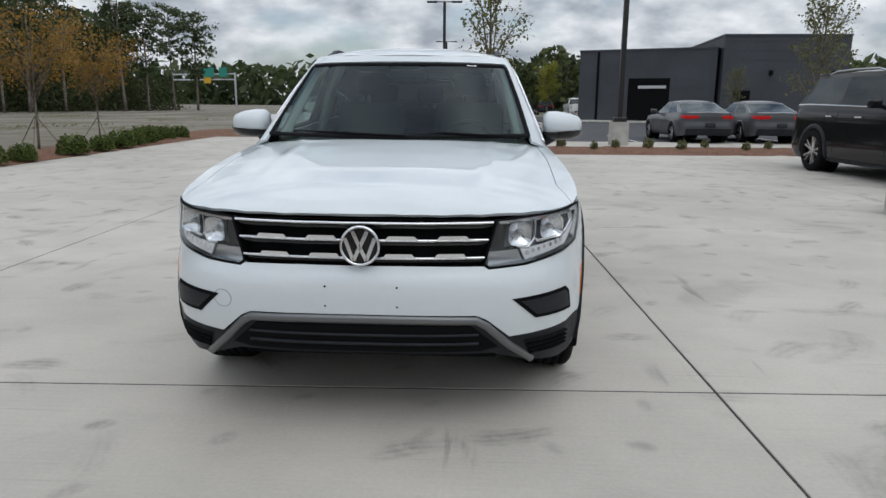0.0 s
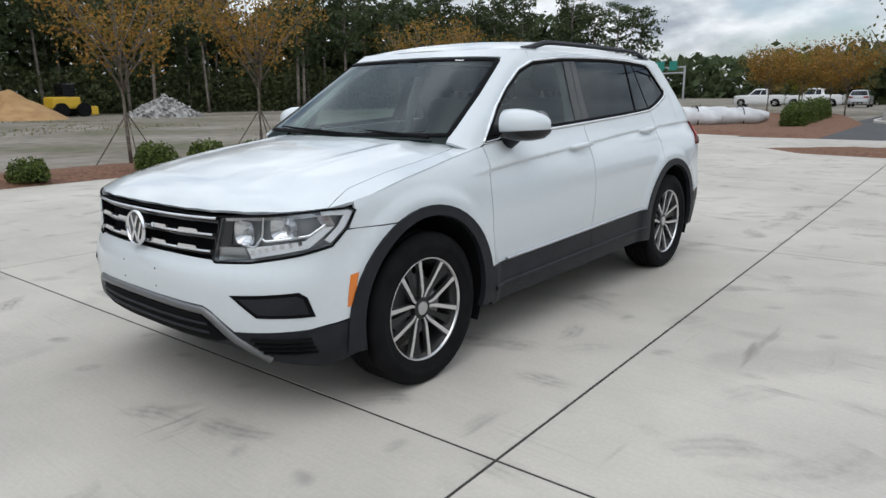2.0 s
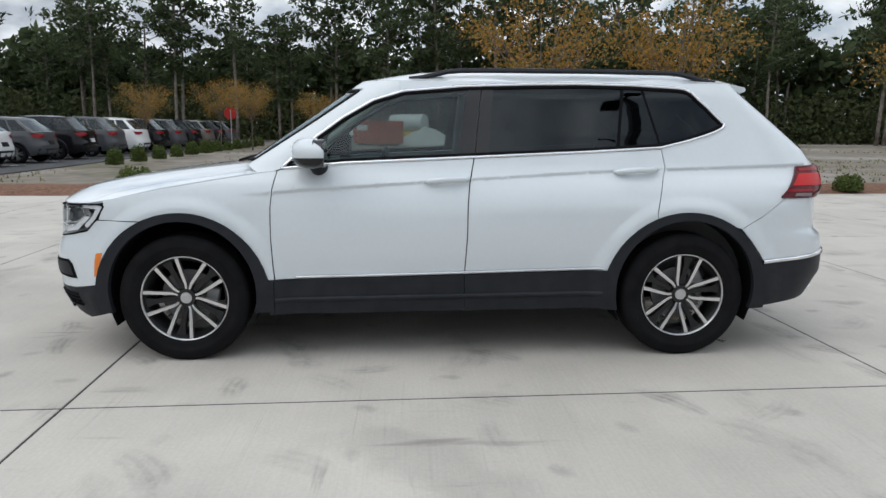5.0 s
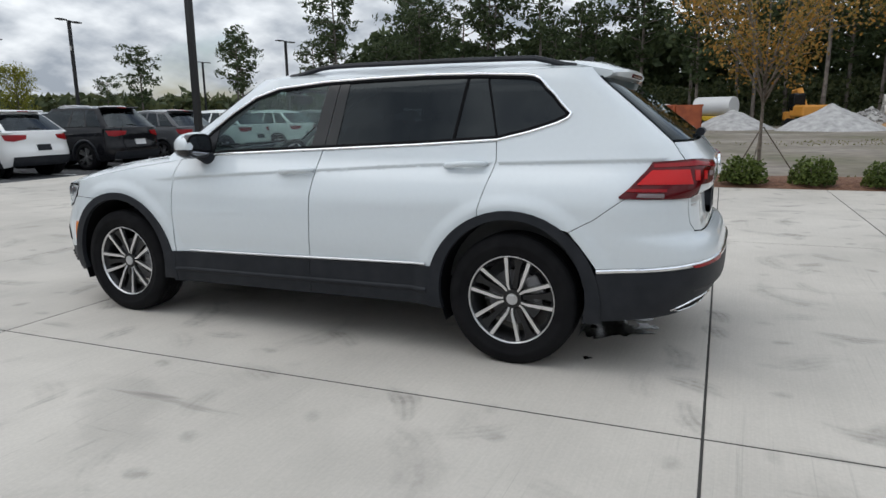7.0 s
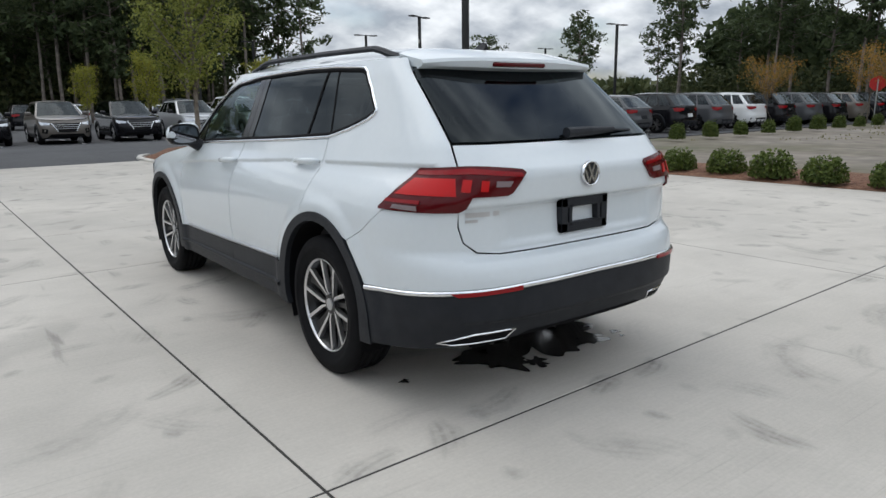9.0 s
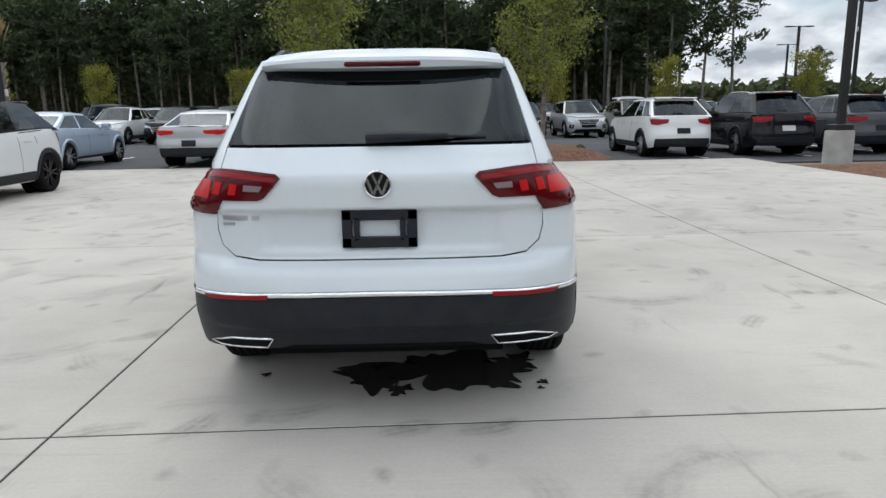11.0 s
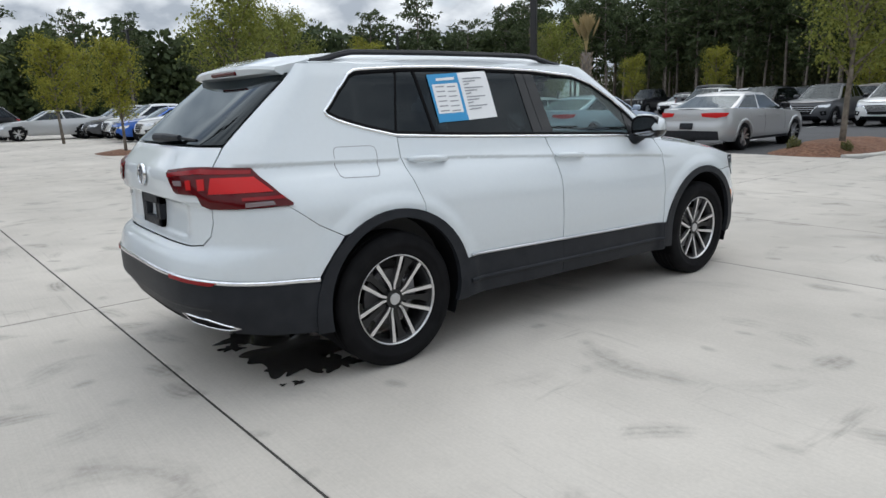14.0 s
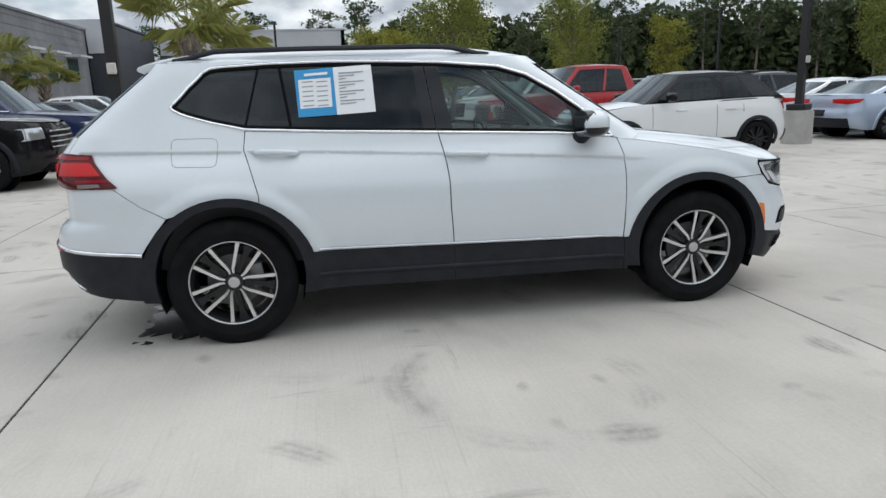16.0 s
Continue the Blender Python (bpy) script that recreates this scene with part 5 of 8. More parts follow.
def concrete(name):
    m = material(name, (0.5, 0.49, 0.46), 0.85)
    nt = m.node_tree
    b = nt.nodes["Principled BSDF"]
    geo = nt.nodes.new("ShaderNodeNewGeometry")
    info = nt.nodes.new("ShaderNodeObjectInfo")

    def noise_node(scale, detail, rough=0.55, stretch=None, turn=0.0, dist=0.0):
        n = nt.nodes.new("ShaderNodeTexNoise")
        n.inputs["Scale"].default_value, n.inputs["Detail"].default_value, n.inputs["Roughness"].default_value = scale, detail, rough
        n.inputs["Distortion"].default_value = dist
        if stretch:
            mp = nt.nodes.new("ShaderNodeMapping")
            mp.inputs["Scale"].default_value = stretch
            mp.inputs["Rotation"].default_value = (0, 0, turn)
            nt.links.new(geo.outputs["Position"], mp.inputs[0])
            nt.links.new(mp.outputs[0], n.inputs["Vector"])
        else:
            nt.links.new(geo.outputs["Position"], n.inputs["Vector"])
        return n.outputs[0]

    def band(src, lo, hi, a, c):
        r = nt.nodes.new("ShaderNodeMapRange")
        r.interpolation_type = "SMOOTHSTEP"
        for k, v in zip((1, 2, 3, 4), (lo, hi, a, c)):
            r.inputs[k].default_value = v
        nt.links.new(src, r.inputs[0])
        return r.outputs[0]

    def mult(*srcs):
        out = srcs[0]
        for s in srcs[1:]:
            q = nt.nodes.new("ShaderNodeMath")
            q.operation = "MULTIPLY"
            nt.links.new(out, q.inputs[0])
            nt.links.new(s, q.inputs[1])
            out = q.outputs[0]
        return out
    clouds = band(noise_node(0.35, 6), 0.3, 0.7, 0.88, 1.07)
    blot = band(noise_node(1.3, 5, 0.6), 0.3, 0.7, 0.93, 1.05)
    grit = band(noise_node(55.0, 3), 0.25, 0.75, 0.955, 1.035)
    stain = band(noise_node(0.75, 3, 0.5, dist=0.6), 0.60, 0.72, 1.0, 0.85)
    rub_a = mult(band(noise_node(1.0, 4, 0.6, (7.0, 0.8, 1), 0.5), 0.60, 0.74, 0.0, 1.0), band(noise_node(0.8, 2), 0.50, 0.62, 0.0, 1.0))
    rub_b = mult(band(noise_node(1.0, 4, 0.6, (1.1, 9.0, 1), 0.35), 0.62, 0.74, 0.0, 1.0), band(noise_node(0.6, 2, dist=0.3), 0.54, 0.66, 0.0, 1.0))
    brush = band(noise_node(1.0, 2, 0.5, (1.5, 110.0, 1), 0.03), 0.2, 0.8, 0.97, 1.03)
    scratch = mult(band(noise_node(1.0, 5, 0.7, (0.5, 34.0, 1), 0.42, 0.4), 0.58, 0.70, 0.0, 1.0), band(noise_node(0.9, 3, 0.6, dist=0.5), 0.46, 0.60, 0.0, 1.0))

    def op(kind, a, c=None):
        q = nt.nodes.new("ShaderNodeMath")
        q.operation = kind
        for i, v in enumerate((a, c)):
            if v is None:
                continue
            if isinstance(v, (int, float)):
                q.inputs[i].default_value = v
            else:
                nt.links.new(v, q.inputs[i])
        return q.outputs[0]

    def marks(scale, size, aspect, tread, keep, shift):
        """Scattered short rubber marks, each turned its own way, with a faint tread."""
        mv = nt.nodes.new("ShaderNodeVectorMath")
        mv.operation, mv.inputs[1].default_value = "ADD", (shift, shift * 0.7, 0)
        nt.links.new(geo.outputs["Position"], mv.inputs[0])
        vo = nt.nodes.new("ShaderNodeTexVoronoi")
        vo.voronoi_dimensions = "2D"
        vo.inputs["Scale"].default_value = scale
        nt.links.new(mv.outputs[0], vo.inputs["Vector"])
        df = nt.nodes.new("ShaderNodeVectorMath")
        df.operation = "SUBTRACT"
        nt.links.new(mv.outputs[0], df.inputs[0])
        nt.links.new(vo.outputs["Position"], df.inputs[1])
        col = nt.nodes.new("ShaderNodeSeparateColor")
        nt.links.new(vo.outputs["Color"], col.inputs[0])
        vr = nt.nodes.new("ShaderNodeVectorRotate")
        vr.rotation_type = "Z_AXIS"
        nt.links.new(df.outputs[0], vr.inputs["Vector"])
        nt.links.new(op("MULTIPLY", col.outputs[0], 6.28), vr.inputs["Angle"])
        xyz = nt.nodes.new("ShaderNodeSeparateXYZ")
        nt.links.new(vr.outputs[0], xyz.inputs[0])
        bend = op("ADD", xyz.outputs[1], op("MULTIPLY", op("POWER", xyz.outputs[0], 2.0), 0.9))
        ex = op("ADD", op("POWER", op("DIVIDE", xyz.outputs[0], size), 2.0), op("POWER", op("DIVIDE", bend, size * aspect), 2.0))
        ex = op("ADD", ex, op("MULTIPLY", op("SUBTRACT", noise_node(5.0, 7, 0.7), 0.5), 4.4))
        body = band(ex, -0.2, 1.2, 1.0, 0.0)
        ribs = band(op("SINE", op("MULTIPLY", op("ADD", bend, op("MULTIPLY", noise_node(3.0, 2), 0.05)), tread)), -0.6, 0.8, 0.62, 1.0)
        return mult(body, ribs, band(col.outputs[1], 1 - keep, 1.0, 0.0, 1.0), band(noise_node(20.0, 3), 0.35, 0.6, 0.45, 1.0))

    def less(src, k):
        q = nt.nodes.new("ShaderNodeMath")
        q.operation = "MULTIPLY_ADD"
        q.inputs[1].default_value, q.inputs[2].default_value = -k, 1.0
        nt.links.new(src, q.inputs[0])
        return q.outputs[0]
    tint = band(info.outputs["Random"], 0, 1, 0.965, 1.03)
    total = mult(clouds, blot, grit, stain, brush, tint, less(rub_a, 0.36), less(rub_b, 0.32), less(marks(1.5, 0.19, 0.42, 150.0, 0.9, 3.1), 0.46), less(marks(0.8, 0.42, 0.28, 70.0, 0.85, 11.7), 0.36), less(marks(1.15, 0.24, 0.36, 110.0, 0.8, 41.3), 0.40), less(marks(2.6, 0.07, 0.7, 60.0, 0.5, 23.0), 0.36), less(scratch, 0.16))
    warm = nt.nodes.new("ShaderNodeMix")
    warm.data_type = "RGBA"
    warm.inputs[6].default_value, warm.inputs[7].default_value = (0.470, 0.438, 0.390, 1), (0.500, 0.471, 0.429, 1)
    nt.links.new(noise_node(0.5, 3), warm.inputs[0])
    sc = nt.nodes.new("ShaderNodeVectorMath")
    sc.operation = "SCALE"
    nt.links.new(warm.outputs[2], sc.inputs[0])
    nt.links.new(total, sc.inputs["Scale"])
    nt.links.new(sc.outputs[0], b.inputs["Base Color"])
    bn = nt.nodes.new("ShaderNodeBump")
    bn.inputs["Strength"].default_value, bn.inputs["Distance"].default_value = 0.18, 0.006
    nt.links.new(noise_node(90.0, 3), bn.inputs["Height"])
    nt.links.new(bn.outputs[0], b.inputs["Normal"])
    return m


CONC = concrete("broomed_concrete")
KERB = varied(material("kerb_concrete", (0.5, 0.48, 0.45), 0.9), [(0.3, (0.46, 0.44, 0.41)), (0.7, (0.58, 0.56, 0.52))], 3.0, bump=0.15, space="Object")
ASPH = varied(material("asphalt", (0.05, 0.05, 0.05), 0.9), [(0.3, (0.045, 0.046, 0.050)), (0.7, (0.068, 0.069, 0.073))], 0.6, bump=0.25, bump_scale=120.0, fine=(60.0, 0.25))
PAINTLINE = varied(material("road_paint", (0.75, 0.75, 0.73), 0.7), [(0.3, (0.62, 0.62, 0.60)), (0.7, (0.80, 0.80, 0.78))], 6.0)
MULCH = varied(material("pine_mulch", (0.13, 0.06, 0.03), 0.95), [(0.28, (0.075, 0.032, 0.016)), (0.5, (0.155, 0.072, 0.040)), (0.72, (0.24, 0.125, 0.075))], 14.0, 8.0, bump=0.8, bump_scale=35.0, fine=(3.0, 0.15))
DIRT = varied(material("bare_dirt", (0.2, 0.17, 0.13), 0.95), [(0.30, (0.078, 0.090, 0.038)), (0.42, (0.138, 0.122, 0.086)), (0.55, (0.190, 0.165, 0.135)), (0.72, (0.275, 0.252, 0.225))], 0.16, 9.0, bump=0.5, bump_scale=2.0, fine=(1.7, 0.28))
BRICKP = varied(material("paver", (0.2, 0.2, 0.21), 0.85), [(0.3, (0.14, 0.14, 0.15)), (0.7, (0.25, 0.245, 0.25))], 5.0)
WET = material("wet_concrete", (0.042, 0.040, 0.037), 0.14)
DARKJOINT = material("joint_filler", (0.035, 0.033, 0.030), 0.9)
POLE = material("black_pole_paint", (0.012, 0.012, 0.013), 0.45, coat=0.1)


def sheet_ob(name, corners, z, mat, label, thick=0.1, kind="structure", cat="ground"):
    bm = bmesh.new()
    top = [bm.verts.new((c[0], c[1], z)) for c in corners]
    low = [bm.verts.new((c[0], c[1], z - thick)) for c in corners]
    bm.faces.new(top)
    bm.faces.new(low[::-1])
    n = len(top)
    for k in range(n):
        bm.faces.new((top[k], low[k], low[(k + 1) % n], top[(k + 1) % n]))
    bmesh.ops.recalc_face_normals(bm, faces=bm.faces)
    return tagged(new(name, bm_mesh(name, bm, mat)), label, cat, kind=kind)


def rect(u0, u1, v0, v1):
    return [lot(u0, v0), lot(u1, v0), lot(u1, v1), lot(u0, v1)]


sheet_ob("ground", [(-900, -900), (900, -900), (900, 900), (-900, 900)], -0.05, DIRT, "bare sandy dirt with thin patches of grass", 0.5)
sheet_ob("road", rect(-60, 70, -64, -10.7), -0.014, ASPH, "dark asphalt parking area", cat="road")
sheet_ob("road", rect(-1.9, 60, 18.85, 62), -0.014, ASPH, "dark asphalt parking area", cat="road")
pavement = sheet_ob("pavement", rect(-8.56, 46, -14.2, 20.2), -0.022, DARKJOINT, "light concrete paving in large slabs", cat="pavement")

# kerbs and planting beds
def kerb(name, pts, label="pale concrete kerb", closed=False, w=0.15, h=0.11):
    bm = bmesh.new()
    pts = [Vector((p[0], p[1], 0)) for p in pts]
    n = len(pts)
    rows = []
    for i, p in enumerate(pts):
        a = pts[(i - 1) % n] if closed or i else p
        b = pts[(i + 1) % n] if closed or i < n - 1 else p
        d = (b - a).normalized()
        t = Vector((-d.y, d.x, 0))
        rows.append([bm.verts.new(p + t * k * w + Vector((0, 0, z))) for k, z in ((-0.5, -0.05), (-0.5, h - 0.025), (-0.34, h), (0.34, h), (0.5, h - 0.01), (0.5, -0.05))])
    for i in range(n if closed else n - 1):
        a, b = rows[i], rows[(i + 1) % n]
        for k in range(5):
            bm.faces.new((a[k], b[k], b[k + 1], a[k + 1]))
    if not closed:
        bm.faces.new(rows[0])
        bm.faces.new(rows[-1][::-1])
    bmesh.ops.recalc_face_normals(bm, faces=bm.faces)
    return tagged(new(name, bm_mesh(name, bm, KERB)), label, "kerb", kind="structure")


def mound(name, pts, h, label, z0=0.0):
    """A planting bed: its outline, a rough rise towards the middle."""
    from mathutils.geometry import delaunay_2d_cdt
    ring = []
    for i in range(len(pts)):
        a, b = Vector(pts[i][:2]), Vector(pts[(i + 1) % len(pts)][:2])
        k = max(1, int((b - a).length / 0.35))
        ring += [a + (b - a) * (j / k) for j in range(k)]
    inner = inner_points([tuple(v) for v in ring], 0.35)
    vs, _, fs, *_ = delaunay_2d_cdt(ring + inner, [], [list(range(len(ring)))], 1, 1e-6)
    p = np.array([tuple(v) for v in ring])
    out = []
    for v in vs:
        d = np.hypot(p[:, 0] - v[0], p[:, 1] - v[1]).min()
        out.append((v[0], v[1], z0 + h * ramp01(d, 0, 0.8) + (0.04 * noise.noise((v[0] * 2, v[1] * 2, 0)) if d > 0.1 else 0)))
    fs = [f if (Vector(out[f[1]]) - Vector(out[f[0]])).cross(Vector(out[f[2]]) - Vector(out[f[0]])).z > 0 else f[::-1] for f in (list(f) for f in fs)]
    return tagged(new(name, mesh_of(name, out, fs, MULCH, True)), label, "planting bed", kind="structure")


def oval(cx, cy, rx, ry, p=3.0, n=28):
    out = []
    for k in range(n):
        a = 2 * math.pi * k / n
        c, s = math.cos(a), math.sin(a)
        r = (abs(c) ** p + abs(s) ** p) ** (-1 / p)
        out.append((cx + rx * r * c, cy + ry * r * s))
    return out


mound("planting_bed", rect(-11.0, -8.52, -9.5, 26), 0.07, "reddish pine-straw bed along the concrete", 0.004)
nb = [lot(-1.4, 14.4), lot(-0.4, 13.1), lot(1.2, 12.72), lot(12.5, 12.70), lot(12.5, 15.85), lot(0.3, 15.9)]
mound("planting_bed", nb, 0.06, "reddish pine-straw bed with small plants", 0.0)
mound("planting_bed", [lot(-8.6, 20.25), lot(-1.0, 18.9), lot(-1.2, 31), lot(-4.0, 46), lot(-9.5, 46)], 0.1, "reddish pine-straw bed beside a hedge", -0.01)
kerb("kerb", oval(1.0, 36.5, 3.2, 5.3, 4), closed=True)
mound("planting_bed", oval(1.0, 36.5, 3.05, 5.15, 4), 0.1, "mulched parking island", 0.0)
ISLANDS = [(-3.55, -14.15, 1.55, 2.2), (3.0, -13.95, 1.15, 2.3), (9.3, -2.0, 1.2, 0.75), (9.0, 3.05, 1.3, 0.45), (15.6, 3.1, 1.6, 0.45), (21.8, 3.1, 1.4, 0.45), (19.5, -2.2, 1.3, 0.8)]
for cx, cy, rx, ry in ISLANDS:
    if cy < -5:
        kerb("kerb", (oval(cx, cy, rx + 0.05, ry + 0.05) * 2)[24:32] if cx < 0 else oval(cx, cy, rx + 0.05, ry + 0.05)[10:18], h=0.06)
    mound("planting_bed", oval(cx, cy, rx - 0.03, ry - 0.03), 0.24 if cy < -5 else 0.12, "mulched planting island", 0.0)

# painted parking lines
for k in range(26):
    for u, v0, v1 in ((-60 + 2.75 * k, -17.0, -12.3), (15.85 - 2.7 * k, -30.2, -25.1)):
        if abs(u + 0.6) < 2.9 and v0 > -18:
            continue
        sheet_ob("parking_line", rect(u - 0.05, u + 0.05, v0, v1), -0.010, PAINTLINE, "white painted parking line", 0.003, cat="road marking")
for k in range(7):
    sheet_ob("parking_line", rect(1.0 + 2.75 * k, 1.1 + 2.75 * k, 19.2, 24.0), -0.010, PAINTLINE, "white painted parking line", 0.003, cat="road marking")

# brick paver strip
pav = sheet_ob("pavement", rect(5.2, 9.6, -2.75, -1.15), 0.001, DARKJOINT, "grey brick pavers set in the concrete", cat="pavement")

# wet patch under the tail
def puddle(cx, cy, r, seed, sx=1.0, sy=1.0, z=0.003):
    bm = bmesh.new()
    rnd = random.Random(seed)
    ph = [rnd.uniform(0, 6.28) for _ in range(5)]
    vs = []
    for k in range(150):
        a = 2 * math.pi * k / 150
        rr = r * (1 + 0.30 * math.sin(3 * a + ph[0]) + 0.22 * math.sin(7 * a + ph[1]) + 0.12 * math.sin(13 * a + ph[2]) + 0.04 * math.sin(23 * a + ph[3]))
        vs.append(bm.verts.new((cx + sx * rr * math.cos(a), cy + sy * rr * math.sin(a), z)))
    bm.faces.new(vs)
    bmesh.ops.triangulate(bm, faces=bm.faces)
    return bm


wet = tagged(new("wet_patch", bm_mesh("wet_patch", puddle(-0.25, 1.72, 0.305, 3, 1.15, 0.78), WET)), "dark wet water stain on the concrete under the car", "water stain")
for k, (x, y, r) in enumerate(((0.06, 1.80, 0.15), (-0.55, 1.78, 0.14), (-0.66, 1.62, 0.10), (-0.76, 1.91, 0.025), (-0.74, 1.98, 0.015), (0.62, 1.75, 0.022), (-0.06, 1.97, 0.06))):
    child("wet_spot", bm_mesh("wet_spot", puddle(x, y, r, 11 + k, z=0.0032 + 0.0001 * k), WET), wet)


# ---------------------------------------------------------------- lamp posts
BASE_C = varied(material("cast_concrete", (0.4, 0.39, 0.37), 0.9), [(0.3, (0.34, 0.33, 0.31)), (0.7, (0.47, 0.46, 0.43))], 4.0, bump=0.2)
def lamp_post(x, y, h=8.6, turn=0.0, extra=False):
    t = thing("parking_lamp_post", "tall black square lamp post on a round concrete base", "lamp post", pose(x, y, 0, 0, 0, turn), "parking lamps")
    bm = bmesh.new()
    cone(bm, (0, 0, -0.05), (0, 0, 0.72), 0.31, 0.31, 28)
    bmesh.ops.bevel(bm, geom=[e for e in bm.edges if all(v.co.z > 0.7 for v in e.verts)], offset=0.02, segments=2, affect="EDGES")
    part("base", bm, BASE_C, t, "round concrete base", smooth=40)
    bm = bmesh.new()
    box(bm, -0.20, 0.20, -0.20, 0.20, 0.72, 0.86, 0.02)
    part("base_cover", bm, POLE, t)
    bm = bmesh.new()
    box(bm, -0.075, 0.075, -0.075, 0.075, 0.8, h, 0.01)
    part("pole", bm, POLE, t)
    for s in (1, -1):
        bm = bmesh.new()
        box(bm, s * 0.1, s * 0.42, -0.03, 0.03, h - 0.06, h - 0.01)
        arm = part("arm", bm, POLE, t)
        bm = bmesh.new()
        box(bm, min(s * 0.40, s * 0.95), max(s * 0.40, s * 0.95), -0.17, 0.17, h - 0.07, h, 0.015)
        part("lamp_head", bm, POLE, arm)
    if extra:
        bm = bmesh.new()
        box(bm, -0.14, -0.07, -0.06, 0.06, 1.72, 1.87, 0.02)
        part("camera_box", bm, KERB, t, "small white camera housing")
        bm = bmesh.new()
        box(bm, 0.07, 0.13, -0.05, 0.05, h - 1.6, h - 1.35, 0.02)
        part("camera_box", bm, KERB, t)
    return t


for x, y, turn, ex in ((-9.6, -10.6, 0, False), (4.85, 17.2, 0, False), (5.6, 3.53, 0, True), (8.77, -9.6, 30, True), (-22.6, -31.5, 20, True), (-37, -28, 0, False), (-25.5, -43, 0, False), (-32, -57, 0, False), (-48, -46, 0, False), (-59, -50.6, 0, False), (-1.5, 33.5, 0, False), (-2.5, 57.6, 0, False), (47.9, 3.2, 0, False), (58.8, -28.5, 0, False), (92, -51, 0, False), (41, -27.9, 0, False), (-11.3, -39.4, 0, False), (-19.9, -52, 0, False), (46.5, -9.7, 0, False)):
    lamp_post(x, y, 6.6, turn, ex)


# ---------------------------------------------------------------- parked vehicles
KIND = {
    # length, width, height, belt, front axle, rear axle, wheel radius, bonnet start z, screen base, screen top, roof end, tail base
    "suv": (4.65, 1.86, 1.69, 1.06, 0.90, 3.60, 0.355, 0.90, 1.22, 2.02, 3.95, 4.50),
    "crossover": (4.30, 1.78, 1.60, 1.03, 0.85, 3.47, 0.335, 0.87, 1.08, 1.92, 3.55, 4.18),
    "sedan": (4.90, 1.86, 1.44, 0.94, 0.95, 3.77, 0.335, 0.74, 1.30, 2.18, 3.45, 4.45),
    "pickup": (5.70, 2.00, 1.92, 1.22, 1.00, 4.50, 0.400, 1.07, 1.55, 2.20, 3.72, 3.95),
    "large_suv": (5.30, 2.04, 1.93, 1.20, 0.98, 4.06, 0.400, 1.04, 1.45, 2.15, 4.72, 5.12),
}
G_CAR = glass("parked_car_glass", (0.15, 0.17, 0.175))
CARIN = material("parked_car_interior", (0.03, 0.03, 0.032), 0.8)
LAMPGLASS = material("headlamp_glass", (0.62, 0.64, 0.67), 0.10, metal=0.7, coat=0.6)
PLATEW = material("white_plate", (0.6, 0.6, 0.6), 0.5)
_tv, _tf = lathe([(0.60, -0.30), (0.80, -0.33), (0.96, -0.30), (1.0, -0.24), (1.0, 0.24), (0.96, 0.30), (0.80, 0.33), (0.72, 0.325), (0.69, 0.29), (0.66, 0.22)], 32)
C_TYRE = mesh_of("tyre", _tv, _tf, TYRE, True)
_bm = bmesh.new()
cone(_bm, (0.0, 0, 0), (0.12, 0, 0), 0.66, 0.66, 24)
C_BACK = bm_mesh("rim", _bm, RIMBLK)
_bm = bmesh.new()
for k in range(5):
    for o in (-0.20, 0.20):
        a = 2 * math.pi * k / 5
        d, n = Vector((0, math.cos(a + o), math.sin(a + o))), Vector((0, -math.sin(a + o), math.cos(a + o)))
        lo = [_bm.verts.new(Vector((0.15, 0, 0)) + d * r + n * w) for r, w in ((0.08, -0.055), (0.68, -0.06), (0.68, 0.06), (0.08, 0.055))]
        hi = [_bm.verts.new(Vector((0.25 + 0.06 * i, 0, 0)) + d * r + n * w) for i, (r, w) in zip((0, 1, 1, 0), ((0.08, -0.04), (0.68, -0.045), (0.68, 0.045), (0.08, 0.04)))]
        _bm.faces.new(hi)
        for j in range(4):
            _bm.faces.new((lo[j], lo[(j + 1) % 4], hi[(j + 1) % 4], hi[j]))
cone(_bm, (0.16, 0, 0), (0.27, 0, 0), 0.13, 0.11, 12)
bmesh.ops.recalc_face_normals(_bm, faces=_bm.faces)
C_SPOKES = bm_mesh("rim_spokes", _bm, RIMSIL)
C_SPOKES_DARK = C_SPOKES.copy()
C_SPOKES_DARK.materials[0] = RIMBLK
PAINTS = {
    "white": (0.74, 0.75, 0.75), "black": (0.008, 0.008, 0.010), "grey": (0.07, 0.073, 0.08), "silver": (0.45, 0.46, 0.47),
    "red": (0.36, 0.006, 0.009), "blue": (0.010, 0.022, 0.085), "light blue": (0.42, 0.50, 0.62), "bright blue": (0.01, 0.10, 0.45), "taupe": (0.13, 0.115, 0.10),
}
PAINT_M = {k: material(k.replace(" ", "_") + "_car_paint", c, 0.12 if k == "black" else 0.30, metal=0.3 if k in ("silver", "light blue") else 0.0, coat=0.2 if k == "black" else 0.5 if k in ("grey", "blue", "taupe", "red") else 0.8, spec=0.2 if k in ("black", "grey", "blue") else 0.4) for k, c in PAINTS.items()}
PROTO = {}


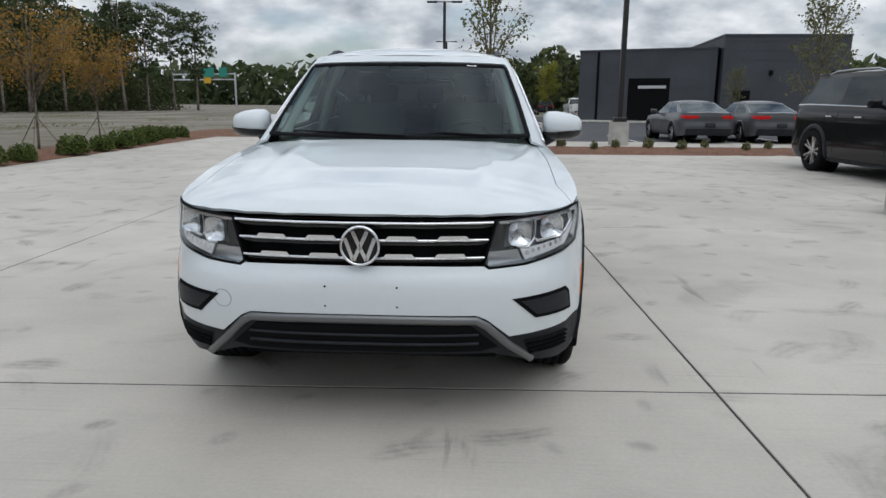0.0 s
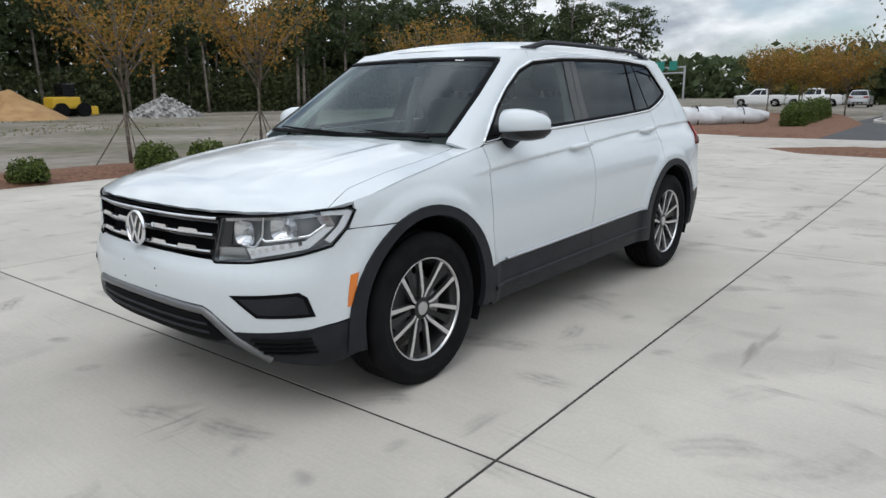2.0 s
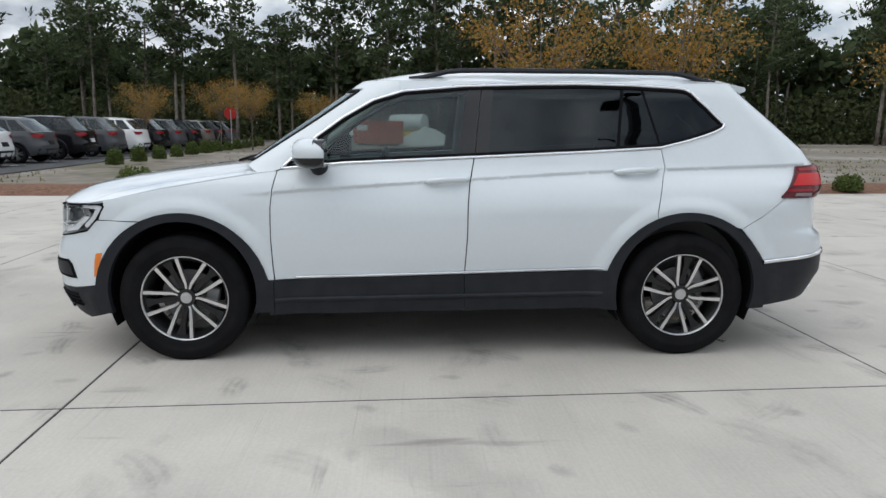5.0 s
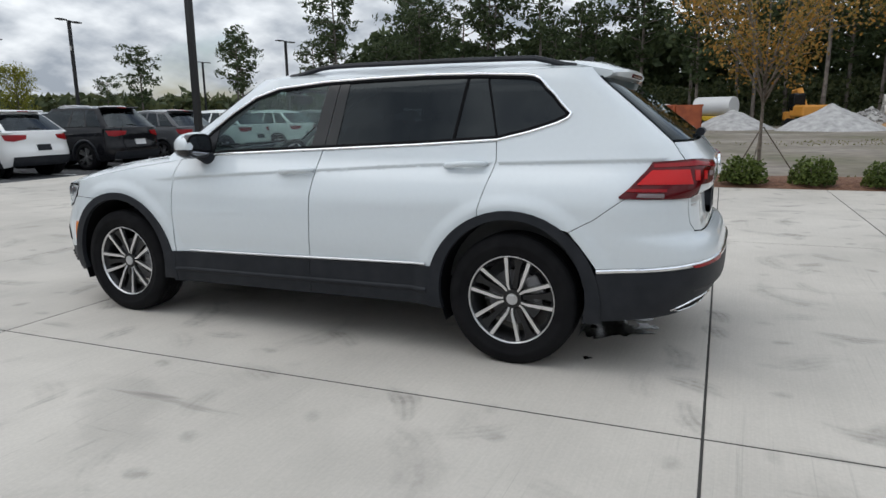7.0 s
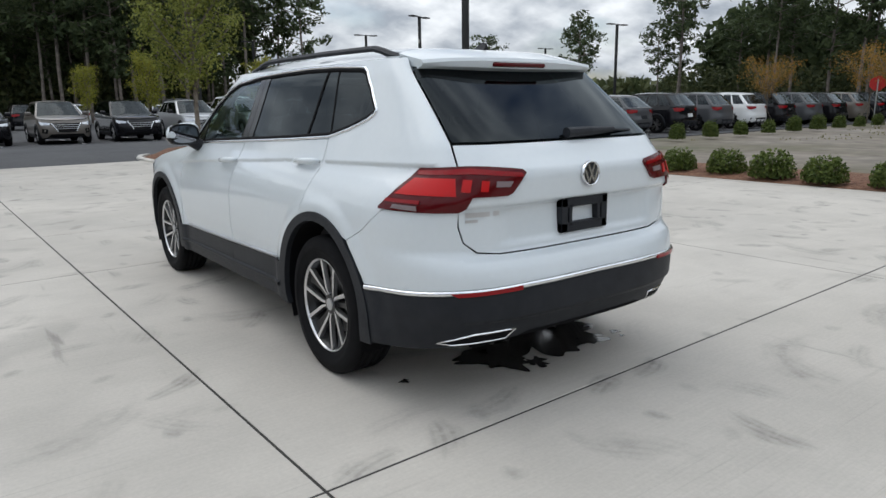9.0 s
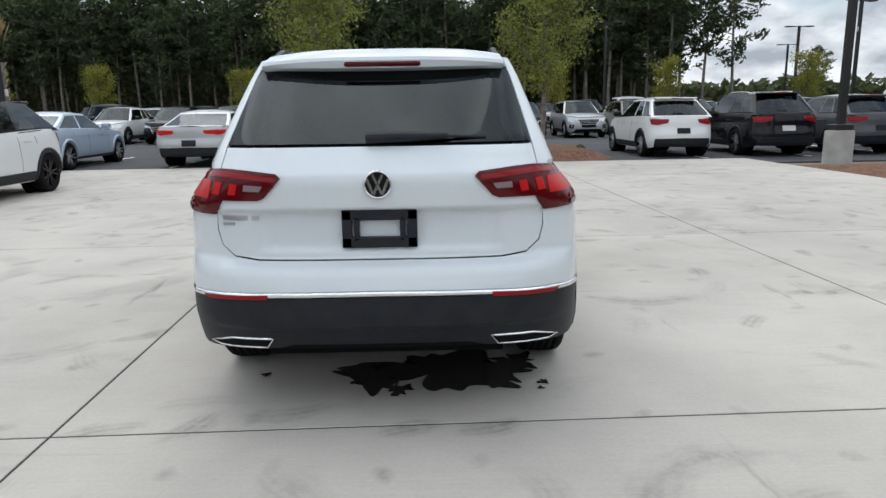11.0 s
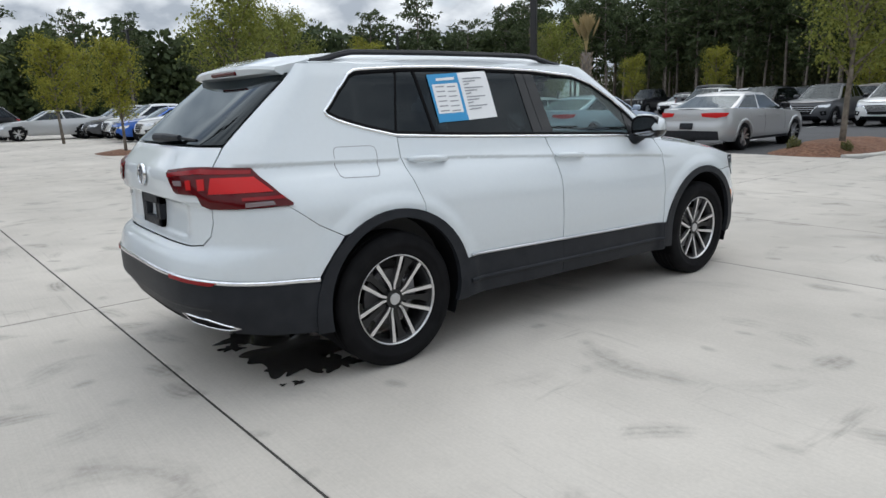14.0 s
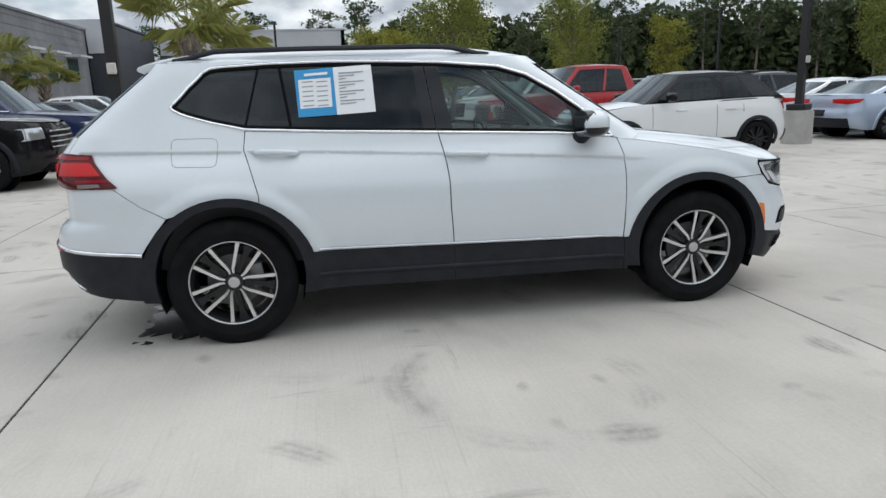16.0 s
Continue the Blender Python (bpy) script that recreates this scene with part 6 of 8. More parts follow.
class Hull(Skin):
    """The lower body of a parked car: its plan at each height, nose at -y, middle at the origin."""

    def __init__(self, length, w2, wz, fz, rz):
        self.LF, self.LS, self.LR = 0.95, length - 1.65, 0.70
        self.L, self.cache = length, {}
        self.half, self.w2, self.wz, self.fz, self.rz = length / 2, w2, wz, fz, rz

    def raw(self, U, z):
        w, h = self.w2 * self.wz(z), self.half
        if U <= self.LF:
            a = max(0.0, U) / self.LF * math.pi / 2
            s, c = math.sin(a), math.cos(a)
            r = corner(s, c, 2.6, 3.4)
            return w * r * s, -h + self.LF - (self.LF - self.fz(z)) * r * c
        if U < self.LF + self.LS:
            return w, -h + U
        a = max(0.0, min(1.0, (U - self.LF - self.LS) / self.LR)) * math.pi / 2
        s, c = math.sin(a), math.cos(a)
        r = corner(c, s, 3.0, 3.6)
        return w * r * c, h - self.LR + (self.LR - self.rz(z)) * r * s


def grid_faces(cols, rows, keep=None):
    return [(i * rows + j, (i + 1) * rows + j, (i + 1) * rows + j + 1, i * rows + j + 1) for i in range(cols - 1) for j in range(rows - 1) if keep is None or keep(i, j)]


def tidy(name, V, F, mat, parent, label="", smooth=40, thick=0.0):
    """A mesh of the given faces alone, under a thing."""
    bm = bmesh.new()
    me = mesh_of("t", V, F)
    bm.from_mesh(me)
    bpy.data.meshes.remove(me)
    bmesh.ops.delete(bm, geom=[v for v in bm.verts if not v.link_faces], context="VERTS")
    bmesh.ops.remove_doubles(bm, verts=bm.verts, dist=0.0005)
    bmesh.ops.recalc_face_normals(bm, faces=bm.faces)
    if thick:
        bmesh.ops.solidify(bm, geom=bm.faces[:], thickness=thick)
    return part(name, bm, mat, parent, label, smooth=smooth)


def vehicle(kind, colour, roof_black=False, far=0):
    """A parked car with its nose at -y and its middle at the origin."""
    L, W, H, belt, fa, ra, wr, nose_z, sb, st, re, tb = KIND[kind]
    pm = PAINT_M[colour]
    names = {"suv": "sport_utility_car", "crossover": "crossover_car", "sedan": "sedan_car", "pickup": "pickup_truck", "large_suv": "large_sport_utility_car"}
    words = {"suv": "mid-size SUV", "crossover": "small crossover", "sedan": "four-door sedan", "pickup": "crew-cab pickup truck", "large_suv": "large SUV"}
    t = thing(names[kind], f"{colour} {words[kind]}" + (" with black roof" if roof_black else "") + ", parked in a row", "truck" if kind == "pickup" else "car", None, "parked vehicles")
    w2, hl = W / 2, L / 2
    clad = kind in ("crossover", "suv")
    big = kind in ("pickup", "large_suv")
    rm = PAINT_M["black"] if roof_black else pm
    if kind == "pickup":
        top = smooth_curve([(0, nose_z), (0.30, nose_z + 0.06), (sb, belt - 0.02), (tb, belt), (tb + 0.05, belt + 0.02), (L, belt + 0.03)], 0.08)
    elif kind == "sedan":
        top = smooth_curve([(0, nose_z), (0.5, nose_z + 0.09), (sb, belt - 0.02), (st, belt + 0.01), (tb, belt + 0.09), (L - 0.25, belt + 0.09), (L, belt + 0.06)], 0.10)
    else:
        top = smooth_curve([(0, nose_z), (0.35, nose_z + 0.06), (sb, belt - 0.01), (st, belt + 0.01), (L - 0.8, belt + 0.06), (L, belt + 0.04)], 0.10)
    wz = smooth_curve([(0.15, 0.86), (0.26, 0.93), (0.36, 0.985), (0.55, 1.0), (0.72, 0.992), (belt - 0.12, 0.975), (belt - 0.03, 0.945), (belt + 0.10, 0.90), (belt + 0.3, 0.86)], 0.04)
    if big:
        fz = smooth_curve([(0.2, 0.12), (0.38, 0.03), (0.60, 0.0), (nose_z - 0.12, 0.02), (nose_z, 0.07), (nose_z + 0.2, 0.35)], 0.04)
    else:
        fz = smooth_curve([(0.2, 0.10), (0.36, 0.02), (0.52, 0.0), (nose_z - 0.20, 0.03), (nose_z, 0.13), (nose_z + 0.2, 0.45)], 0.04)
    rz = smooth_curve([(0.2, 0.16), (0.36, 0.03), (0.55, 0.0), (0.66, 0.02), (0.74, 0.06 if not kind == "pickup" else 0.02), (belt - 0.1, 0.07 if kind != "sedan" else 0.03), (belt + 0.08, 0.12 if kind != "sedan" else 0.06), (belt + 0.3, 0.3)], 0.03)
    hull = Hull(L, w2, wz, fz, rz)
    # the flanks, open at the wheels
    nu = [hull.LF * k / 12 for k in range(12)] + [hull.LF + hull.LS * k / 34 for k in range(34)] + [hull.LF + hull.LS + hull.LR * k / 10 for k in range(11)]
    us = nu + [2 * L - u for u in nu[-2::-1]]
    rows = 11
    V = []
    for u in us:
        y = hull.at(u, 0.6).y + hl
        e = min(y, L - y)
        zb = 0.23 + 0.10 * max(0.0, 1 - e / 0.6) ** 2
        zt = top(y)
        for j in range(rows):
            q = j / (rows - 1)
            V.append(hull.at(u, zb + (zt - zb) * (q ** 0.9)))

    def solid(i, j):
        k = [i * rows + j, (i + 1) * rows + j, (i + 1) * rows + j + 1, i * rows + j + 1]
        c = sum((V[a] for a in k), Vector()) / 4
        return all(math.hypot(c.y + hl - ya, c.z - wr) > wr * 1.15 for ya in (fa, ra))
    tidy("body", V, grid_faces(len(us), rows, solid), pm, t, smooth=50)

    # bonnet, and the boot lid or the tailgate's ledge
    def lid(name, ya, yb, crown):
        P, n, m = [], 12, 13
        for i in range(n):
            y = ya + (yb - ya) * i / (n - 1)
            zt = top(y)
            u = hull.uy(y - hl, zt)
            xs = hull.raw(u, zt)[0] if 0.0 < y < L else 0.05
            for j in range(m):
                s = -1 + 2 * j / (m - 1)
                P.append(Vector((xs * s, y - hl, zt + crown * (1 - abs(s) ** 2.6) * ramp01(min(y - ya + 0.02, 0.25), 0, 0.25))))
        tidy(name, P, grid_faces(n, m), pm, t, smooth=50)
    f0 = fz(nose_z) + 0.012
    lid("bonnet", f0, sb + 0.12, 0.045)
    if kind == "sedan":
        lid("boot_lid", tb - 0.10, L - rz(top(L)) - 0.012, 0.02)
    elif kind == "pickup":
        lid("tail_ledge", L - 0.14, L - rz(top(L)) - 0.01, 0.0)
        for s in (1, -1):
            bm = bmesh.new()
            box(bm, s * w2 * 0.86 - 0.06, s * w2 * 0.86 + 0.06, tb - hl, hl - 0.12, belt - 0.04, belt + 0.045, 0.015)
            part("bed_rail", bm, CLAD, t)
        bm = bmesh.new()
        box(bm, -w2 * 0.80, w2 * 0.80, tb - hl, hl - 0.14, belt - 0.45, belt - 0.40)
        part("load_bed", bm, BLACK, t)
    else:
        lid("tail_ledge", tb - 0.15, L - rz(top(L)) - 0.012, 0.0)
    # glasshouse: columns from the screen's middle round to the rear window's middle, rows from belt to roof
    zr = smooth_curve([(st - 0.2, H - 0.105), (st + 0.15, H - 0.075), ((st + re) / 2, H - 0.055), (re - 0.1, H - 0.085), (re + 0.2, H - 0.11)], 0.1)
    mid = (st + re) / 2 - (0.10 if kind != "pickup" else 0.05)
    b_at = (mid - st + 0.12) / (re - st)
    last = {"sedan": 0.93, "pickup": 0.88}.get(kind, 0.74)
    side = [(0.0, "pillar"), (0.035, "w1"), (b_at, "pillar"), (b_at + 0.035, "w2"), (last, "pillar")] + ([(last + 0.03, "w3"), (0.955, "pillar")] if kind in ("suv", "large_suv", "crossover") else []) + [(1.0, "end")]
    cols = [("f", 0.0, "front"), ("f", 0.4, "front"), ("f", 0.75, "front"), ("f", 0.93, "corner")] + [("s", *v) for v in side[:-1]] + [("s", 1.0, "corner"), ("r", 0.92, "rear"), ("r", 0.6, "rear"), ("r", 0.0, "rear")]
    qs = (0.0, 0.10, 0.36, 0.64, 0.89, 1.0)
    nq = len(qs)

    def gpoint(kd, s, q):
        ya, yb = sb + (st - sb) * q + 0.02, tb + (re - tb) * q - 0.02
        w = w2 * (0.915 - 0.20 * q - 0.03 * q * q)
        if kd == "f":
            x, y = w * s, ya + 0.14 * s ** 4
        elif kd == "r":
            x, y = w * s, yb - 0.09 * s ** 4
        else:
            x, y = w * (1 + 0.02 * math.sin(math.pi * s)), ya + 0.17 + (yb - 0.11 - ya - 0.17) * s
        z0 = top(y) - 0.03
        return Vector((x, y - hl, z0 + (zr(y) + (0.025 * (1 - s * s) if kd != "s" else 0) - z0) * q))
    GV = [gpoint(kd, s, q) for kd, s, _ in cols for q in qs]
    GM = [Vector((-v.x, v.y, v.z)) for v in GV]
    tag = [c[2] for c in cols]
    groups = {"front": [], "rear": [], "w1": [], "w2": [], "w3": [], "frame": []}
    for i in range(len(cols) - 1):
        for j in range(nq - 1):
            f = (i * nq + j, (i + 1) * nq + j, (i + 1) * nq + j + 1, i * nq + j + 1)
            k = tag[i] if tag[i] in groups else "frame"
            if k in ("w1", "w2", "w3", "rear") and (j == 0 or j == nq - 2):
                k = "frame"
            groups[k].append(f)
    both = lambda fs: (GV + GM, fs + [tuple(v + len(GV) for v in f[::-1]) for f in fs])  # noqa: E731
    tidy("window_frame", *both(groups["frame"]), rm, t, smooth=35)
    tidy("windscreen", *both(groups["front"]), G_CAR, t, "tinted windscreen", smooth=50)
    tidy("rear_window", *both(groups["rear"]), G_CAR, t, "dark tinted glass", smooth=50)
    for w in ("w1", "w2", "w3"):
        if groups[w]:
            tidy("side_window", GV, groups[w], G_CAR, t, "dark tinted glass", smooth=50)
            tidy("side_window", GM, groups[w], G_CAR, t, "dark tinted glass", smooth=50)
    # roof
    RV, n, m = [], 12, 9
    for i in range(n):
        s = i / (n - 1)
        for j in range(m):
            k = -1 + 2 * j / (m - 1)
            if i in (0, n - 1):
                p = gpoint("f" if i == 0 else "r", min(abs(k), 0.93), 1.0)
                p.x = math.copysign(p.x, k)
            else:
                p = gpoint("s", s, 1.0)
                p = Vector((p.x * k, p.y, p.z + 0.052 * (1 - abs(k) ** 2.4)))
            RV.append(p + Vector((0, 0, 0.002)))
    tidy("roof", RV, grid_faces(n, m), rm, t, smooth=50)
    # interior
    bm = bmesh.new()
    box(bm, -w2 * 0.86, w2 * 0.86, sb + 0.15 - hl, tb - 0.2 - hl, 0.40, belt - 0.16)
    box(bm, -w2 * 0.80, w2 * 0.80, sb + 0.12 - hl, sb + 0.52 - hl, belt - 0.3, belt - 0.01, 0.05)
    for x in (-0.38, 0.38):
        for yy in (st + 0.35, min(st + 1.20, re - 0.50)):
            box(bm, x - 0.25, x + 0.25, yy - hl, yy + 0.16 - hl, belt - 0.3, min(belt + 0.26, H - 0.34), 0.06)
            box(bm, x - 0.12, x + 0.12, yy + 0.04 - hl, yy + 0.14 - hl, min(belt + 0.24, H - 0.36), min(belt + 0.40, H - 0.21), 0.04)
    part("interior", bm, CARIN, t)

    def on_hull(name, spots, mat, off=0.016, sides=(1, -1), label="", parent=None, thick=0.022):
        for s in sides:
            ob = child(name, patch(name, hull.at, [hull.spot(p) for p in spots], mat, s, gap=0, off=off, thick=thick, step=0.14 if far else 0.08), parent or t, label)
        return ob
    F = lambda *ps: [("f", x * w2, z) for x, z in ps]  # noqa: E731
    R = lambda *ps: [("r", x * w2, z) for x, z in ps]  # noqa: E731
    n_ = nose_z
    if big:
        gz, gb = n_ - 0.06, n_ - 0.44
        grl_ = on_hull("grille", F((0.62, gz), (0, gz + 0.01), (-0.62, gz), (-0.55, gb), (0, gb - 0.02), (0.55, gb)), GLOSSY, sides=(1,))
        for k in range(4):
            z = gz - 0.06 - 0.085 * k
            ln = [hull.spot(p) for p in F((-0.56, z), (-0.3, z), (0, z), (0.3, z), (0.56, z))]
            child("grille_bar", ribbon("grille_bar", hull.at, ln, 0.022, 0.012, CHROME if kind == "large_suv" else CLAD, lift=0.016), grl_)
        on_hull("headlight", F((0.66, gz + 0.005), (0.93, gz - 0.01)) + [("y", -hl + 0.36, gz - 0.02), ("y", -hl + 0.34, gz - 0.16)] + F((0.92, gz - 0.20), (0.66, gz - 0.17)), LAMPGLASS, label="clear headlamp")
    else:
        gz, gb = n_ - 0.10, n_ - 0.42
        grl_ = on_hull("grille", F((0.56, gz), (0, gz + 0.01), (-0.56, gz), (-0.34, gb), (0, gb - 0.015), (0.34, gb)), GLOSSY, sides=(1,))
        for k in range(0 if far > 1 else 3):
            z = gz - 0.06 - 0.07 * k
            x = 0.50 - 0.05 * k
            ln = [hull.spot(p) for p in F((-x, z), (0, z), (x, z))]
            child("grille_bar", ribbon("grille_bar", hull.at, ln, 0.014, 0.008, SATIN, lift=0.016), grl_)
        for s in (1, -1):
            ln = [hull.spot(p) for p in F((0.545, gz), (0.42, gz - 0.17), (0.345, gb + 0.02))]
            child("grille_bar", ribbon("grille_bar", hull.at, ln, 0.030, 0.012, CHROME, s, lift=0.016), grl_)
        on_hull("headlight", F((0.58, gz + 0.015), (0.82, gz + 0.045)) + [("y", -hl + 0.50, gz + 0.07), ("y", -hl + 0.42, gz - 0.02)] + F((0.86, gz - 0.07), (0.60, gz - 0.06)), LAMPGLASS, label="slim clear headlamp")
        if far < 2:
            on_hull("fog_lamp_recess", F((0.66, gb + 0.10), (0.86, gb + 0.13), (0.87, gb - 0.03), (0.72, gb - 0.06)), BLACK)
    on_hull("lower_intake", F((0.60, 0.40), (0, 0.41), (-0.60, 0.40), (-0.70, 0.29), (0, 0.27), (0.70, 0.29)), BLACK, sides=(1,))
    # rear
    tz = belt - 0.03
    if kind == "pickup":
        on_hull("tail_light", R((0.80, belt - 0.03),) + [("y", hl - 0.22, belt - 0.03), ("y", hl - 0.22, belt - 0.42)] + R((0.80, belt - 0.42)), REDLENS, label="red tail lamp")
    elif kind == "sedan":
        on_hull("tail_light", R((0.38, tz + 0.01), (0.70, tz + 0.02)) + [("y", hl - 0.42, tz + 0.01), ("y", hl - 0.30, tz - 0.07)] + R((0.75, tz - 0.10), (0.42, tz - 0.07)), REDBRIGHT, label="slim red tail lamp")
    else:
        on_hull("tail_light", R((0.42, tz - 0.01), (0.72, tz)) + [("y", hl - 0.34, tz), ("y", hl - 0.26, tz - 0.13)] + R((0.74, tz - 0.15), (0.46, tz - 0.10)), REDLENS, label="red tail lamp")
    on_hull("lower_bumper", R((0.80, 0.50), (0, 0.51), (-0.80, 0.50), (-0.80, 0.30), (0, 0.29), (0.80, 0.30)), CLAD, sides=(1,), off=0.018)
    if far < 2:
        on_hull("number_plate_panel", [("r", x, z) for x, z in ((0.17, belt - 0.26), (-0.17, belt - 0.26), (-0.17, belt - 0.40), (0.17, belt - 0.40))] if kind != "pickup" else [("r", x, z) for x, z in ((0.17, 0.66), (-0.17, 0.66), (-0.17, 0.52), (0.17, 0.52))], CLAD if colour != "black" else PLATEW, sides=(1,), off=0.02)
    for s in (1, -1):
        for ya in (fa, ra):
            m = Matrix.Translation((s * (w2 - 0.115), ya - hl, wr)) @ Matrix.Rotation(0 if s > 0 else math.pi, 4, "Z") @ Matrix.Scale(wr, 4)
            wh = child("wheel", C_BACK, t, "", m)
            child("tyre", C_TYRE, wh)
            child("rim_spokes", C_SPOKES_DARK if roof_black else C_SPOKES, wh)
            if far > 1:
                continue
            vs, fs = [], []
            ro, ri = wr * 1.30, wr * 1.09
            for i in range(19):
                a = radians(-14 + 208 * i / 18)
                for r, dx in ((ro, -0.03), (ro, 0.014), (ri, 0.016), (ri, -0.34)):
                    yy, zz = ya - hl + r * math.cos(a), wr + r * math.sin(a)
                    xx = hull.raw(hull.uy(yy, max(0.24, zz)), max(0.24, zz))[0]
                    vs.append((s * (xx + dx), yy, zz))
            for i in range(18):
                for k in range(3):
                    fs.append((i * 4 + k, i * 4 + k + 1, i * 4 + k + 5, i * 4 + k + 4))
            child("wheel_arch_trim", mesh_of("wheel_arch_trim", vs, fs, CLAD if clad or colour == "black" else pm, True), t)
            if far:
                continue
            bm = bmesh.new()
            cone(bm, (s * (w2 - 0.36), ya - hl, wr), (s * (w2 - 0.30), ya - hl, wr), wr * 1.16, wr * 1.16, 20)
            part("wheel_housing", bm, BLACK, t)
        if far > 1:
            continue
        on_hull("sill_trim", [("y", fa + wr * 1.2 - hl, 0.25), ("y", ra - wr * 1.2 - hl, 0.25), ("y", ra - wr * 1.2 - hl, 0.40 if clad else 0.30), ("y", fa + wr * 1.2 - hl, 0.40 if clad else 0.30)], CLAD, sides=(s,))
        bm = bmesh.new()
        y0, z0 = sb + 0.52 - hl, belt + 0.03
        vs = box(bm, w2 - 0.02, w2 + 0.20, y0, y0 + 0.13, z0, z0 + 0.15, 0.045, seg=3)
        tube(bm, [(w2 * 0.88, y0 + 0.06, z0 - 0.01), (w2 + 0.03, y0 + 0.06, z0 + 0.05)], 0.03, 6)
        if s < 0:
            bmesh.ops.scale(bm, vec=(-1, 1, 1), verts=bm.verts)
            bmesh.ops.reverse_faces(bm, faces=bm.faces)
        part("door_mirror", bm, pm if colour not in ("silver", "white") else PAINT_M["black"], t, smooth=50)
        if far:
            continue
        for yy in (mid - 0.80, mid + 0.16):
            u0 = [hull.spot(("y", yy + d - hl, belt - 0.13)) for d in (0.0, 0.10, 0.20)]
            child("door_handle", ribbon("door_handle", hull.at, u0, 0.026, 0.026, CHROME if kind == "large_suv" else pm, s), t)
        for yy, zz in ((sb + 0.30, 0.42), (mid, 0.42), (ra - wr * 0.9 if kind != "pickup" else re + 0.02, wr * 2.5)):
            ln = [hull.spot(("y", yy - hl, zz)), hull.spot(("y", yy - hl, belt - 0.05))]
            child("door_gap", ribbon("door_gap", hull.at, ln, 0.009, 0.0012, BLACK, s), t)
        ln = [Vector((s * (p.x + 0.004), p.y, p.z)) for p in (gpoint("s", v / 10, 0.10) for v in range(11))]
        bm = bmesh.new()
        tube(bm, ln, 0.010, 5)
        part("window_trim", bm, CHROME if kind in ("large_suv", "sedan") else BLACK, t)
        if kind in ("suv", "large_suv"):
            bm = bmesh.new()
            pts = [gpoint("s", v / 10, 1.0) for v in range(1, 10)]
            tube(bm, [Vector((s * (p.x - 0.05), p.y, p.z + (0.055 if 0 < k < 8 else 0.01))) for k, p in enumerate(pts)], 0.017, 6)
            part("roof_rail", bm, CLAD if colour != "black" else SATIN, t)
    if not far and kind in ("crossover", "suv", "large_suv"):
        bm = bmesh.new()
        e = gpoint("r", 0.0, 1.0)
        box(bm, -w2 * 0.62, w2 * 0.62, e.y - 0.10, e.y + 0.14, e.z - 0.02, e.z + 0.028, 0.02)
        sp = part("roof_spoiler", bm, rm, t, smooth=50)
        bm = bmesh.new()
        box(bm, -w2 * 0.15, w2 * 0.15, e.y + 0.135, e.y + 0.145, e.z - 0.005, e.z + 0.015)
        part("high_brake_lamp", bm, REDLENS, sp)
        bm = bmesh.new()
        tube(bm, [(0.0, tb - hl + 0.012, belt + 0.10), (0.30, tb - hl - 0.01, belt + 0.12)], 0.014, 6)
        part("rear_wiper", bm, BLACK, t)
    return t


def park(kind, colour, x, y, heading, roof_black=False):
    """heading: degrees from +y, to the left."""
    far = 2 if y < -30 or y > 50 or abs(x) > 25 else 1 if y < -20 or abs(x) > 17 else 0
    key = (kind, colour, roof_black, far)
    m = pose(x, y, 0 if abs(y) < 10.6 else -0.012, 0, 0, heading + 180)
    if key not in PROTO:
        PROTO[key] = vehicle(*key)
        PROTO[key].matrix_basis = m
        return PROTO[key]
    return copy_thing(PROTO[key], m)


A = math.degrees(LOT)
NORTH, SOUTH, EAST, WEST = A, 180 + A, -90 + A, 90 + A
# beside the concrete drive
park("large_suv", "black", 8.05, 7.75, SOUTH)
park("large_suv", "blue", 11.3, 7.8, SOUTH)
park("sedan", "bright blue", 14.4, 7.9, SOUTH)
park("sedan", "grey", 17.3, 7.9, SOUTH)
park("crossover", "white", 20.2, 7.9, SOUTH)
park("crossover", "white", 7.33, -5.67, NORTH, True)
park("pickup", "red", 12.1, -6.0, NORTH)
park("pickup", "white", 15.2, -6.1, NORTH)
park("suv", "grey", 18.2, -6.1, NORTH)
park("suv", "black", 21.2, -6.1, NORTH)
for k, c in enumerate(("white", "bright blue", "white", "grey", "silver")):
    park("sedan" if k % 2 else "crossover", c, 25 + 2.8 * k, -6.2, NORTH)
park("suv", "black", 37.5, 0.6, 0)
park("sedan", "silver", 35.0, -2.6, 0)
# first row on the asphalt, tails to the drive
row = [(-6.7, "crossover", "white"), (-9.35, "suv", "black"), (-11.9, "crossover", "grey"), (-14.6, "crossover", "white"), (-17.4, "crossover", "white"), (-20.2, "crossover", "grey")]
row += [(-23.0 - 2.8 * k, "suv", ("black", "grey", "white", "black", "grey", "black", "taupe", "black", "grey")[k]) for k in range(9)]
for x, kind, c in row:
    park(kind, c, x, -14.8, SOUTH)
park("sedan", "silver", 5.8, -14.2, SOUTH)
park("sedan", "light blue", 9.65, -13.2, SOUTH)
for k, (kind, c) in enumerate((("sedan", "white"), ("suv", "grey"), ("crossover", "white"), ("sedan", "silver"), ("suv", "black"), ("crossover", "silver"), ("suv", "white"), ("sedan", "grey"))):
    park(kind, c, 12.5 + 2.8 * k, -13.8, SOUTH)
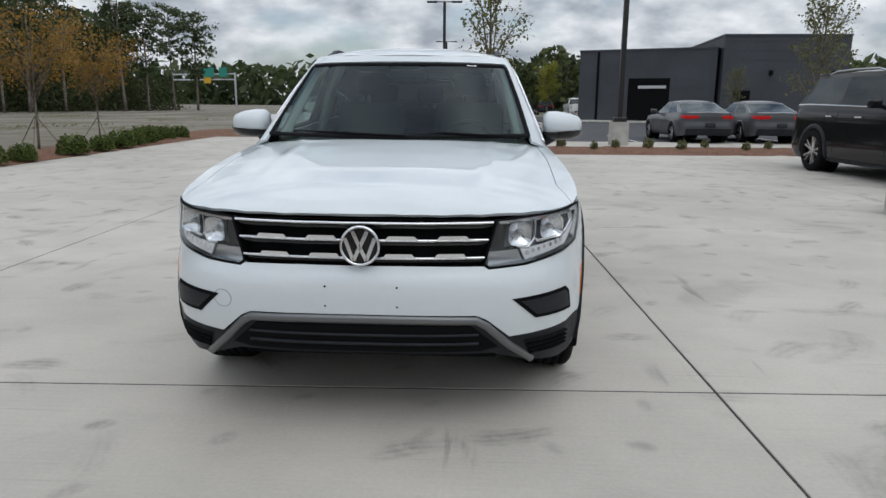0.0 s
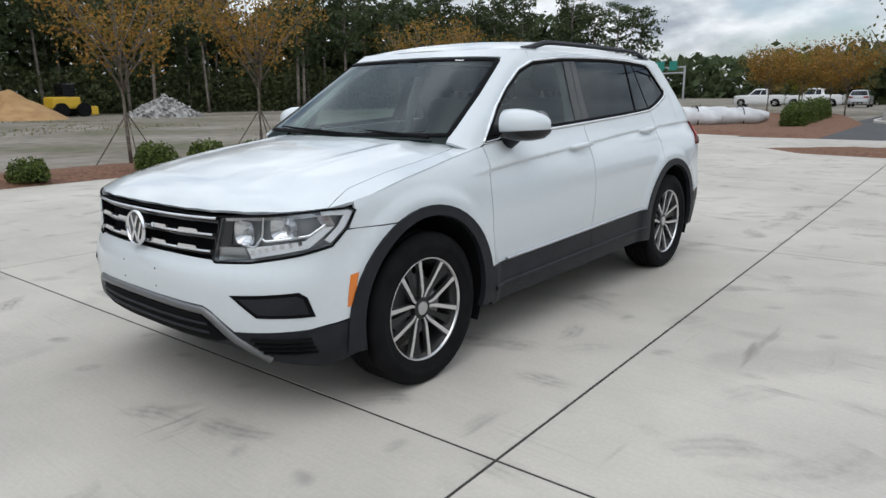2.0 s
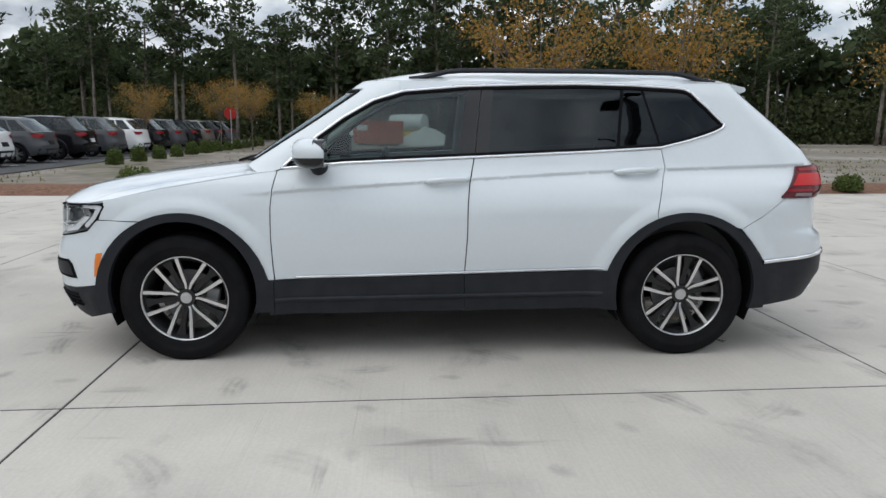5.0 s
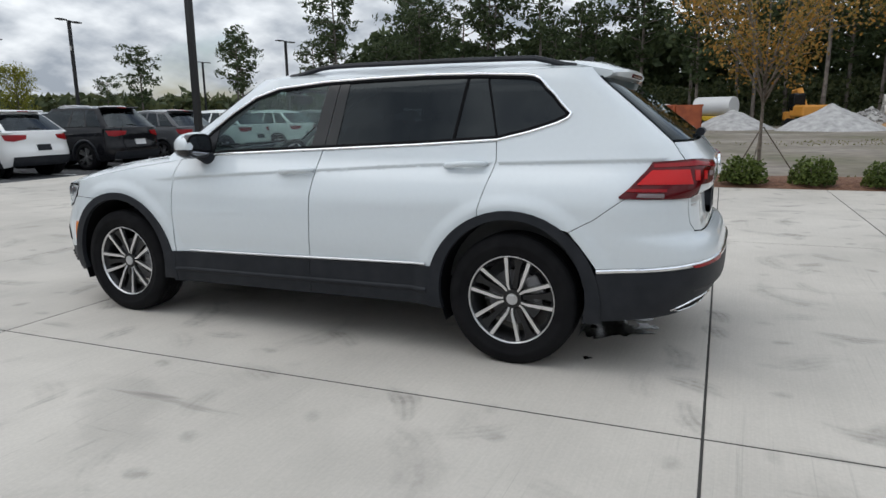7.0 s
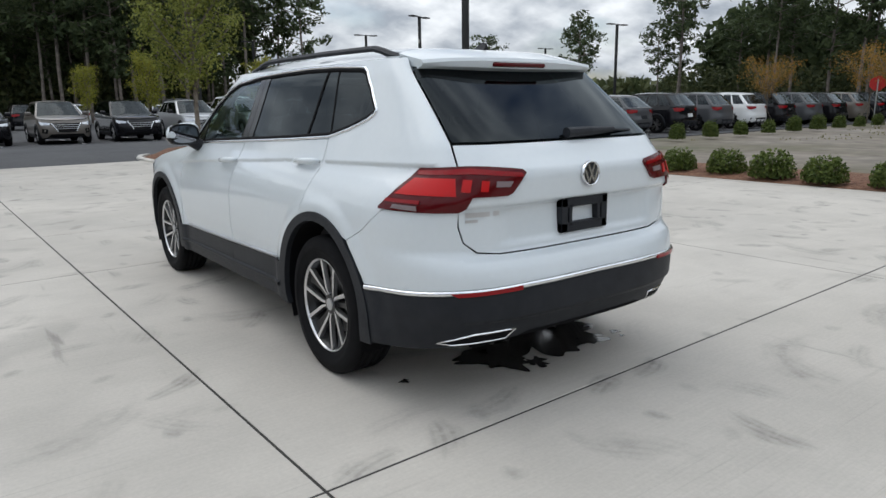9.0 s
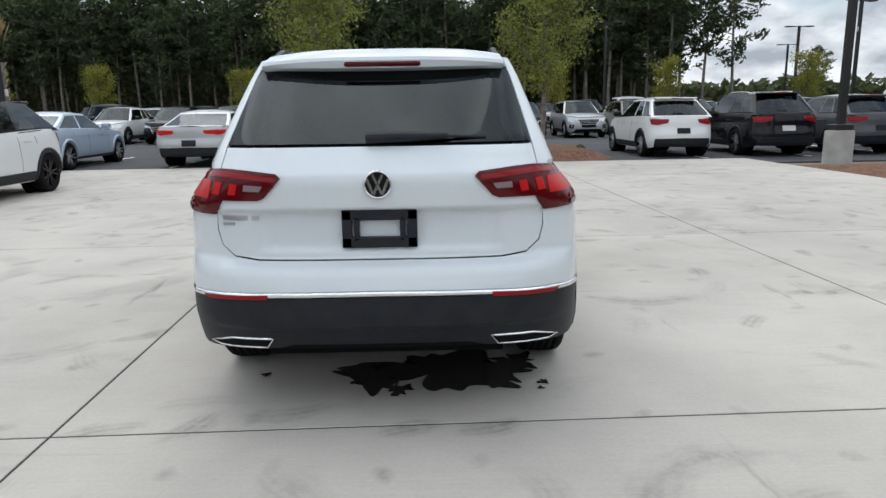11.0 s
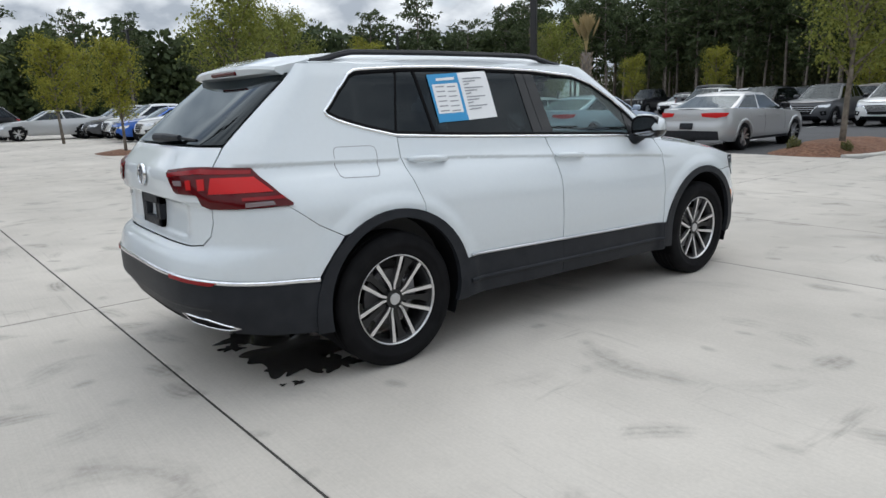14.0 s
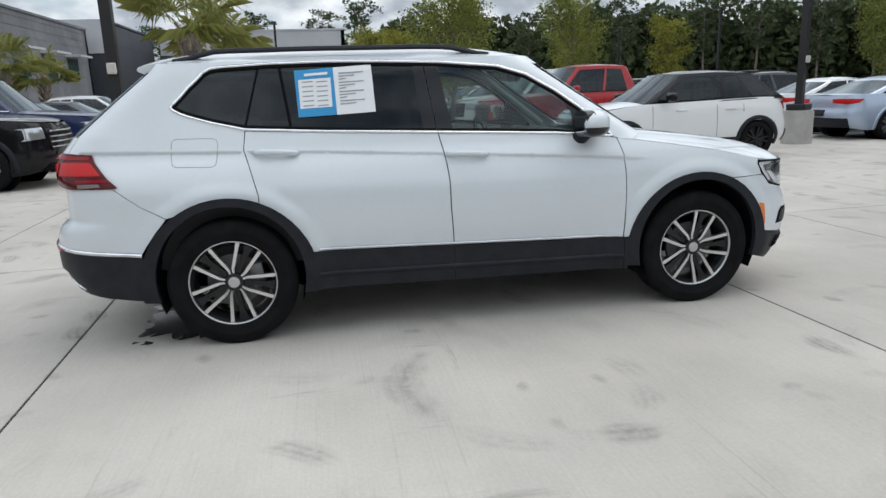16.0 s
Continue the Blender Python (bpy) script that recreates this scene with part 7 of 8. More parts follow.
# further rows
cols = ("white", "black", "taupe", "silver", "black", "grey", "white", "black", "red", "silver", "white", "grey")
rk = random.Random(5)
for k, c in enumerate(("white", "black", "grey", "white", "silver", "black", "taupe", "black", "silver", "taupe", "black", "taupe", "silver", "white", "black", "grey", "silver", "taupe", "white", "black")):
    park("suv", c, 14.5 - 2.7 * k, -27.6, NORTH)
for r, y in enumerate((-33.2, -43.5, -49.2)):
    for k in range(22):
        x = -31 + 2.85 * k
        if rk.random() < 0.2:
            continue
        kind = rk.choice(("suv", "suv", "pickup", "crossover", "sedan"))
        c = rk.choice(("white", "white", "black", "grey", "silver", "red")) if kind == "pickup" else rk.choice(("white", "black", "grey", "silver", "taupe"))
        c = {"crossover": {"black": "white", "taupe": "taupe"}.get(c, c), "pickup": c}.get(kind, c)
        park(kind, c, x, y, NORTH if r % 2 else SOUTH)
# north of the drive
park("sedan", "grey", 7.95, 20.7, NORTH)
park("sedan", "grey", 10.3, 20.8, NORTH)
park("sedan", "black", 1.2, 49.5, EAST)
park("suv", "black", -0.8, 52.5, EAST)
for k, c in enumerate(("grey", "black", "white", "white")):
    park("pickup" if k == 2 else "suv", c, 4.5 + 3.4 * k, 76 - k, NORTH)
for k, c in enumerate(("white", "white", "silver", "black", "white")):
    park("pickup" if k < 2 else "suv", c, -19 + 6.2 * k * (0.9 if k < 2 else 0.8), 78 - k, WEST if k < 2 else NORTH)


# ---------------------------------------------------------------- plants
BARK = varied(material("bark", (0.15, 0.12, 0.09), 0.95), [(0.3, (0.09, 0.075, 0.06)), (0.7, (0.22, 0.19, 0.155))], 9.0, bump=0.5, bump_scale=40.0)
PINEBARK = varied(material("pine_bark", (0.11, 0.085, 0.07), 0.95), [(0.3, (0.09, 0.075, 0.065)), (0.7, (0.25, 0.215, 0.185))], 3.0, bump=0.5, bump_scale=20.0)


def leafy(name, a, b, back=0.35):
    """Leaves that vary from one to the next, and let some light through."""
    m = material(name, a, 0.6, spec=0.2)
    nt = m.node_tree
    bs = nt.nodes["Principled BSDF"]
    geo = nt.nodes.new("ShaderNodeNewGeometry")
    mx = nt.nodes.new("ShaderNodeMix")
    mx.data_type = "RGBA"
    mx.inputs[6].default_value, mx.inputs[7].default_value = (*a, 1), (*b, 1)
    nt.links.new(geo.outputs["Random Per Island"], mx.inputs[0])
    nt.links.new(mx.outputs[2], bs.inputs["Base Color"])
    tl = nt.nodes.new("ShaderNodeBsdfTranslucent")
    nt.links.new(mx.outputs[2], tl.inputs[0])
    ms = nt.nodes.new("ShaderNodeMixShader")
    ms.inputs[0].default_value = back
    nt.links.new(bs.outputs[0], ms.inputs[1])
    nt.links.new(tl.outputs[0], ms.inputs[2])
    nt.links.new(ms.outputs[0], nt.nodes["Material Output"].inputs[0])
    return m


L_ORANGE = leafy("autumn_leaves", (0.18, 0.145, 0.040), (0.40, 0.205, 0.045))
L_GREEN = leafy("green_leaves", (0.145, 0.172, 0.040), (0.28, 0.30, 0.075))
L_YELLOW = leafy("yellow_green_leaves", (0.17, 0.19, 0.032), (0.32, 0.30, 0.05))
L_OLIVE = leafy("olive_leaves", (0.10, 0.115, 0.045), (0.20, 0.195, 0.085))
L_PINE = leafy("pine_needles", (0.042, 0.062, 0.030), (0.102, 0.132, 0.058), 0.3)
L_UNDER = leafy("undergrowth_leaves", (0.042, 0.060, 0.028), (0.115, 0.128, 0.054), 0.3)
L_BUSH = leafy("shrub_leaves", (0.045, 0.070, 0.018), (0.14, 0.18, 0.045), 0.3)
L_GRASS = leafy("dry_grass_blades", (0.12, 0.13, 0.05), (0.28, 0.25, 0.13), 0.3)
L_PALM = leafy("palm_leaves", (0.12, 0.15, 0.035), (0.30, 0.30, 0.095), 0.3)
L_DRY = leafy("dry_palm_leaves", (0.30, 0.22, 0.10), (0.46, 0.36, 0.19), 0.2)


def leaves_mesh(name, spots, size, rnd, mat, flat=0.5, long=1.6):
    V, F = [], []
    for p in spots:
        s = size * rnd.uniform(0.6, 1.3)
        n = Vector((rnd.gauss(0, 1), rnd.gauss(0, 1), rnd.gauss(0, 1) + flat)).normalized()
        t = n.orthogonal().normalized()
        t = (Matrix.Rotation(rnd.uniform(0, 6.28), 3, n) @ t)
        b = n.cross(t)
        k = len(V)
        V += [p - t * s * long * 0.5, p + b * s * 0.5 + n * s * 0.1, p + t * s * long * 0.5, p - b * s * 0.5 + n * s * 0.1]
        F.append((k, k + 1, k + 2, k + 3))
    return mesh_of(name, V, F, mat)


def branching(rnd, height, spread, stem_h, limbs, up=0.7, vase=False):
    """Trunk and limbs as tubes, and the places where the leaves grow."""
    bm = bmesh.new()
    tips = []
    r0 = (height * 0.012 + 0.012) * (0.62 if vase else 1.0)
    lean = Vector((rnd.uniform(-0.02, 0.02), rnd.uniform(-0.02, 0.02), 1)) * height
    tube(bm, [lean * t + Vector((0.02 * math.sin(5 * t), 0.02 * math.cos(4 * t), 0)) for t in np.linspace(0, 0.92, 9)], [r0 * (1 - 0.85 * t) + 0.003 for t in np.linspace(0, 1, 9)], 7)
    for i in range(limbs):
        t = stem_h + (0.9 - stem_h) * (i + 0.5) / limbs
        a = i * 2.4 + rnd.uniform(-0.4, 0.4)
        shape = math.sin(math.pi * min(1, (t - stem_h) / (1 - stem_h) * 0.75 + 0.25)) ** 0.7
        ln = spread * shape * rnd.uniform(0.75, 1.15)
        if vase:
            t = stem_h + 0.22 * (i + 0.5) / limbs
            ln = spread * rnd.uniform(0.55, 1.15)
            up = (0.93 - t) * height / ln * rnd.uniform(0.55, 1.0)
        p0 = lean * t
        d = Vector((math.cos(a), math.sin(a), up * (1.0 if vase else rnd.uniform(0.8, 1.4))))
        pts = [p0 + d * ln * s + Vector((0, 0, 0.12 * ln * s * s)) for s in np.linspace(0, 1, 5)]
        tube(bm, pts, [r0 * 0.42 * (1 - 0.8 * s) + 0.003 for s in np.linspace(0, 1, 5)], 5)
        tips += [(p, 0.08 + 0.92 * (k / 3) ** 1.5 if vase else 0.5 + 0.5 * k / 4) for k, p in enumerate(pts[1:])]
        for j in range(3):
            q0 = pts[1 + j]
            d2 = Vector((math.cos(a + rnd.uniform(-1.2, 1.2)), math.sin(a + rnd.uniform(-1.2, 1.2)), rnd.uniform(0.1, 0.9)))
            q1 = q0 + d2 * ln * 0.45
            tube(bm, [q0, (q0 + q1) / 2 + Vector((0, 0, 0.02)), q1], [r0 * 0.16 + 0.002, r0 * 0.1 + 0.002, 0.002], 4)
            tips += [((q0 + q1) / 2, 0.8), (q1, 1.0)]
    tips.append((lean * 0.93, 1.0))
    return bm, tips


def tree_proto(name, label, mat, seed, height, spread, stem_h, limbs, n, size, puff, up=0.7, stakes=False, vase=False):
    rnd = random.Random(seed)
    t = thing(name, label, "tree")
    bm, tips = branching(rnd, height, spread, stem_h, limbs, up, vase)
    part("trunk", bm, BARK, t, smooth=60)
    spots = []
    while len(spots) < n:
        p, k = rnd.choice(tips)
        if rnd.random() > k:
            continue
        spots.append(p + Vector((rnd.gauss(0, puff), rnd.gauss(0, puff), rnd.gauss(0, puff * 0.7))))
    child("crown", leaves_mesh("crown", spots, size, rnd, mat), t)
    if stakes:
        for k in range(3):
            a = 0.5 + k * 2.09
            bm = bmesh.new()
            tube(bm, [(0.02 * math.cos(a), 0.02 * math.sin(a), 1.05), (0.75 * math.cos(a), 0.75 * math.sin(a), -0.02)], 0.014, 5)
            part("stake", bm, BARK, t, "thin support stake")
    return t


def plant(proto, spots, seed=1, lo=0.9, hi=1.1, zs=0.0):
    rnd = random.Random(seed)
    for i, s in enumerate(spots):
        x, y = s[0], s[1]
        k = rnd.uniform(lo, hi) * (s[2] if len(s) > 2 else 1)
        m = Matrix.Translation((x, y, zs)) @ Matrix.Rotation(rnd.uniform(0, 6.28), 4, "Z") @ Matrix.Scale(k, 4)
        p = proto[i % len(proto)]
        if not p.get("used"):
            p["used"] = 1
            p.matrix_basis = m
        else:
            ob = copy_thing(p, pose(0, 0, 0))
            ob.matrix_basis = m
    for p in proto:
        if "used" in p:
            del p["used"]


autumn = [tree_proto("young_tree", "young staked tree with thin orange and green leaves", L_ORANGE, 20 + k, 4.3, 1.45, 0.32, 17, 3700, 0.052, 0.18, 0.95, True, True) for k in range(2)]
plant(autumn, [(-10.4, 2.73), (-10.4, 5.78), (-10.55, 11.8, 0.82), (-10.7, 14.85, 0.82), (-36.7, -11.2), (-33, -8.5, 0.8), (-30, -13, 0.75), (-39, -6, 0.8)], 3)
north_tree = [tree_proto("young_tree", "slender young tree with sparse olive leaves", L_OLIVE, 31, 5.6, 0.95, 0.22, 15, 1900, 0.075, 0.16, 1.5)]
plant(north_tree, [(0.74, 16.3), (9.8, 15.1, 0.74), (16.6, 40.0, 0.68)], 4)
lot_green = [tree_proto("young_tree", "young parking-lot tree with dense green leaves", L_GREEN, 41 + k, 4.9, 0.98, 0.28, 18, 9500, 0.052, 0.17, 1.0) for k in range(2)]
plant(lot_green, [(2.75, -13.3), (9.3, -1.95, 0.72), (-3.35, -14.2), (16, -18.5), (24.5, -10.5)], 5)
lot_yellow = [tree_proto("young_tree", "young tree with bright yellow-green leaves", L_YELLOW, 51 + k, 4.3, 0.85, 0.26, 16, 5200, 0.062, 0.16, 1.0) for k in range(2)]
plant(lot_yellow, [(5.7, -38.3), (-8, -38.5), (11.5, -38.5), (-15, -38.5), (20.5, -38.5), (27, -38.5), (-24, -38.5), (30, -12.5), (19.3, -2.2, 0.84), (29, -2.1, 0.95), (37, -4.5), (28, -17), (-6, -46.3), (12, -46.3), (-9, 50), (6, 52)], 6)
far_autumn = [tree_proto("young_tree", "small tree with rusty orange leaves", L_ORANGE, 61, 4.6, 1.8, 0.25, 14, 4200, 0.085, 0.30, 0.8, False, True)]
plant(far_autumn, [(-9.4, 43.6), (-8.4, 48), (-4.9, 43), (-7.4, 52)], 7)


# pines and woods
def pine_proto(seed, h, low):
    rnd = random.Random(seed)
    t = thing("pine_tree", "tall pine with a bare trunk and dark ragged crown", "tree", None, "pine woods")
    bm = bmesh.new()
    tube(bm, [(0.15 * math.sin(z * 0.3 + seed), 0.1 * math.cos(z * 0.27), z) for z in np.linspace(0, h * 0.97, 9)], [0.135 * (1 - 0.75 * k) + 0.02 for k in np.linspace(0, 1, 9)], 6)
    spots = []
    for i in range(26):
        f = low + (1 - low) * (i / 25) ** 0.9
        z = h * f
        a = i * 2.4 + rnd.uniform(-0.5, 0.5)
        ln = (0.6 + 2.3 * math.sin(math.pi * (0.15 + 0.80 * (1 - (f - low) / (1 - low)))) ** 1.1) * rnd.uniform(0.45, 1.1)
        d = Vector((math.cos(a), math.sin(a), rnd.uniform(0.0, 0.5)))
        p = Vector((0, 0, z))
        tube(bm, [p, p + d * ln * 0.55, p + d * ln], [0.045, 0.03, 0.012], 4)
        for j in range(5):
            c = p + d * ln * rnd.uniform(0.45, 1.05) + Vector((rnd.gauss(0, 0.28), rnd.gauss(0, 0.28), rnd.gauss(0.05, 0.18)))
            for _ in range(11):
                spots.append(c + Vector((rnd.gauss(0, 0.26), rnd.gauss(0, 0.26), rnd.gauss(0, 0.17))))
    part("trunk", bm, PINEBARK, t, smooth=60)
    child("crown", leaves_mesh("crown", spots, 0.21, rnd, L_PINE, 0.3, 2.4), t)
    return t


pines = [pine_proto(70 + k, h, low) for k, (h, low) in enumerate(((12.5, 0.45), (11.5, 0.38), (13.5, 0.52), (10.5, 0.35), (12.0, 0.42)))]
rp = random.Random(9)
spots = []
EDGE = [(-60, -44), (-60, -30), (-60, 0), (-56, 28), (-50, 52), (-44, 78), (-40, 95)]
for (xa, ya), (xb, yb) in zip(EDGE, EDGE[1:]):
    ln = math.hypot(xb - xa, yb - ya)
    for k in range(int(ln / 2.3)):
        t = (k + rp.random()) / (ln / 2.3)
        o = rp.choice((0, 0, 2.5, 5, 8))
        spots.append((xa + (xb - xa) * t - o + rp.uniform(-0.8, 0.8), ya + (yb - ya) * t + rp.uniform(-0.8, 0.8), rp.uniform(0.88, 1.15) * (1.25 if -8 < ya + (yb - ya) * t < 14 else 0.70 if ya + (yb - ya) * t < -42 else 0.98 if ya + (yb - ya) * t < -8 else 1.05)))
for k in range(118):
    x = -29 + 1.0 * k + rp.uniform(-0.5, 0.5)
    far = max(0, x - 10) * 0.42
    o = rp.choice((0, 0, 2.5, 5, 8))
    spots.append((x, -70 - far * 0.4 - o, rp.uniform(1.0, 1.4)))
for k in range(16):
    spots.append((60 + 4 * k, -62 + 6 * k + rp.uniform(-2, 2), rp.uniform(0.9, 1.2)))
spots += [(-44, -50, 0.72), (-54, -47, 0.82), (-57, -49, 0.75), (-36, -60, 0.45), (-40, -66, 0.5), (-47, -58, 0.5)]
spots += [(-31 + 2.1 * k, -66 - 1.5 * (k % 3), 1.15 + 0.07 * (k % 4)) for k in range(12)]
plant(pines, spots, 10, 0.97, 1.03, -0.06)


def thicket(name, line, depth, h, per_m, size, mat, label, seed):
    """One mass of undergrowth along a line."""
    rnd = random.Random(seed)
    pts = []
    for (xa, ya), (xb, yb) in zip(line, line[1:]):
        d = Vector((xb - xa, yb - ya, 0))
        nrm = Vector((-d.y, d.x, 0)).normalized()
        for _ in range(int(d.length * per_m)):
            t = rnd.random()
            p = Vector((xa, ya, 0)) + d * t + nrm * rnd.uniform(0, depth)
            hh = h * (0.45 + 0.75 * (0.5 + 0.5 * noise.noise((p.x * 0.13, p.y * 0.13, seed)))) 
            pts.append(p + Vector((0, 0, hh * rnd.random() ** 1.2)))
    return tagged(new(name, leaves_mesh(name, pts, size, rnd, mat, 0.2, 1.8)), label, "woods", kind="stuff")


thicket("undergrowth", [(x - 2, y) for x, y in EDGE], 9, 5.2, 330, 0.26, L_UNDER, "dense dark undergrowth between the pines", 12)
thicket("far_woods", [(x - 10, y) for x, y in EDGE if y < 1], 6, 11.5, 260, 0.75, L_PINE, "dark mass of woods behind the pines", 20)
thicket("far_woods", [(x - 10, y) for x, y in EDGE if y > -1], 6, 13.5, 210, 0.75, L_PINE, "dark mass of woods behind the pines", 13)
thicket("far_woods", [(135, -8), (120, -40), (104, -70), (88, -96)], 9, 16.5, 260, 0.95, L_PINE, "dark tree line beyond the parking lot", 22)
SEDGE = [(80, -96), (40, -78), (10, -73), (-27, -72)]
thicket("far_woods", [(-60, -260), (-150, -220), (-240, -150)], 25, 11, 30, 2.4, L_UNDER, "distant low tree line", 19)
thicket("undergrowth", [(x, y) for x, y in SEDGE], 9, 7.0, 420, 0.30, L_UNDER, "dense dark undergrowth between the pines", 14)
thicket("far_woods", [(x, y - 10) for x, y in SEDGE], 9, 17.0, 430, 0.80, L_PINE, "dark mass of woods behind the pines", 15)
thicket("far_woods", [(420, -60), (300, -160), (150, -140)], 25, 24, 12, 2.6, L_PINE, "distant dark tree line", 16)
thicket("far_woods", [(-420, 330), (-150, 300), (-40, 260), (120, 220), (330, 160)][::-1], 25, 17, 16, 2.8, L_PINE, "distant dark tree line", 17)
thicket("far_woods", [(60, 96), (20, 98), (-22, 92)][::-1], 8, 9, 90, 0.8, L_UNDER, "dark trees behind the building", 18)


def shrub_proto(seed, w, h, n, mat, size, name="shrub", label="low rounded evergreen shrub in the mulch bed"):
    rnd = random.Random(seed)
    t = thing(name, label, "shrub", None, "shrubs along the bed")
    bm = bmesh.new()
    for k in range(7):
        a = k * 0.9
        tube(bm, [(0, 0, -0.02), (w * 0.2 * math.cos(a), w * 0.2 * math.sin(a), h * 0.4), (w * 0.36 * math.cos(a), w * 0.36 * math.sin(a), h * 0.75)], [0.012, 0.008, 0.004], 4)
    part("stem_cluster", bm, BARK, t)
    pts = []
    lob = [(rnd.uniform(0, 6.28), rnd.uniform(0.7, 1.1)) for _ in range(9)]
    for _ in range(n):
        a, q = rnd.uniform(0, 6.28), rnd.random() ** 0.35
        e = math.asin(rnd.uniform(0, 1))
        r = 0.5 * w * q * (0.86 + 0.12 * sum(c * math.cos(3 * a + p) for p, c in lob[:3]) / 2)
        pts.append(Vector((r * math.cos(a) * math.cos(e) ** 0.6, r * math.sin(a) * math.cos(e) ** 0.6, 0.05 + h * q * math.sin(e) * rnd.uniform(0.85, 1.12))))
    child("foliage", leaves_mesh("foliage", pts, size, rnd, mat, 0.6), t)
    return t


shrubs = [shrub_proto(80 + k, 0.92, 0.47, 1700, L_BUSH, 0.045) for k in range(3)]
plant(shrubs, [(-9.1, -5.5, 1.1), (-9.0, -4.4), (-8.95, -3.3, 0.95), (-9.05, -2.4, 1.1), (-8.85, -1.45, 1.05), (-8.75, -0.55, 1.1), (-8.85, 0.35), (-8.95, 2.45, 1.1), (-9.05, 3.55), (-9.0, 4.6, 0.95), (-9.2, 5.7, 1.1), (-9.3, 6.9), (-9.1, 8.0, 1.1), (-9.0, 8.95, 0.95), (-9.05, 10.8, 1.1), (-9.1, 12.1, 0.9), (-9.2, 13.2, 1.1), (-9.4, 14.3), (-9.6, 15.3, 1.05), (-9.86, 16.3), (-9.9, 17.3, 1.1), (-9.8, 18.3)], 11, 0.76, 0.97, 0.02)
plant([shrub_proto(90, 0.40, 0.28, 320, L_OLIVE, 0.045, label="small sparse olive-green plant in mulch")], [(x, 14.7 + 0.5 * math.sin(x * 3)) for x in (2.0, 2.8, 3.6, 4.3, 5.2, 6.0, 6.9, 7.7, 8.6, 9.4)] + [(2.4, -12.6), (3.4, -12.4), (-2.7, -13.9), (-4.3, -13.7), (9.9, -2.1)], 12, 0.65, 1.0, 0.05)
plant([shrub_proto(91, 1.15, 0.95, 1800, L_BUSH, 0.07, label="dense green hedge shrub")], [(-3.7 - 0.11 * k, 25 + 1.0 * k) for k in range(14)] + [(-18.0 - 2.0 * k, -9.6, 0.6) for k in range(12)], 13, 0.8, 1.1, 0.02)

# sparse grass on the dirt
rg_ = random.Random(21)
V, F = [], []
for _ in range(26000):
    x, y = rg_.uniform(-45, -11.2), rg_.uniform(-22, 60)
    if noise.noise((x * 0.12, y * 0.12, 3.0)) + 0.5 * noise.noise((x * 0.5, y * 0.5, 1.0)) < 0.22:
        continue
    a, h = rg_.uniform(0, 6.28), rg_.uniform(0.03, 0.10)
    dx, dy = 0.03 * math.cos(a), 0.03 * math.sin(a)
    k = len(V)
    V += [(x - dx, y - dy, -0.05), (x + dx, y + dy, -0.05), (x + rg_.uniform(-0.04, 0.04), y + rg_.uniform(-0.04, 0.04), -0.05 + h)]
    F.append((k, k + 1, k + 2))
tagged(new("grass", mesh_of("grass", V, F, L_GRASS)), "thin dry grass growing on bare dirt", "grass", kind="stuff")


# palms
def palm(x, y, h, seed, dry=False):
    rnd = random.Random(seed)
    t = thing("palm_tree", "cabbage palm tied up with dry fronds" if dry else "cabbage palm with fan-shaped green fronds", "palm tree", pose(x, y, 0))
    bm = bmesh.new()
    tube(bm, [(0.03 * math.sin(z), 0.03 * math.cos(z * 1.3), z) for z in np.linspace(0, h, 8)], [0.19, 0.17, 0.165, 0.16, 0.16, 0.17, 0.18, 0.16], 14)
    part("trunk", bm, PINEBARK, t, smooth=50)
    boot = varied(material("palm_boot", (0.25, 0.2, 0.15), 0.95), [(0.3, (0.16, 0.125, 0.09)), (0.7, (0.36, 0.30, 0.23))], 8.0)
    bm = bmesh.new()
    for i in range(70):
        z, a = 0.25 + (h - 0.3) * i / 70, i * 2.399
        d = Vector((math.cos(a), math.sin(a), 0))
        tube(bm, [d * 0.14 + Vector((0, 0, z)), d * 0.25 + Vector((0, 0, z + 0.17))], [0.05, 0.022], 4)
    part("leaf_sheath", bm, boot, t)
    for i in range(16 if dry else 26):
        a, e = i * 2.399, rnd.uniform(1.15, 1.5) if dry else rnd.uniform(-0.25, 1.35)
        d = Vector((math.cos(a) * math.cos(e), math.sin(a) * math.cos(e), math.sin(e)))
        ln = rnd.uniform(0.55, 0.85)
        base = Vector((0, 0, h - 0.08))
        hubp = base + d * ln
        V, F = [], []
        side = d.cross(Vector((0, 0, 1))).normalized()
        upv = side.cross(d).normalized()
        for j in range(17):
            b = radians(-105 + 210 * j / 16) * (0.25 if dry else 1)
            q = (d * math.cos(b) + side * math.sin(b)).normalized()
            l2 = rnd.uniform(0.62, 0.85) * (1 - 0.25 * abs(j - 8) / 8)
            w = upv.cross(q).normalized() * 0.020
            m1 = hubp + q * l2 * 0.55 + upv * 0.03
            tp = hubp + q * l2 - Vector((0, 0, 0.0 if dry else 0.16 + 0.1 * rnd.random()))
            k = len(V)
            V += [hubp - w * 0.3, hubp + w * 0.3, m1 + w, tp, m1 - w]
            F.append((k, k + 1, k + 2, k + 3, k + 4))
        w = side * 0.012
        k = len(V)
        V += [base - w, base + w, hubp + w * 0.6, hubp - w * 0.6]
        F.append((k, k + 1, k + 2, k + 3))
        child("frond", mesh_of("frond", V, F, L_DRY if dry else L_PALM), t)
    return t


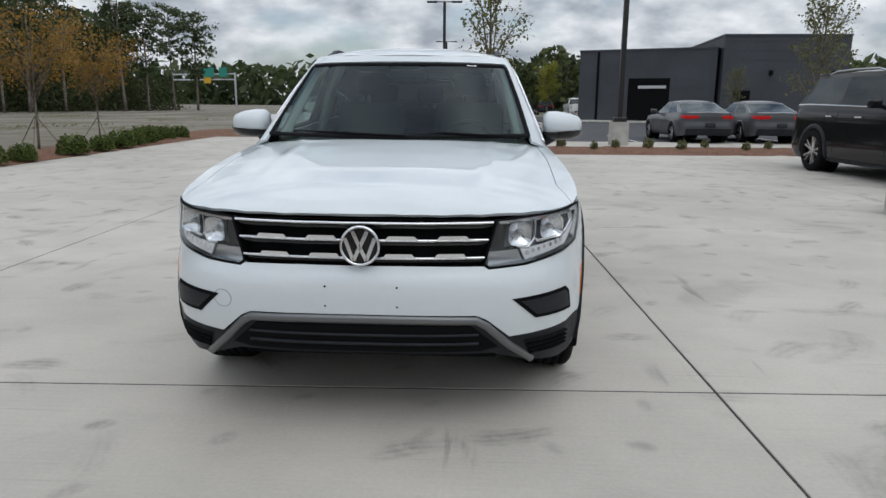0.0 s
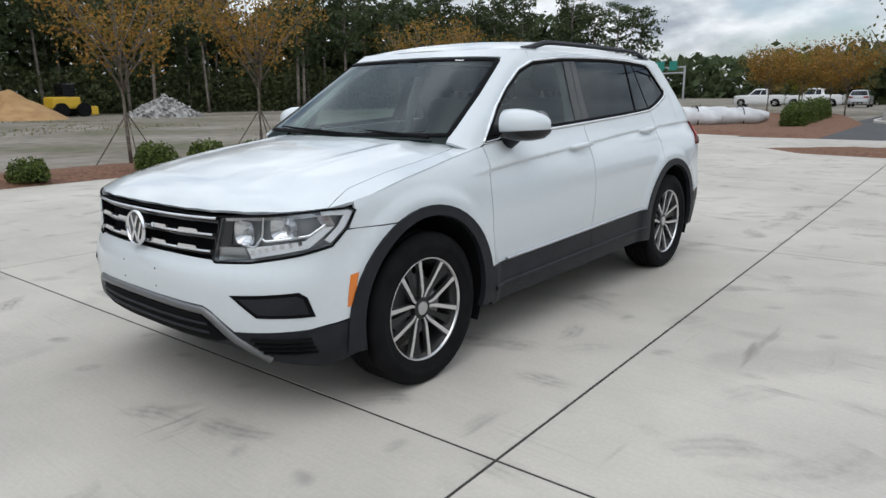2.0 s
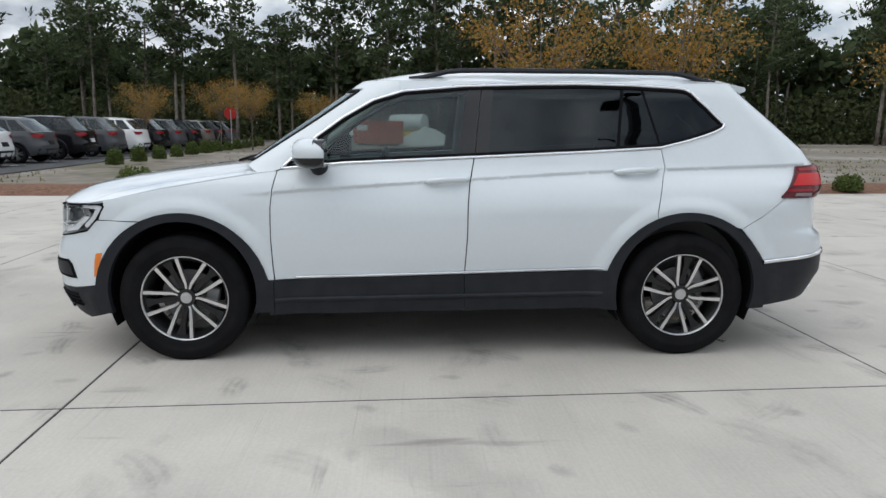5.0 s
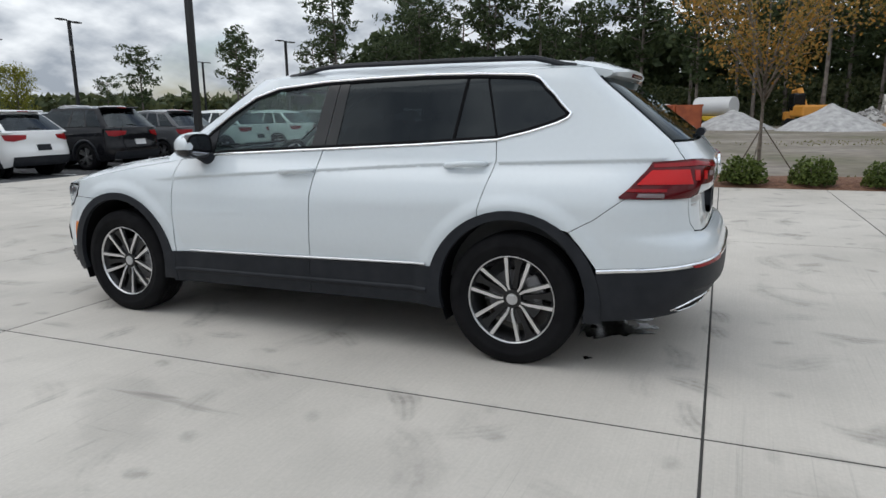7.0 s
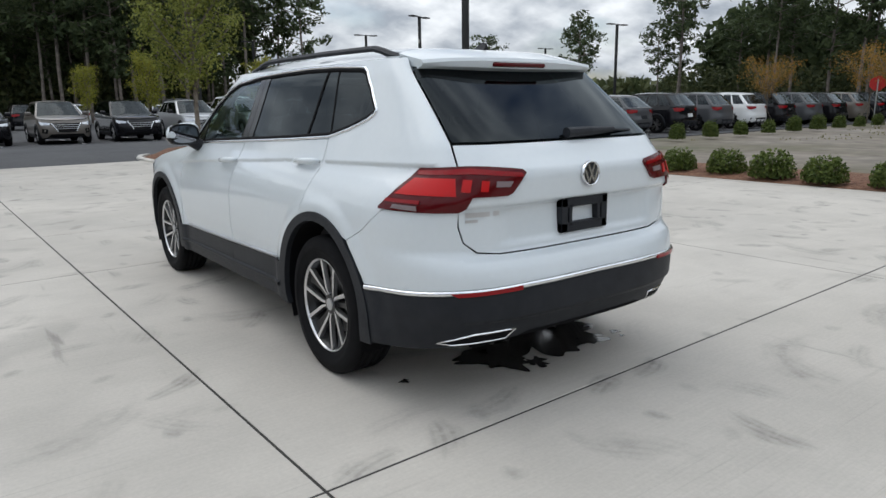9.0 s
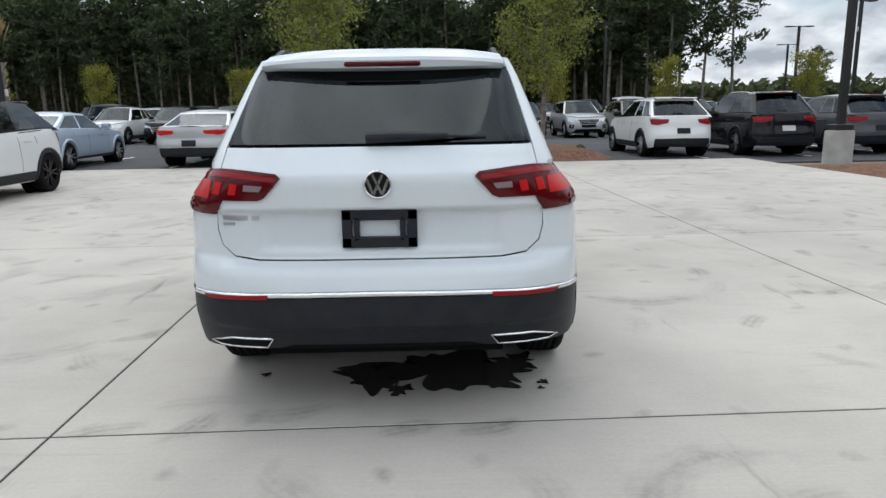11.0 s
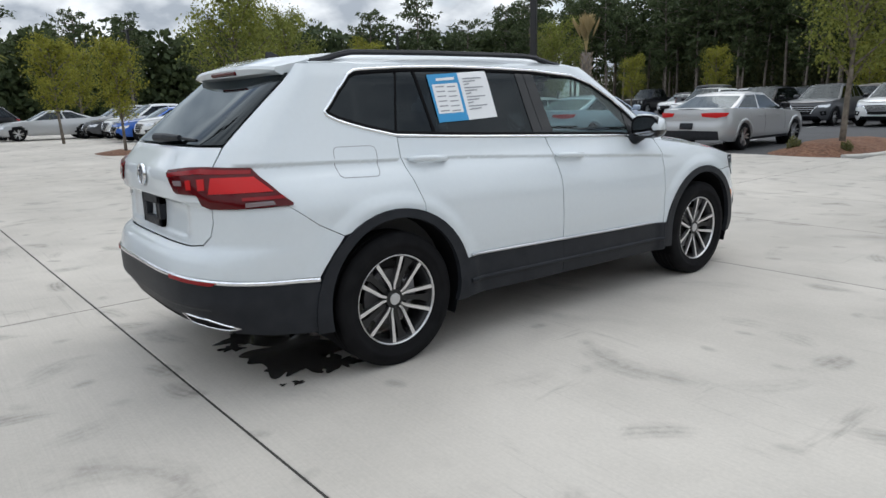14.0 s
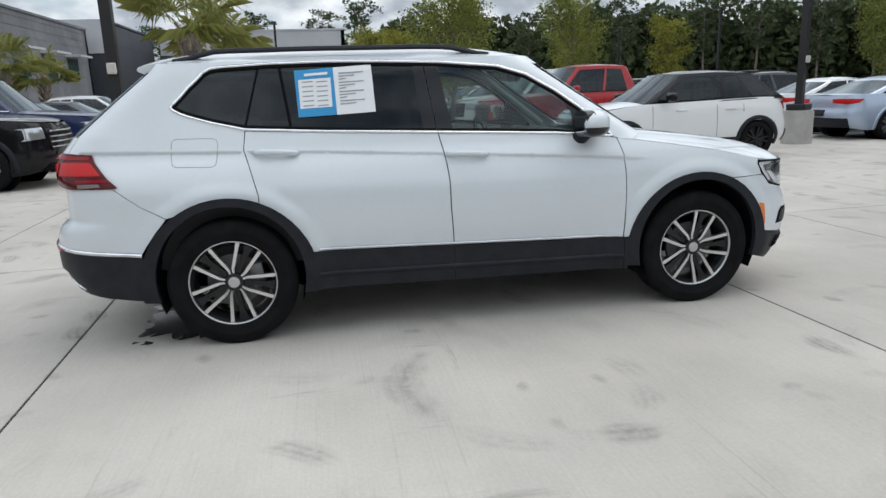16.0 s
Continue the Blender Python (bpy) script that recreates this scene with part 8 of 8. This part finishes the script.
for x, y, h, s, dry in ((10.0, 3.2, 2.75, 1, False), (15.4, 3.3, 2.8, 2, False), (21.6, 3.3, 2.6, 3, False), (20.0, 10.6, 2.6, 4, False), (24.5, 11.0, 2.4, 5, False), (28.5, 3.4, 2.8, 8, False), (13.5, -17.3, 3.0, 6, True), (19.0, -21.5, 3.0, 7, True)):
    palm(x, y, h, s, dry)


# ---------------------------------------------------------------- buildings
CLADW = varied(material("charcoal_cladding", (0.05, 0.055, 0.065), 0.55), [(0.3, (0.040, 0.044, 0.053)), (0.7, (0.060, 0.065, 0.077))], 0.5, fine=(6.0, 0.06))
WHITEW = varied(material("white_metal_panel", (0.5, 0.5, 0.52), 0.45), [(0.3, (0.46, 0.47, 0.49)), (0.7, (0.56, 0.57, 0.59))], 0.4)
GLAZE = material("green_glazing", (0.03, 0.06, 0.055), 0.05, coat=0.4)
GREENP = material("green_mullion", (0.12, 0.28, 0.22), 0.4)


def walls(name, label, plan, h, mat, courses=0.6):
    """A plain building: walls with thickness in shallow horizontal courses, parapet and roof."""
    t = thing(name, label, "building")
    n = len(plan)
    for i in range(n):
        a, b = Vector((*plan[i], 0)), Vector((*plan[(i + 1) % n], 0))
        d = (b - a).normalized()
        nr = Vector((d.y, -d.x, 0))
        w = child("wall", None, t)
        bm = bmesh.new()
        z, side_line = -0.05, []
        while z < h - 0.05:
            z1 = min(h, z + courses)
            side_line += [(0, z), (0, z1 - 0.02), (0.015, z1 - 0.02), (0.015, z1)]
            z = z1
        side_line += [(0.3, h), (0.3, -0.05)]
        ends = [[bm.verts.new(p - nr * o + Vector((0, 0, zz))) for o, zz in side_line] for p in (a, b)]
        for k in range(len(side_line)):
            j = (k + 1) % len(side_line)
            bm.faces.new((ends[0][k], ends[1][k], ends[1][j], ends[0][j]))
        bm.faces.new(ends[0])
        bm.faces.new(ends[1][::-1])
        bmesh.ops.recalc_face_normals(bm, faces=bm.faces)
        bpy.data.objects.remove(w)
        part("wall", bm, mat, t)
        bm = bmesh.new()
        q = [a + nr * 0.05, b + nr * 0.05, b - nr * 0.35, a - nr * 0.35]
        lo = [bm.verts.new(v + Vector((0, 0, h))) for v in q]
        hi = [bm.verts.new(v + Vector((0, 0, h + 0.12))) for v in q]
        for k in range(4):
            bm.faces.new((lo[k], lo[(k + 1) % 4], hi[(k + 1) % 4], hi[k]))
        bm.faces.new(hi)
        bmesh.ops.recalc_face_normals(bm, faces=bm.faces)
        part("parapet", bm, mat, t)
    bm = bmesh.new()
    bm.faces.new([bm.verts.new((*p, h - 0.2)) for p in plan])
    part("roof", bm, mat, t)
    return t


def on_wall(t, name, a, b, s0, s1, z0, z1, mat, out=0.03, depth=0.06, label=""):
    a, b = Vector((*a, 0)), Vector((*b, 0))
    d = (b - a).normalized()
    nr = Vector((d.y, -d.x, 0))
    bm = bmesh.new()
    m = Matrix.Translation(a + nr * out) @ Matrix(((d.x, nr.x, 0, 0), (d.y, nr.y, 0, 0), (0, 0, 1, 0), (0, 0, 0, 1)))
    box(bm, s0, s1, -depth, 0, z0, z1, 0, m)
    return part(name, bm, mat, t, label)


nb_ = walls("service_building", "charcoal grey flat-roofed service building with a drive-in door", [(7.8, 47.0), (16.4, 43.2), (17.4, 46.0), (26, 70), (14, 70)], 4.95, CLADW)
# no opening: a black panel on the wall stands in for the bay's dark inside
on_wall(nb_, "drive_in_door", (7.8, 47.0), (16.4, 43.2), 3.6, 6.45, 0, 3.05, BLACK, 0.03, label="open dark drive-in doorway")
on_wall(nb_, "door_sign", (7.8, 47.0), (16.4, 43.2), 4.3, 6.2, 2.35, 2.55, WHITEW, 0.06)
on_wall(nb_, "downpipe", (7.8, 47.0), (16.4, 43.2), 1.3, 1.45, 0, 4.9, BLACK, 0.08)
nb2 = walls("service_building", "taller charcoal grey wing of a service building", [(16.6, 42.6), (24.6, 42.3), (26.4, 62), (18.5, 62)], 5.7, CLADW)
on_wall(nb2, "wall_lamp", (16.6, 42.6), (24.6, 42.3), 3.0, 3.2, 3.2, 3.5, BLACK, 0.2, 0.2)
on_wall(nb2, "wall_lamp", (16.6, 42.6), (24.6, 42.3), 7.0, 7.2, 3.2, 3.5, BLACK, 0.2, 0.2)
on_wall(nb2, "service_door", (16.6, 42.6), (24.6, 42.3), 0.8, 1.9, 0, 2.2, BLACK, 0.03)
sheet_ob("pavement", [(6.6, 45.8), (20.5, 39.4), (21.5, 41.2), (8.2, 48.5)], 0.10, KERB, "pale concrete walk along the building", 0.2, cat="pavement")
# showroom to the east
eb = walls("showroom_building", "white-topped showroom with a tall glazed front", [(52, 12), (52, -2.0), (75, -2.0), (75, 14)], 6.4, WHITEW, 3.0)
eb_a, eb_b = (52, 12), (52, -2.0)
on_wall(eb, "dark_band", eb_a, eb_b, -0.1, 14.1, -0.05, 4.7, CLADW, 0.05)
for r, (z0, z1) in enumerate(((0.2, 1.6), (1.75, 3.0), (3.15, 4.4))):
    for k in range(8):
        on_wall(eb, "window", eb_a, eb_b, 4.2 + 1.2 * k, 5.25 + 1.2 * k, z0, z1, GLAZE, 0.09)
    on_wall(eb, "mullion", eb_a, eb_b, 4.1, 13.9, z1, z1 + 0.15, GREENP if r < 2 else CLADW, 0.12)
for k in range(9):
    on_wall(eb, "mullion", eb_a, eb_b, 4.05 + 1.2 * k, 4.20 + 1.2 * k, 0.2, 4.4, GREENP, 0.13)
eb2 = walls("showroom_building", "charcoal showroom wing with a white fascia", [(40, 26), (40, 12.5), (52, 12.5), (60, 26)], 6.0, CLADW, 1.2)
on_wall(eb2, "white_fascia", (40, 26), (40, 12.5), -0.1, 13.6, 4.2, 6.1, WHITEW, 0.08)
sb_ = walls("workshop_building", "grey brick workshop with canopy windows", [(20, 24), (20, 13.4), (39, 13.4), (39, 24)], 5.4, varied(material("grey_block", (0.16, 0.165, 0.175), 0.8), [(0.3, (0.13, 0.135, 0.145)), (0.7, (0.20, 0.205, 0.215))], 1.0, fine=(8.0, 0.1)), 0.4)
for k in range(5):
    w_ = on_wall(sb_, "window", (20, 13.4), (39, 13.4), 1.6 + 3.4 * k, 3.2 + 3.4 * k, 2.6, 3.7, GLAZE, 0.03)
    on_wall(sb_, "window_canopy", (20, 13.4), (39, 13.4), 1.4 + 3.4 * k, 3.4 + 3.4 * k, 3.75, 3.85, WHITEW, 0.75, 0.8)
    on_wall(sb_, "window", (20, 24), (20, 13.4), 0.8 + 2.6 * k * 0.8, 2.0 + 2.6 * k * 0.8, 2.6, 3.7, GLAZE, 0.03)


# ---------------------------------------------------------------- building site to the west
GRAVEL = varied(material("pale_gravel", (0.36, 0.35, 0.34), 0.95), [(0.3, (0.27, 0.265, 0.26)), (0.7, (0.46, 0.45, 0.44))], 2.5, 8.0, bump=0.8, bump_scale=6.0)
SAND = varied(material("orange_sand", (0.36, 0.21, 0.09), 0.95), [(0.3, (0.28, 0.155, 0.065)), (0.7, (0.43, 0.27, 0.125))], 1.2, 8.0, bump=0.6, bump_scale=4.0)
RUBBLE = varied(material("grey_rubble", (0.3, 0.29, 0.28), 0.95), [(0.3, (0.16, 0.155, 0.15)), (0.7, (0.46, 0.45, 0.43))], 2.0, 6.0, bump=0.8, bump_scale=5.0)
DUMPO = varied(material("rusty_orange_paint", (0.42, 0.10, 0.035), 0.6), [(0.3, (0.30, 0.07, 0.028)), (0.6, (0.46, 0.115, 0.04)), (0.8, (0.36, 0.12, 0.07))], 1.6, 6.0)
DIGGER = material("digger_orange", (0.62, 0.27, 0.04), 0.5)
YELLOWM = material("machine_yellow", (0.65, 0.42, 0.03), 0.5)


def heap(name, x, y, rx, ry, h, mat, label, seed, stones=0):
    V, F, n, m = [], [], 36, 14
    for i in range(m + 1):
        r = i / m
        for k in range(n):
            a = 2 * math.pi * k / n
            p = Vector((rx * r * math.cos(a), ry * r * math.sin(a), 0))
            z = h * max(0, (1 - r) ** 0.95) * (1 + 0.22 * noise.noise((p.x * 0.6 + seed, p.y * 0.6, 0))) + 0.10 * noise.noise((p.x * 1.8, p.y * 1.8, seed)) * (1 - r)
            V.append((x + p.x * (1 + 0.1 * noise.noise((math.cos(a) * 2, math.sin(a) * 2, seed))), y + p.y, z - 0.06))
    for i in range(m):
        for k in range(n):
            F.append((i * n + k, (i + 1) * n + k, (i + 1) * n + (k + 1) % n, i * n + (k + 1) % n))
    t = tagged(new(name, mesh_of(name, V, F, mat, True)), label, "spoil heap")
    if stones:
        rnd = random.Random(seed)
        bm = bmesh.new()
        for _ in range(stones * 2):
            a, r = rnd.uniform(0, 6.28), rnd.random() ** 0.6
            s = rnd.uniform(0.06, 0.19)
            m4 = Matrix.Translation((x + rx * r * math.cos(a), y + ry * r * math.sin(a), h * (1 - r) + 0.02)) @ Euler((rnd.uniform(0, 3), rnd.uniform(0, 3), 0)).to_matrix().to_4x4()
            box(bm, -s, s, -s * 0.7, s * 0.7, -s * 0.45, s * 0.45, 0, m4)
        ob = part("rubble", bm, mat, t)
        ob["kind"] = "stuff"
    return t


heap("gravel_heap", -47.5, 7.5, 3.4, 3.4, 1.75, GRAVEL, "pale grey gravel heap on bare dirt", 1)
heap("gravel_heap", -50.5, 1.4, 3.2, 3.0, 1.45, GRAVEL, "pale grey gravel heap on bare dirt", 2)
heap("sand_heap", -49.5, 13.6, 4.2, 3.4, 2.0, SAND, "orange sand heap on bare dirt", 3)
heap("rubble_heap", -45.5, 22.4, 3.0, 2.6, 1.45, RUBBLE, "heap of grey broken concrete rubble", 4, 130)
heap("rubble_heap", -53.0, 10.4, 3.2, 2.2, 1.3, RUBBLE, "heap of grey broken concrete rubble", 5, 110)
pipes = thing("pipe_stack", "stacked pale concrete pipe sections behind a sand heap", "pipes")
for k, (dx, z) in enumerate(((0, 0.4), (0.85, 0.4), (1.7, 0.4), (0.42, 1.15), (1.27, 1.15), (0.85, 1.9))):
    bm = bmesh.new()
    cone(bm, (-54.5 + dx, 11.2, z), (-54.5 + dx, 14.0, z), 0.4, 0.4, 16, False)
    cone(bm, (-54.5 + dx, 11.2, z), (-54.5 + dx, 14.0, z), 0.3, 0.3, 16, False)
    part("pipe", bm, KERB, pipes)

skip = thing("dumpster", "rusty orange steel roll-off dumpster on dirt", "dumpster", pose(-46.3, -2.3, -0.05, 0, 0, 42))
for a in ((-1.6, 1.6, -1.05, -0.98, 0.15, 1.75), (-1.6, 1.6, 0.98, 1.05, 0.15, 1.75), (-1.6, -1.53, -1.05, 1.05, 0.15, 1.75), (1.53, 1.6, -1.05, 1.05, 0.15, 1.75), (-1.6, 1.6, -1.05, 1.05, 0.15, 0.22)):
    bm = bmesh.new()
    box(bm, *a)
    part("panel", bm, DUMPO, skip)
for k in range(7):
    for s in (1, -1):
        bm = bmesh.new()
        box(bm, -1.47 + 0.49 * k - 0.06, -1.47 + 0.49 * k + 0.06, s * 1.09 - 0.05, s * 1.09 + 0.05, 0.15, 1.7)
        part("rib", bm, DUMPO, skip)
bm = bmesh.new()
box(bm, -1.65, 1.65, -1.12, -1.0, 1.68, 1.80)
box(bm, -1.65, 1.65, 1.0, 1.12, 1.68, 1.80)
part("top_rail", bm, DUMPO, skip)
bm = bmesh.new()
box(bm, -1.0, 0.2, -1.165, -1.15, 1.1, 1.5)
part("sign_plate", bm, PLATEW, skip, "faded white sign plate")
for x in (-1.3, 1.3):
    bm = bmesh.new()
    cone(bm, (x, -0.9, 0.1), (x, 0.9, 0.1), 0.1, 0.1, 12)
    part("roller", bm, BLACK, skip)


def digger(x, y, turn):
    t = thing("excavator", "orange crawler excavator standing on dirt", "excavator", pose(x, y, -0.05, 0, 0, turn))
    for s in (1, -1):
        bm = bmesh.new()
        box(bm, -1.5, 1.5, s * 0.9 - 0.25, s * 0.9 + 0.25, 0.0, 0.7, 0.25)
        part("track", bm, TYRE, t)
    bm = bmesh.new()
    box(bm, -1.5, 0.9, -1.0, 1.0, 0.8, 1.7, 0.15)
    part("upper_body", bm, DIGGER, t)
    bm = bmesh.new()
    box(bm, 0.1, 1.2, 0.1, 1.0, 1.2, 2.6, 0.1)
    part("cab", bm, GLOSSY, t)
    bm = bmesh.new()
    tube(bm, [(0.9, -0.3, 1.4), (2.2, -0.3, 2.9), (3.4, -0.3, 2.8)], [0.2, 0.24, 0.16], 6)
    part("boom", bm, DIGGER, t)
    bm = bmesh.new()
    tube(bm, [(3.3, -0.3, 2.9), (3.9, -0.3, 1.2)], [0.18, 0.12], 6)
    box(bm, 3.6, 4.3, -0.7, 0.1, 0.5, 1.2, 0.1)
    part("dipper", bm, DIGGER, t)


digger(-56.0, 6.6, 200)
park("pickup", "white", -53.5, -4.0, 20)
tank = thing("tank_trailer", "white round tank trailer with yellow equipment", "trailer", pose(-55.5, 0.0, -0.05, 0, 0, 60))
bm = bmesh.new()
cone(bm, (-1.6, 0, 1.7), (1.6, 0, 1.7), 0.75, 0.75, 20)
part("tank", bm, PLATEW, tank, smooth=40)
bm = bmesh.new()
box(bm, -1.7, 1.7, -0.6, 0.6, 0.6, 0.95, 0.04)
part("chassis", bm, YELLOWM, tank)
for x in (-1.0, 1.0):
    for s in (1, -1):
        bm = bmesh.new()
        cone(bm, (x, s * 0.6, 0.4), (x, s * 0.8, 0.4), 0.4, 0.4, 18)
        part("wheel", bm, TYRE, tank)
load = thing("wheel_loader", "small yellow wheel loader on dirt", "loader", pose(-54, 19.0, -0.05, 0, 0, 100))
bm = bmesh.new()
box(bm, -1.4, 0.8, -0.7, 0.7, 0.6, 1.5, 0.12)
part("body", bm, YELLOWM, load)
bm = bmesh.new()
box(bm, -0.5, 0.5, -0.6, 0.6, 1.5, 2.5, 0.08)
part("cab", bm, GLOSSY, load)
for x in (-0.9, 0.9):
    for s in (1, -1):
        bm = bmesh.new()
        cone(bm, (x, s * 0.6, 0.5), (x, s * 0.95, 0.5), 0.55, 0.55, 18)
        part("wheel", bm, TYRE, load)
bm = bmesh.new()
box(bm, 1.4, 2.0, -1.0, 1.0, 0.1, 0.8, 0.08)
part("bucket", bm, YELLOWM, load)

# wrapped bundles by the drive, road sign, stop sign
tarp = varied(material("white_sheeting", (0.55, 0.56, 0.58), 0.5), [(0.3, (0.45, 0.46, 0.48)), (0.7, (0.66, 0.66, 0.67))], 1.5, bump=0.6, bump_scale=3.0)
for k, (x, y, a) in enumerate(((-8.2, 24.6, 30), (-6.9, 26.2, 40), (-7.4, 28.5, 20))):
    bn = thing("wrapped_bundle", "loosely wrapped white plastic bundle lying on dirt", "bundle", pose(x, y, -0.03, 0, 0, a))
    V, F = [], []
    for i in range(13):
        for j in range(12):
            b = 2 * math.pi * j / 12
            r = 0.42 * (1 - 0.6 * abs(i / 6 - 1) ** 4) * (1 + 0.35 * noise.noise((i * 0.5, math.cos(b) * 1.5, math.sin(b) * 1.5 + k)))
            V.append((-1.9 + 0.32 * i, r * 1.4 * math.cos(b), max(0.0, 0.36 + r * math.sin(b))))
    for i in range(12):
        for j in range(12):
            F.append((i * 12 + j, i * 12 + (j + 1) % 12, (i + 1) * 12 + (j + 1) % 12, (i + 1) * 12 + j))
    F += [tuple(range(12))[::-1], tuple(144 + j for j in range(12))]
    child("sheeting", mesh_of("sheeting", V, F, tarp, True), bn)
    for i in (3, 9):
        bm = bmesh.new()
        cone(bm, (-1.9 + 0.32 * i - 0.02, 0, 0.36), (-1.9 + 0.32 * i + 0.02, 0, 0.36), 0.52, 0.52, 14, False)
        part("strap", bm, BLACK, bn)
gantry = thing("highway_sign", "green highway sign on a steel gantry far off", "road sign", pose(-62, 150, 0, 0, 0, -20))
bm = bmesh.new()
for x in (-9, 9):
    cone(bm, (x, 0, 0), (x, 0, 7.5), 0.22, 0.22, 8)
tube(bm, [(-9, 0, 7.2), (9, 0, 7.2)], 0.18, 6)
tube(bm, [(-9, 0, 6.0), (9, 0, 6.0)], 0.18, 6)
part("gantry_frame", bm, SATIN, gantry)
for x, c, w in ((2, (0.01, 0.22, 0.17), 3.0), (6.0, (0.01, 0.22, 0.17), 2.2), (1.5, (0.55, 0.33, 0.02), 2.0)):
    bm = bmesh.new()
    z0 = 6.6 if c[0] < 0.1 else 5.2
    box(bm, x - w / 2, x + w / 2, -0.35, -0.28, z0, z0 + 2.0 if c[0] < 0.1 else z0 + 1.3)
    part("sign_panel", bm, material("sign_paint", c, 0.5), gantry)
for x, y in ((-34.5, -10.0),):
    st_ = thing("stop_sign", "red eight-sided stop sign on a post", "road sign", pose(x, y, 0, 0, 0, -60))
    bm = bmesh.new()
    cone(bm, (0, 0, -0.05), (0, 0, 2.2), 0.03, 0.03, 8)
    part("post", bm, SATIN, st_)
    bm = bmesh.new()
    r = bmesh.ops.create_cone(bm, cap_ends=True, segments=8, radius1=0.36, radius2=0.36, depth=0.02)
    bmesh.ops.transform(bm, matrix=Matrix.Translation((0, -0.05, 2.0)) @ Matrix.Rotation(radians(90), 4, "X") @ Matrix.Rotation(radians(22.5), 4, "Z"), verts=r["verts"])
    part("sign_face", bm, material("stop_red", (0.45, 0.02, 0.02), 0.4), st_)
    fc = bpy.data.curves.new("stop_word", "FONT")
    fc.body, fc.size, fc.align_x, fc.align_y, fc.extrude = "STOP", 0.24, "CENTER", "CENTER", 0.002
    w_ = new("word", fc)
    w_.parent = st_
    w_.matrix_basis = pose(0, -0.065, 2.0, 90, 0, 0)
    w_.data.materials.append(PAINTLINE)
bin_ = thing("utility_cabinet", "small grey utility cabinet on a mulched island", "cabinet", pose(-2.6, 46.3, 0.08))
bm = bmesh.new()
box(bm, -0.35, 0.35, -0.3, 0.3, 0, 0.8, 0.04)
part("housing", bm, GREYTRIM, bin_)
bm = bmesh.new()
box(bm, -0.30, 0.30, -0.315, -0.30, 0.08, 0.70, 0.005)
part("door", bm, SATIN, bin_)
bol = thing("bollard", "short white bollard beside the drive", "bollard", pose(1.24, 17.9, 0))
bm = bmesh.new()
cone(bm, (0, 0, -0.02), (0, 0, 0.35), 0.09, 0.07, 14)
part("post", bm, KERB, bol)

# ---------------------------------------------------------------- concrete slabs, pavers
US = [-8.53] + [1.442 + 4.65 * k for k in range(-1, 10)]
VS = [-14.2, -11.9, -10.3, -8.1, -6.0, -3.92, -1.820, 2.340, 4.0, 6.4, 8.2, 10.5, 12.72, 15.9, 18.85, 20.2]
SLABS = {}
for u0, u1 in zip(US, US[1:]):
    for v0, v1 in zip(VS, VS[1:]):
        if v0 >= 18.8 and u0 > -3.5:
            continue
        if v1 <= -11.85 and not (-3.3 < u0 < 1.0):
            continue
        if u1 - u0 < 1.0:
            continue
        a = u0
        key = (round(u1 - a, 3), round(v1 - v0, 3))
        if key not in SLABS:
            w, h = key[0] / 2 - 0.006, key[1] / 2 - 0.006
            bm = bmesh.new()
            e = 0.003
            rings = [[bm.verts.new((x * (w - i), y * (h - i), z)) for x, y in ((-1, -1), (1, -1), (1, 1), (-1, 1))] for i, z in ((0, -0.018), (0, -e), (e, 0))]
            for p, q in zip(rings, rings[1:]):
                for k in range(4):
                    bm.faces.new((p[k], p[(k + 1) % 4], q[(k + 1) % 4], q[k]))
            bm.faces.new(rings[-1])
            SLABS[key] = bm_mesh("slab", bm, CONC)
        c = lot((a + u1) / 2, (v0 + v1) / 2)
        child("slab", SLABS[key], pavement, "", pose(c.x, c.y, 0, 0, 0, math.degrees(LOT)))
for k, u in enumerate(u for u in US if u > -8.0):
    bm = bmesh.new()
    box(bm, u - 0.0055, u + 0.0055, -14.2, 20.2 if u < -3.0 else 18.8, -0.03, -0.002)
    child("joint", bm_mesh("joint", bm, DARKJOINT), pavement, "", pose(0, 0, 0, 0, 0, math.degrees(LOT)))
for v in VS[1:-1]:
    bm = bmesh.new()
    box(bm, -8.5, US[-1], v - 0.0055, v + 0.0055, -0.03, -0.0022)
    child("joint", bm_mesh("joint", bm, DARKJOINT), pavement, "", pose(0, 0, 0, 0, 0, math.degrees(LOT)))
bm = bmesh.new()
box(bm, -0.096, 0.096, -0.046, 0.046, -0.02, 0.012, 0.004, seg=1)
PV = bm_mesh("brick", bm, BRICKP)
for i in range(22):
    for j in range(13):
        u = 5.32 + 0.2 * i + (0.1 if j % 2 else 0)
        v = -2.70 + 0.118 * j
        if u > 9.5:
            continue
        c = lot(u, v)
        child("brick", PV, pav, "", pose(c.x, c.y, 0.0, 0, 0, math.degrees(LOT)))
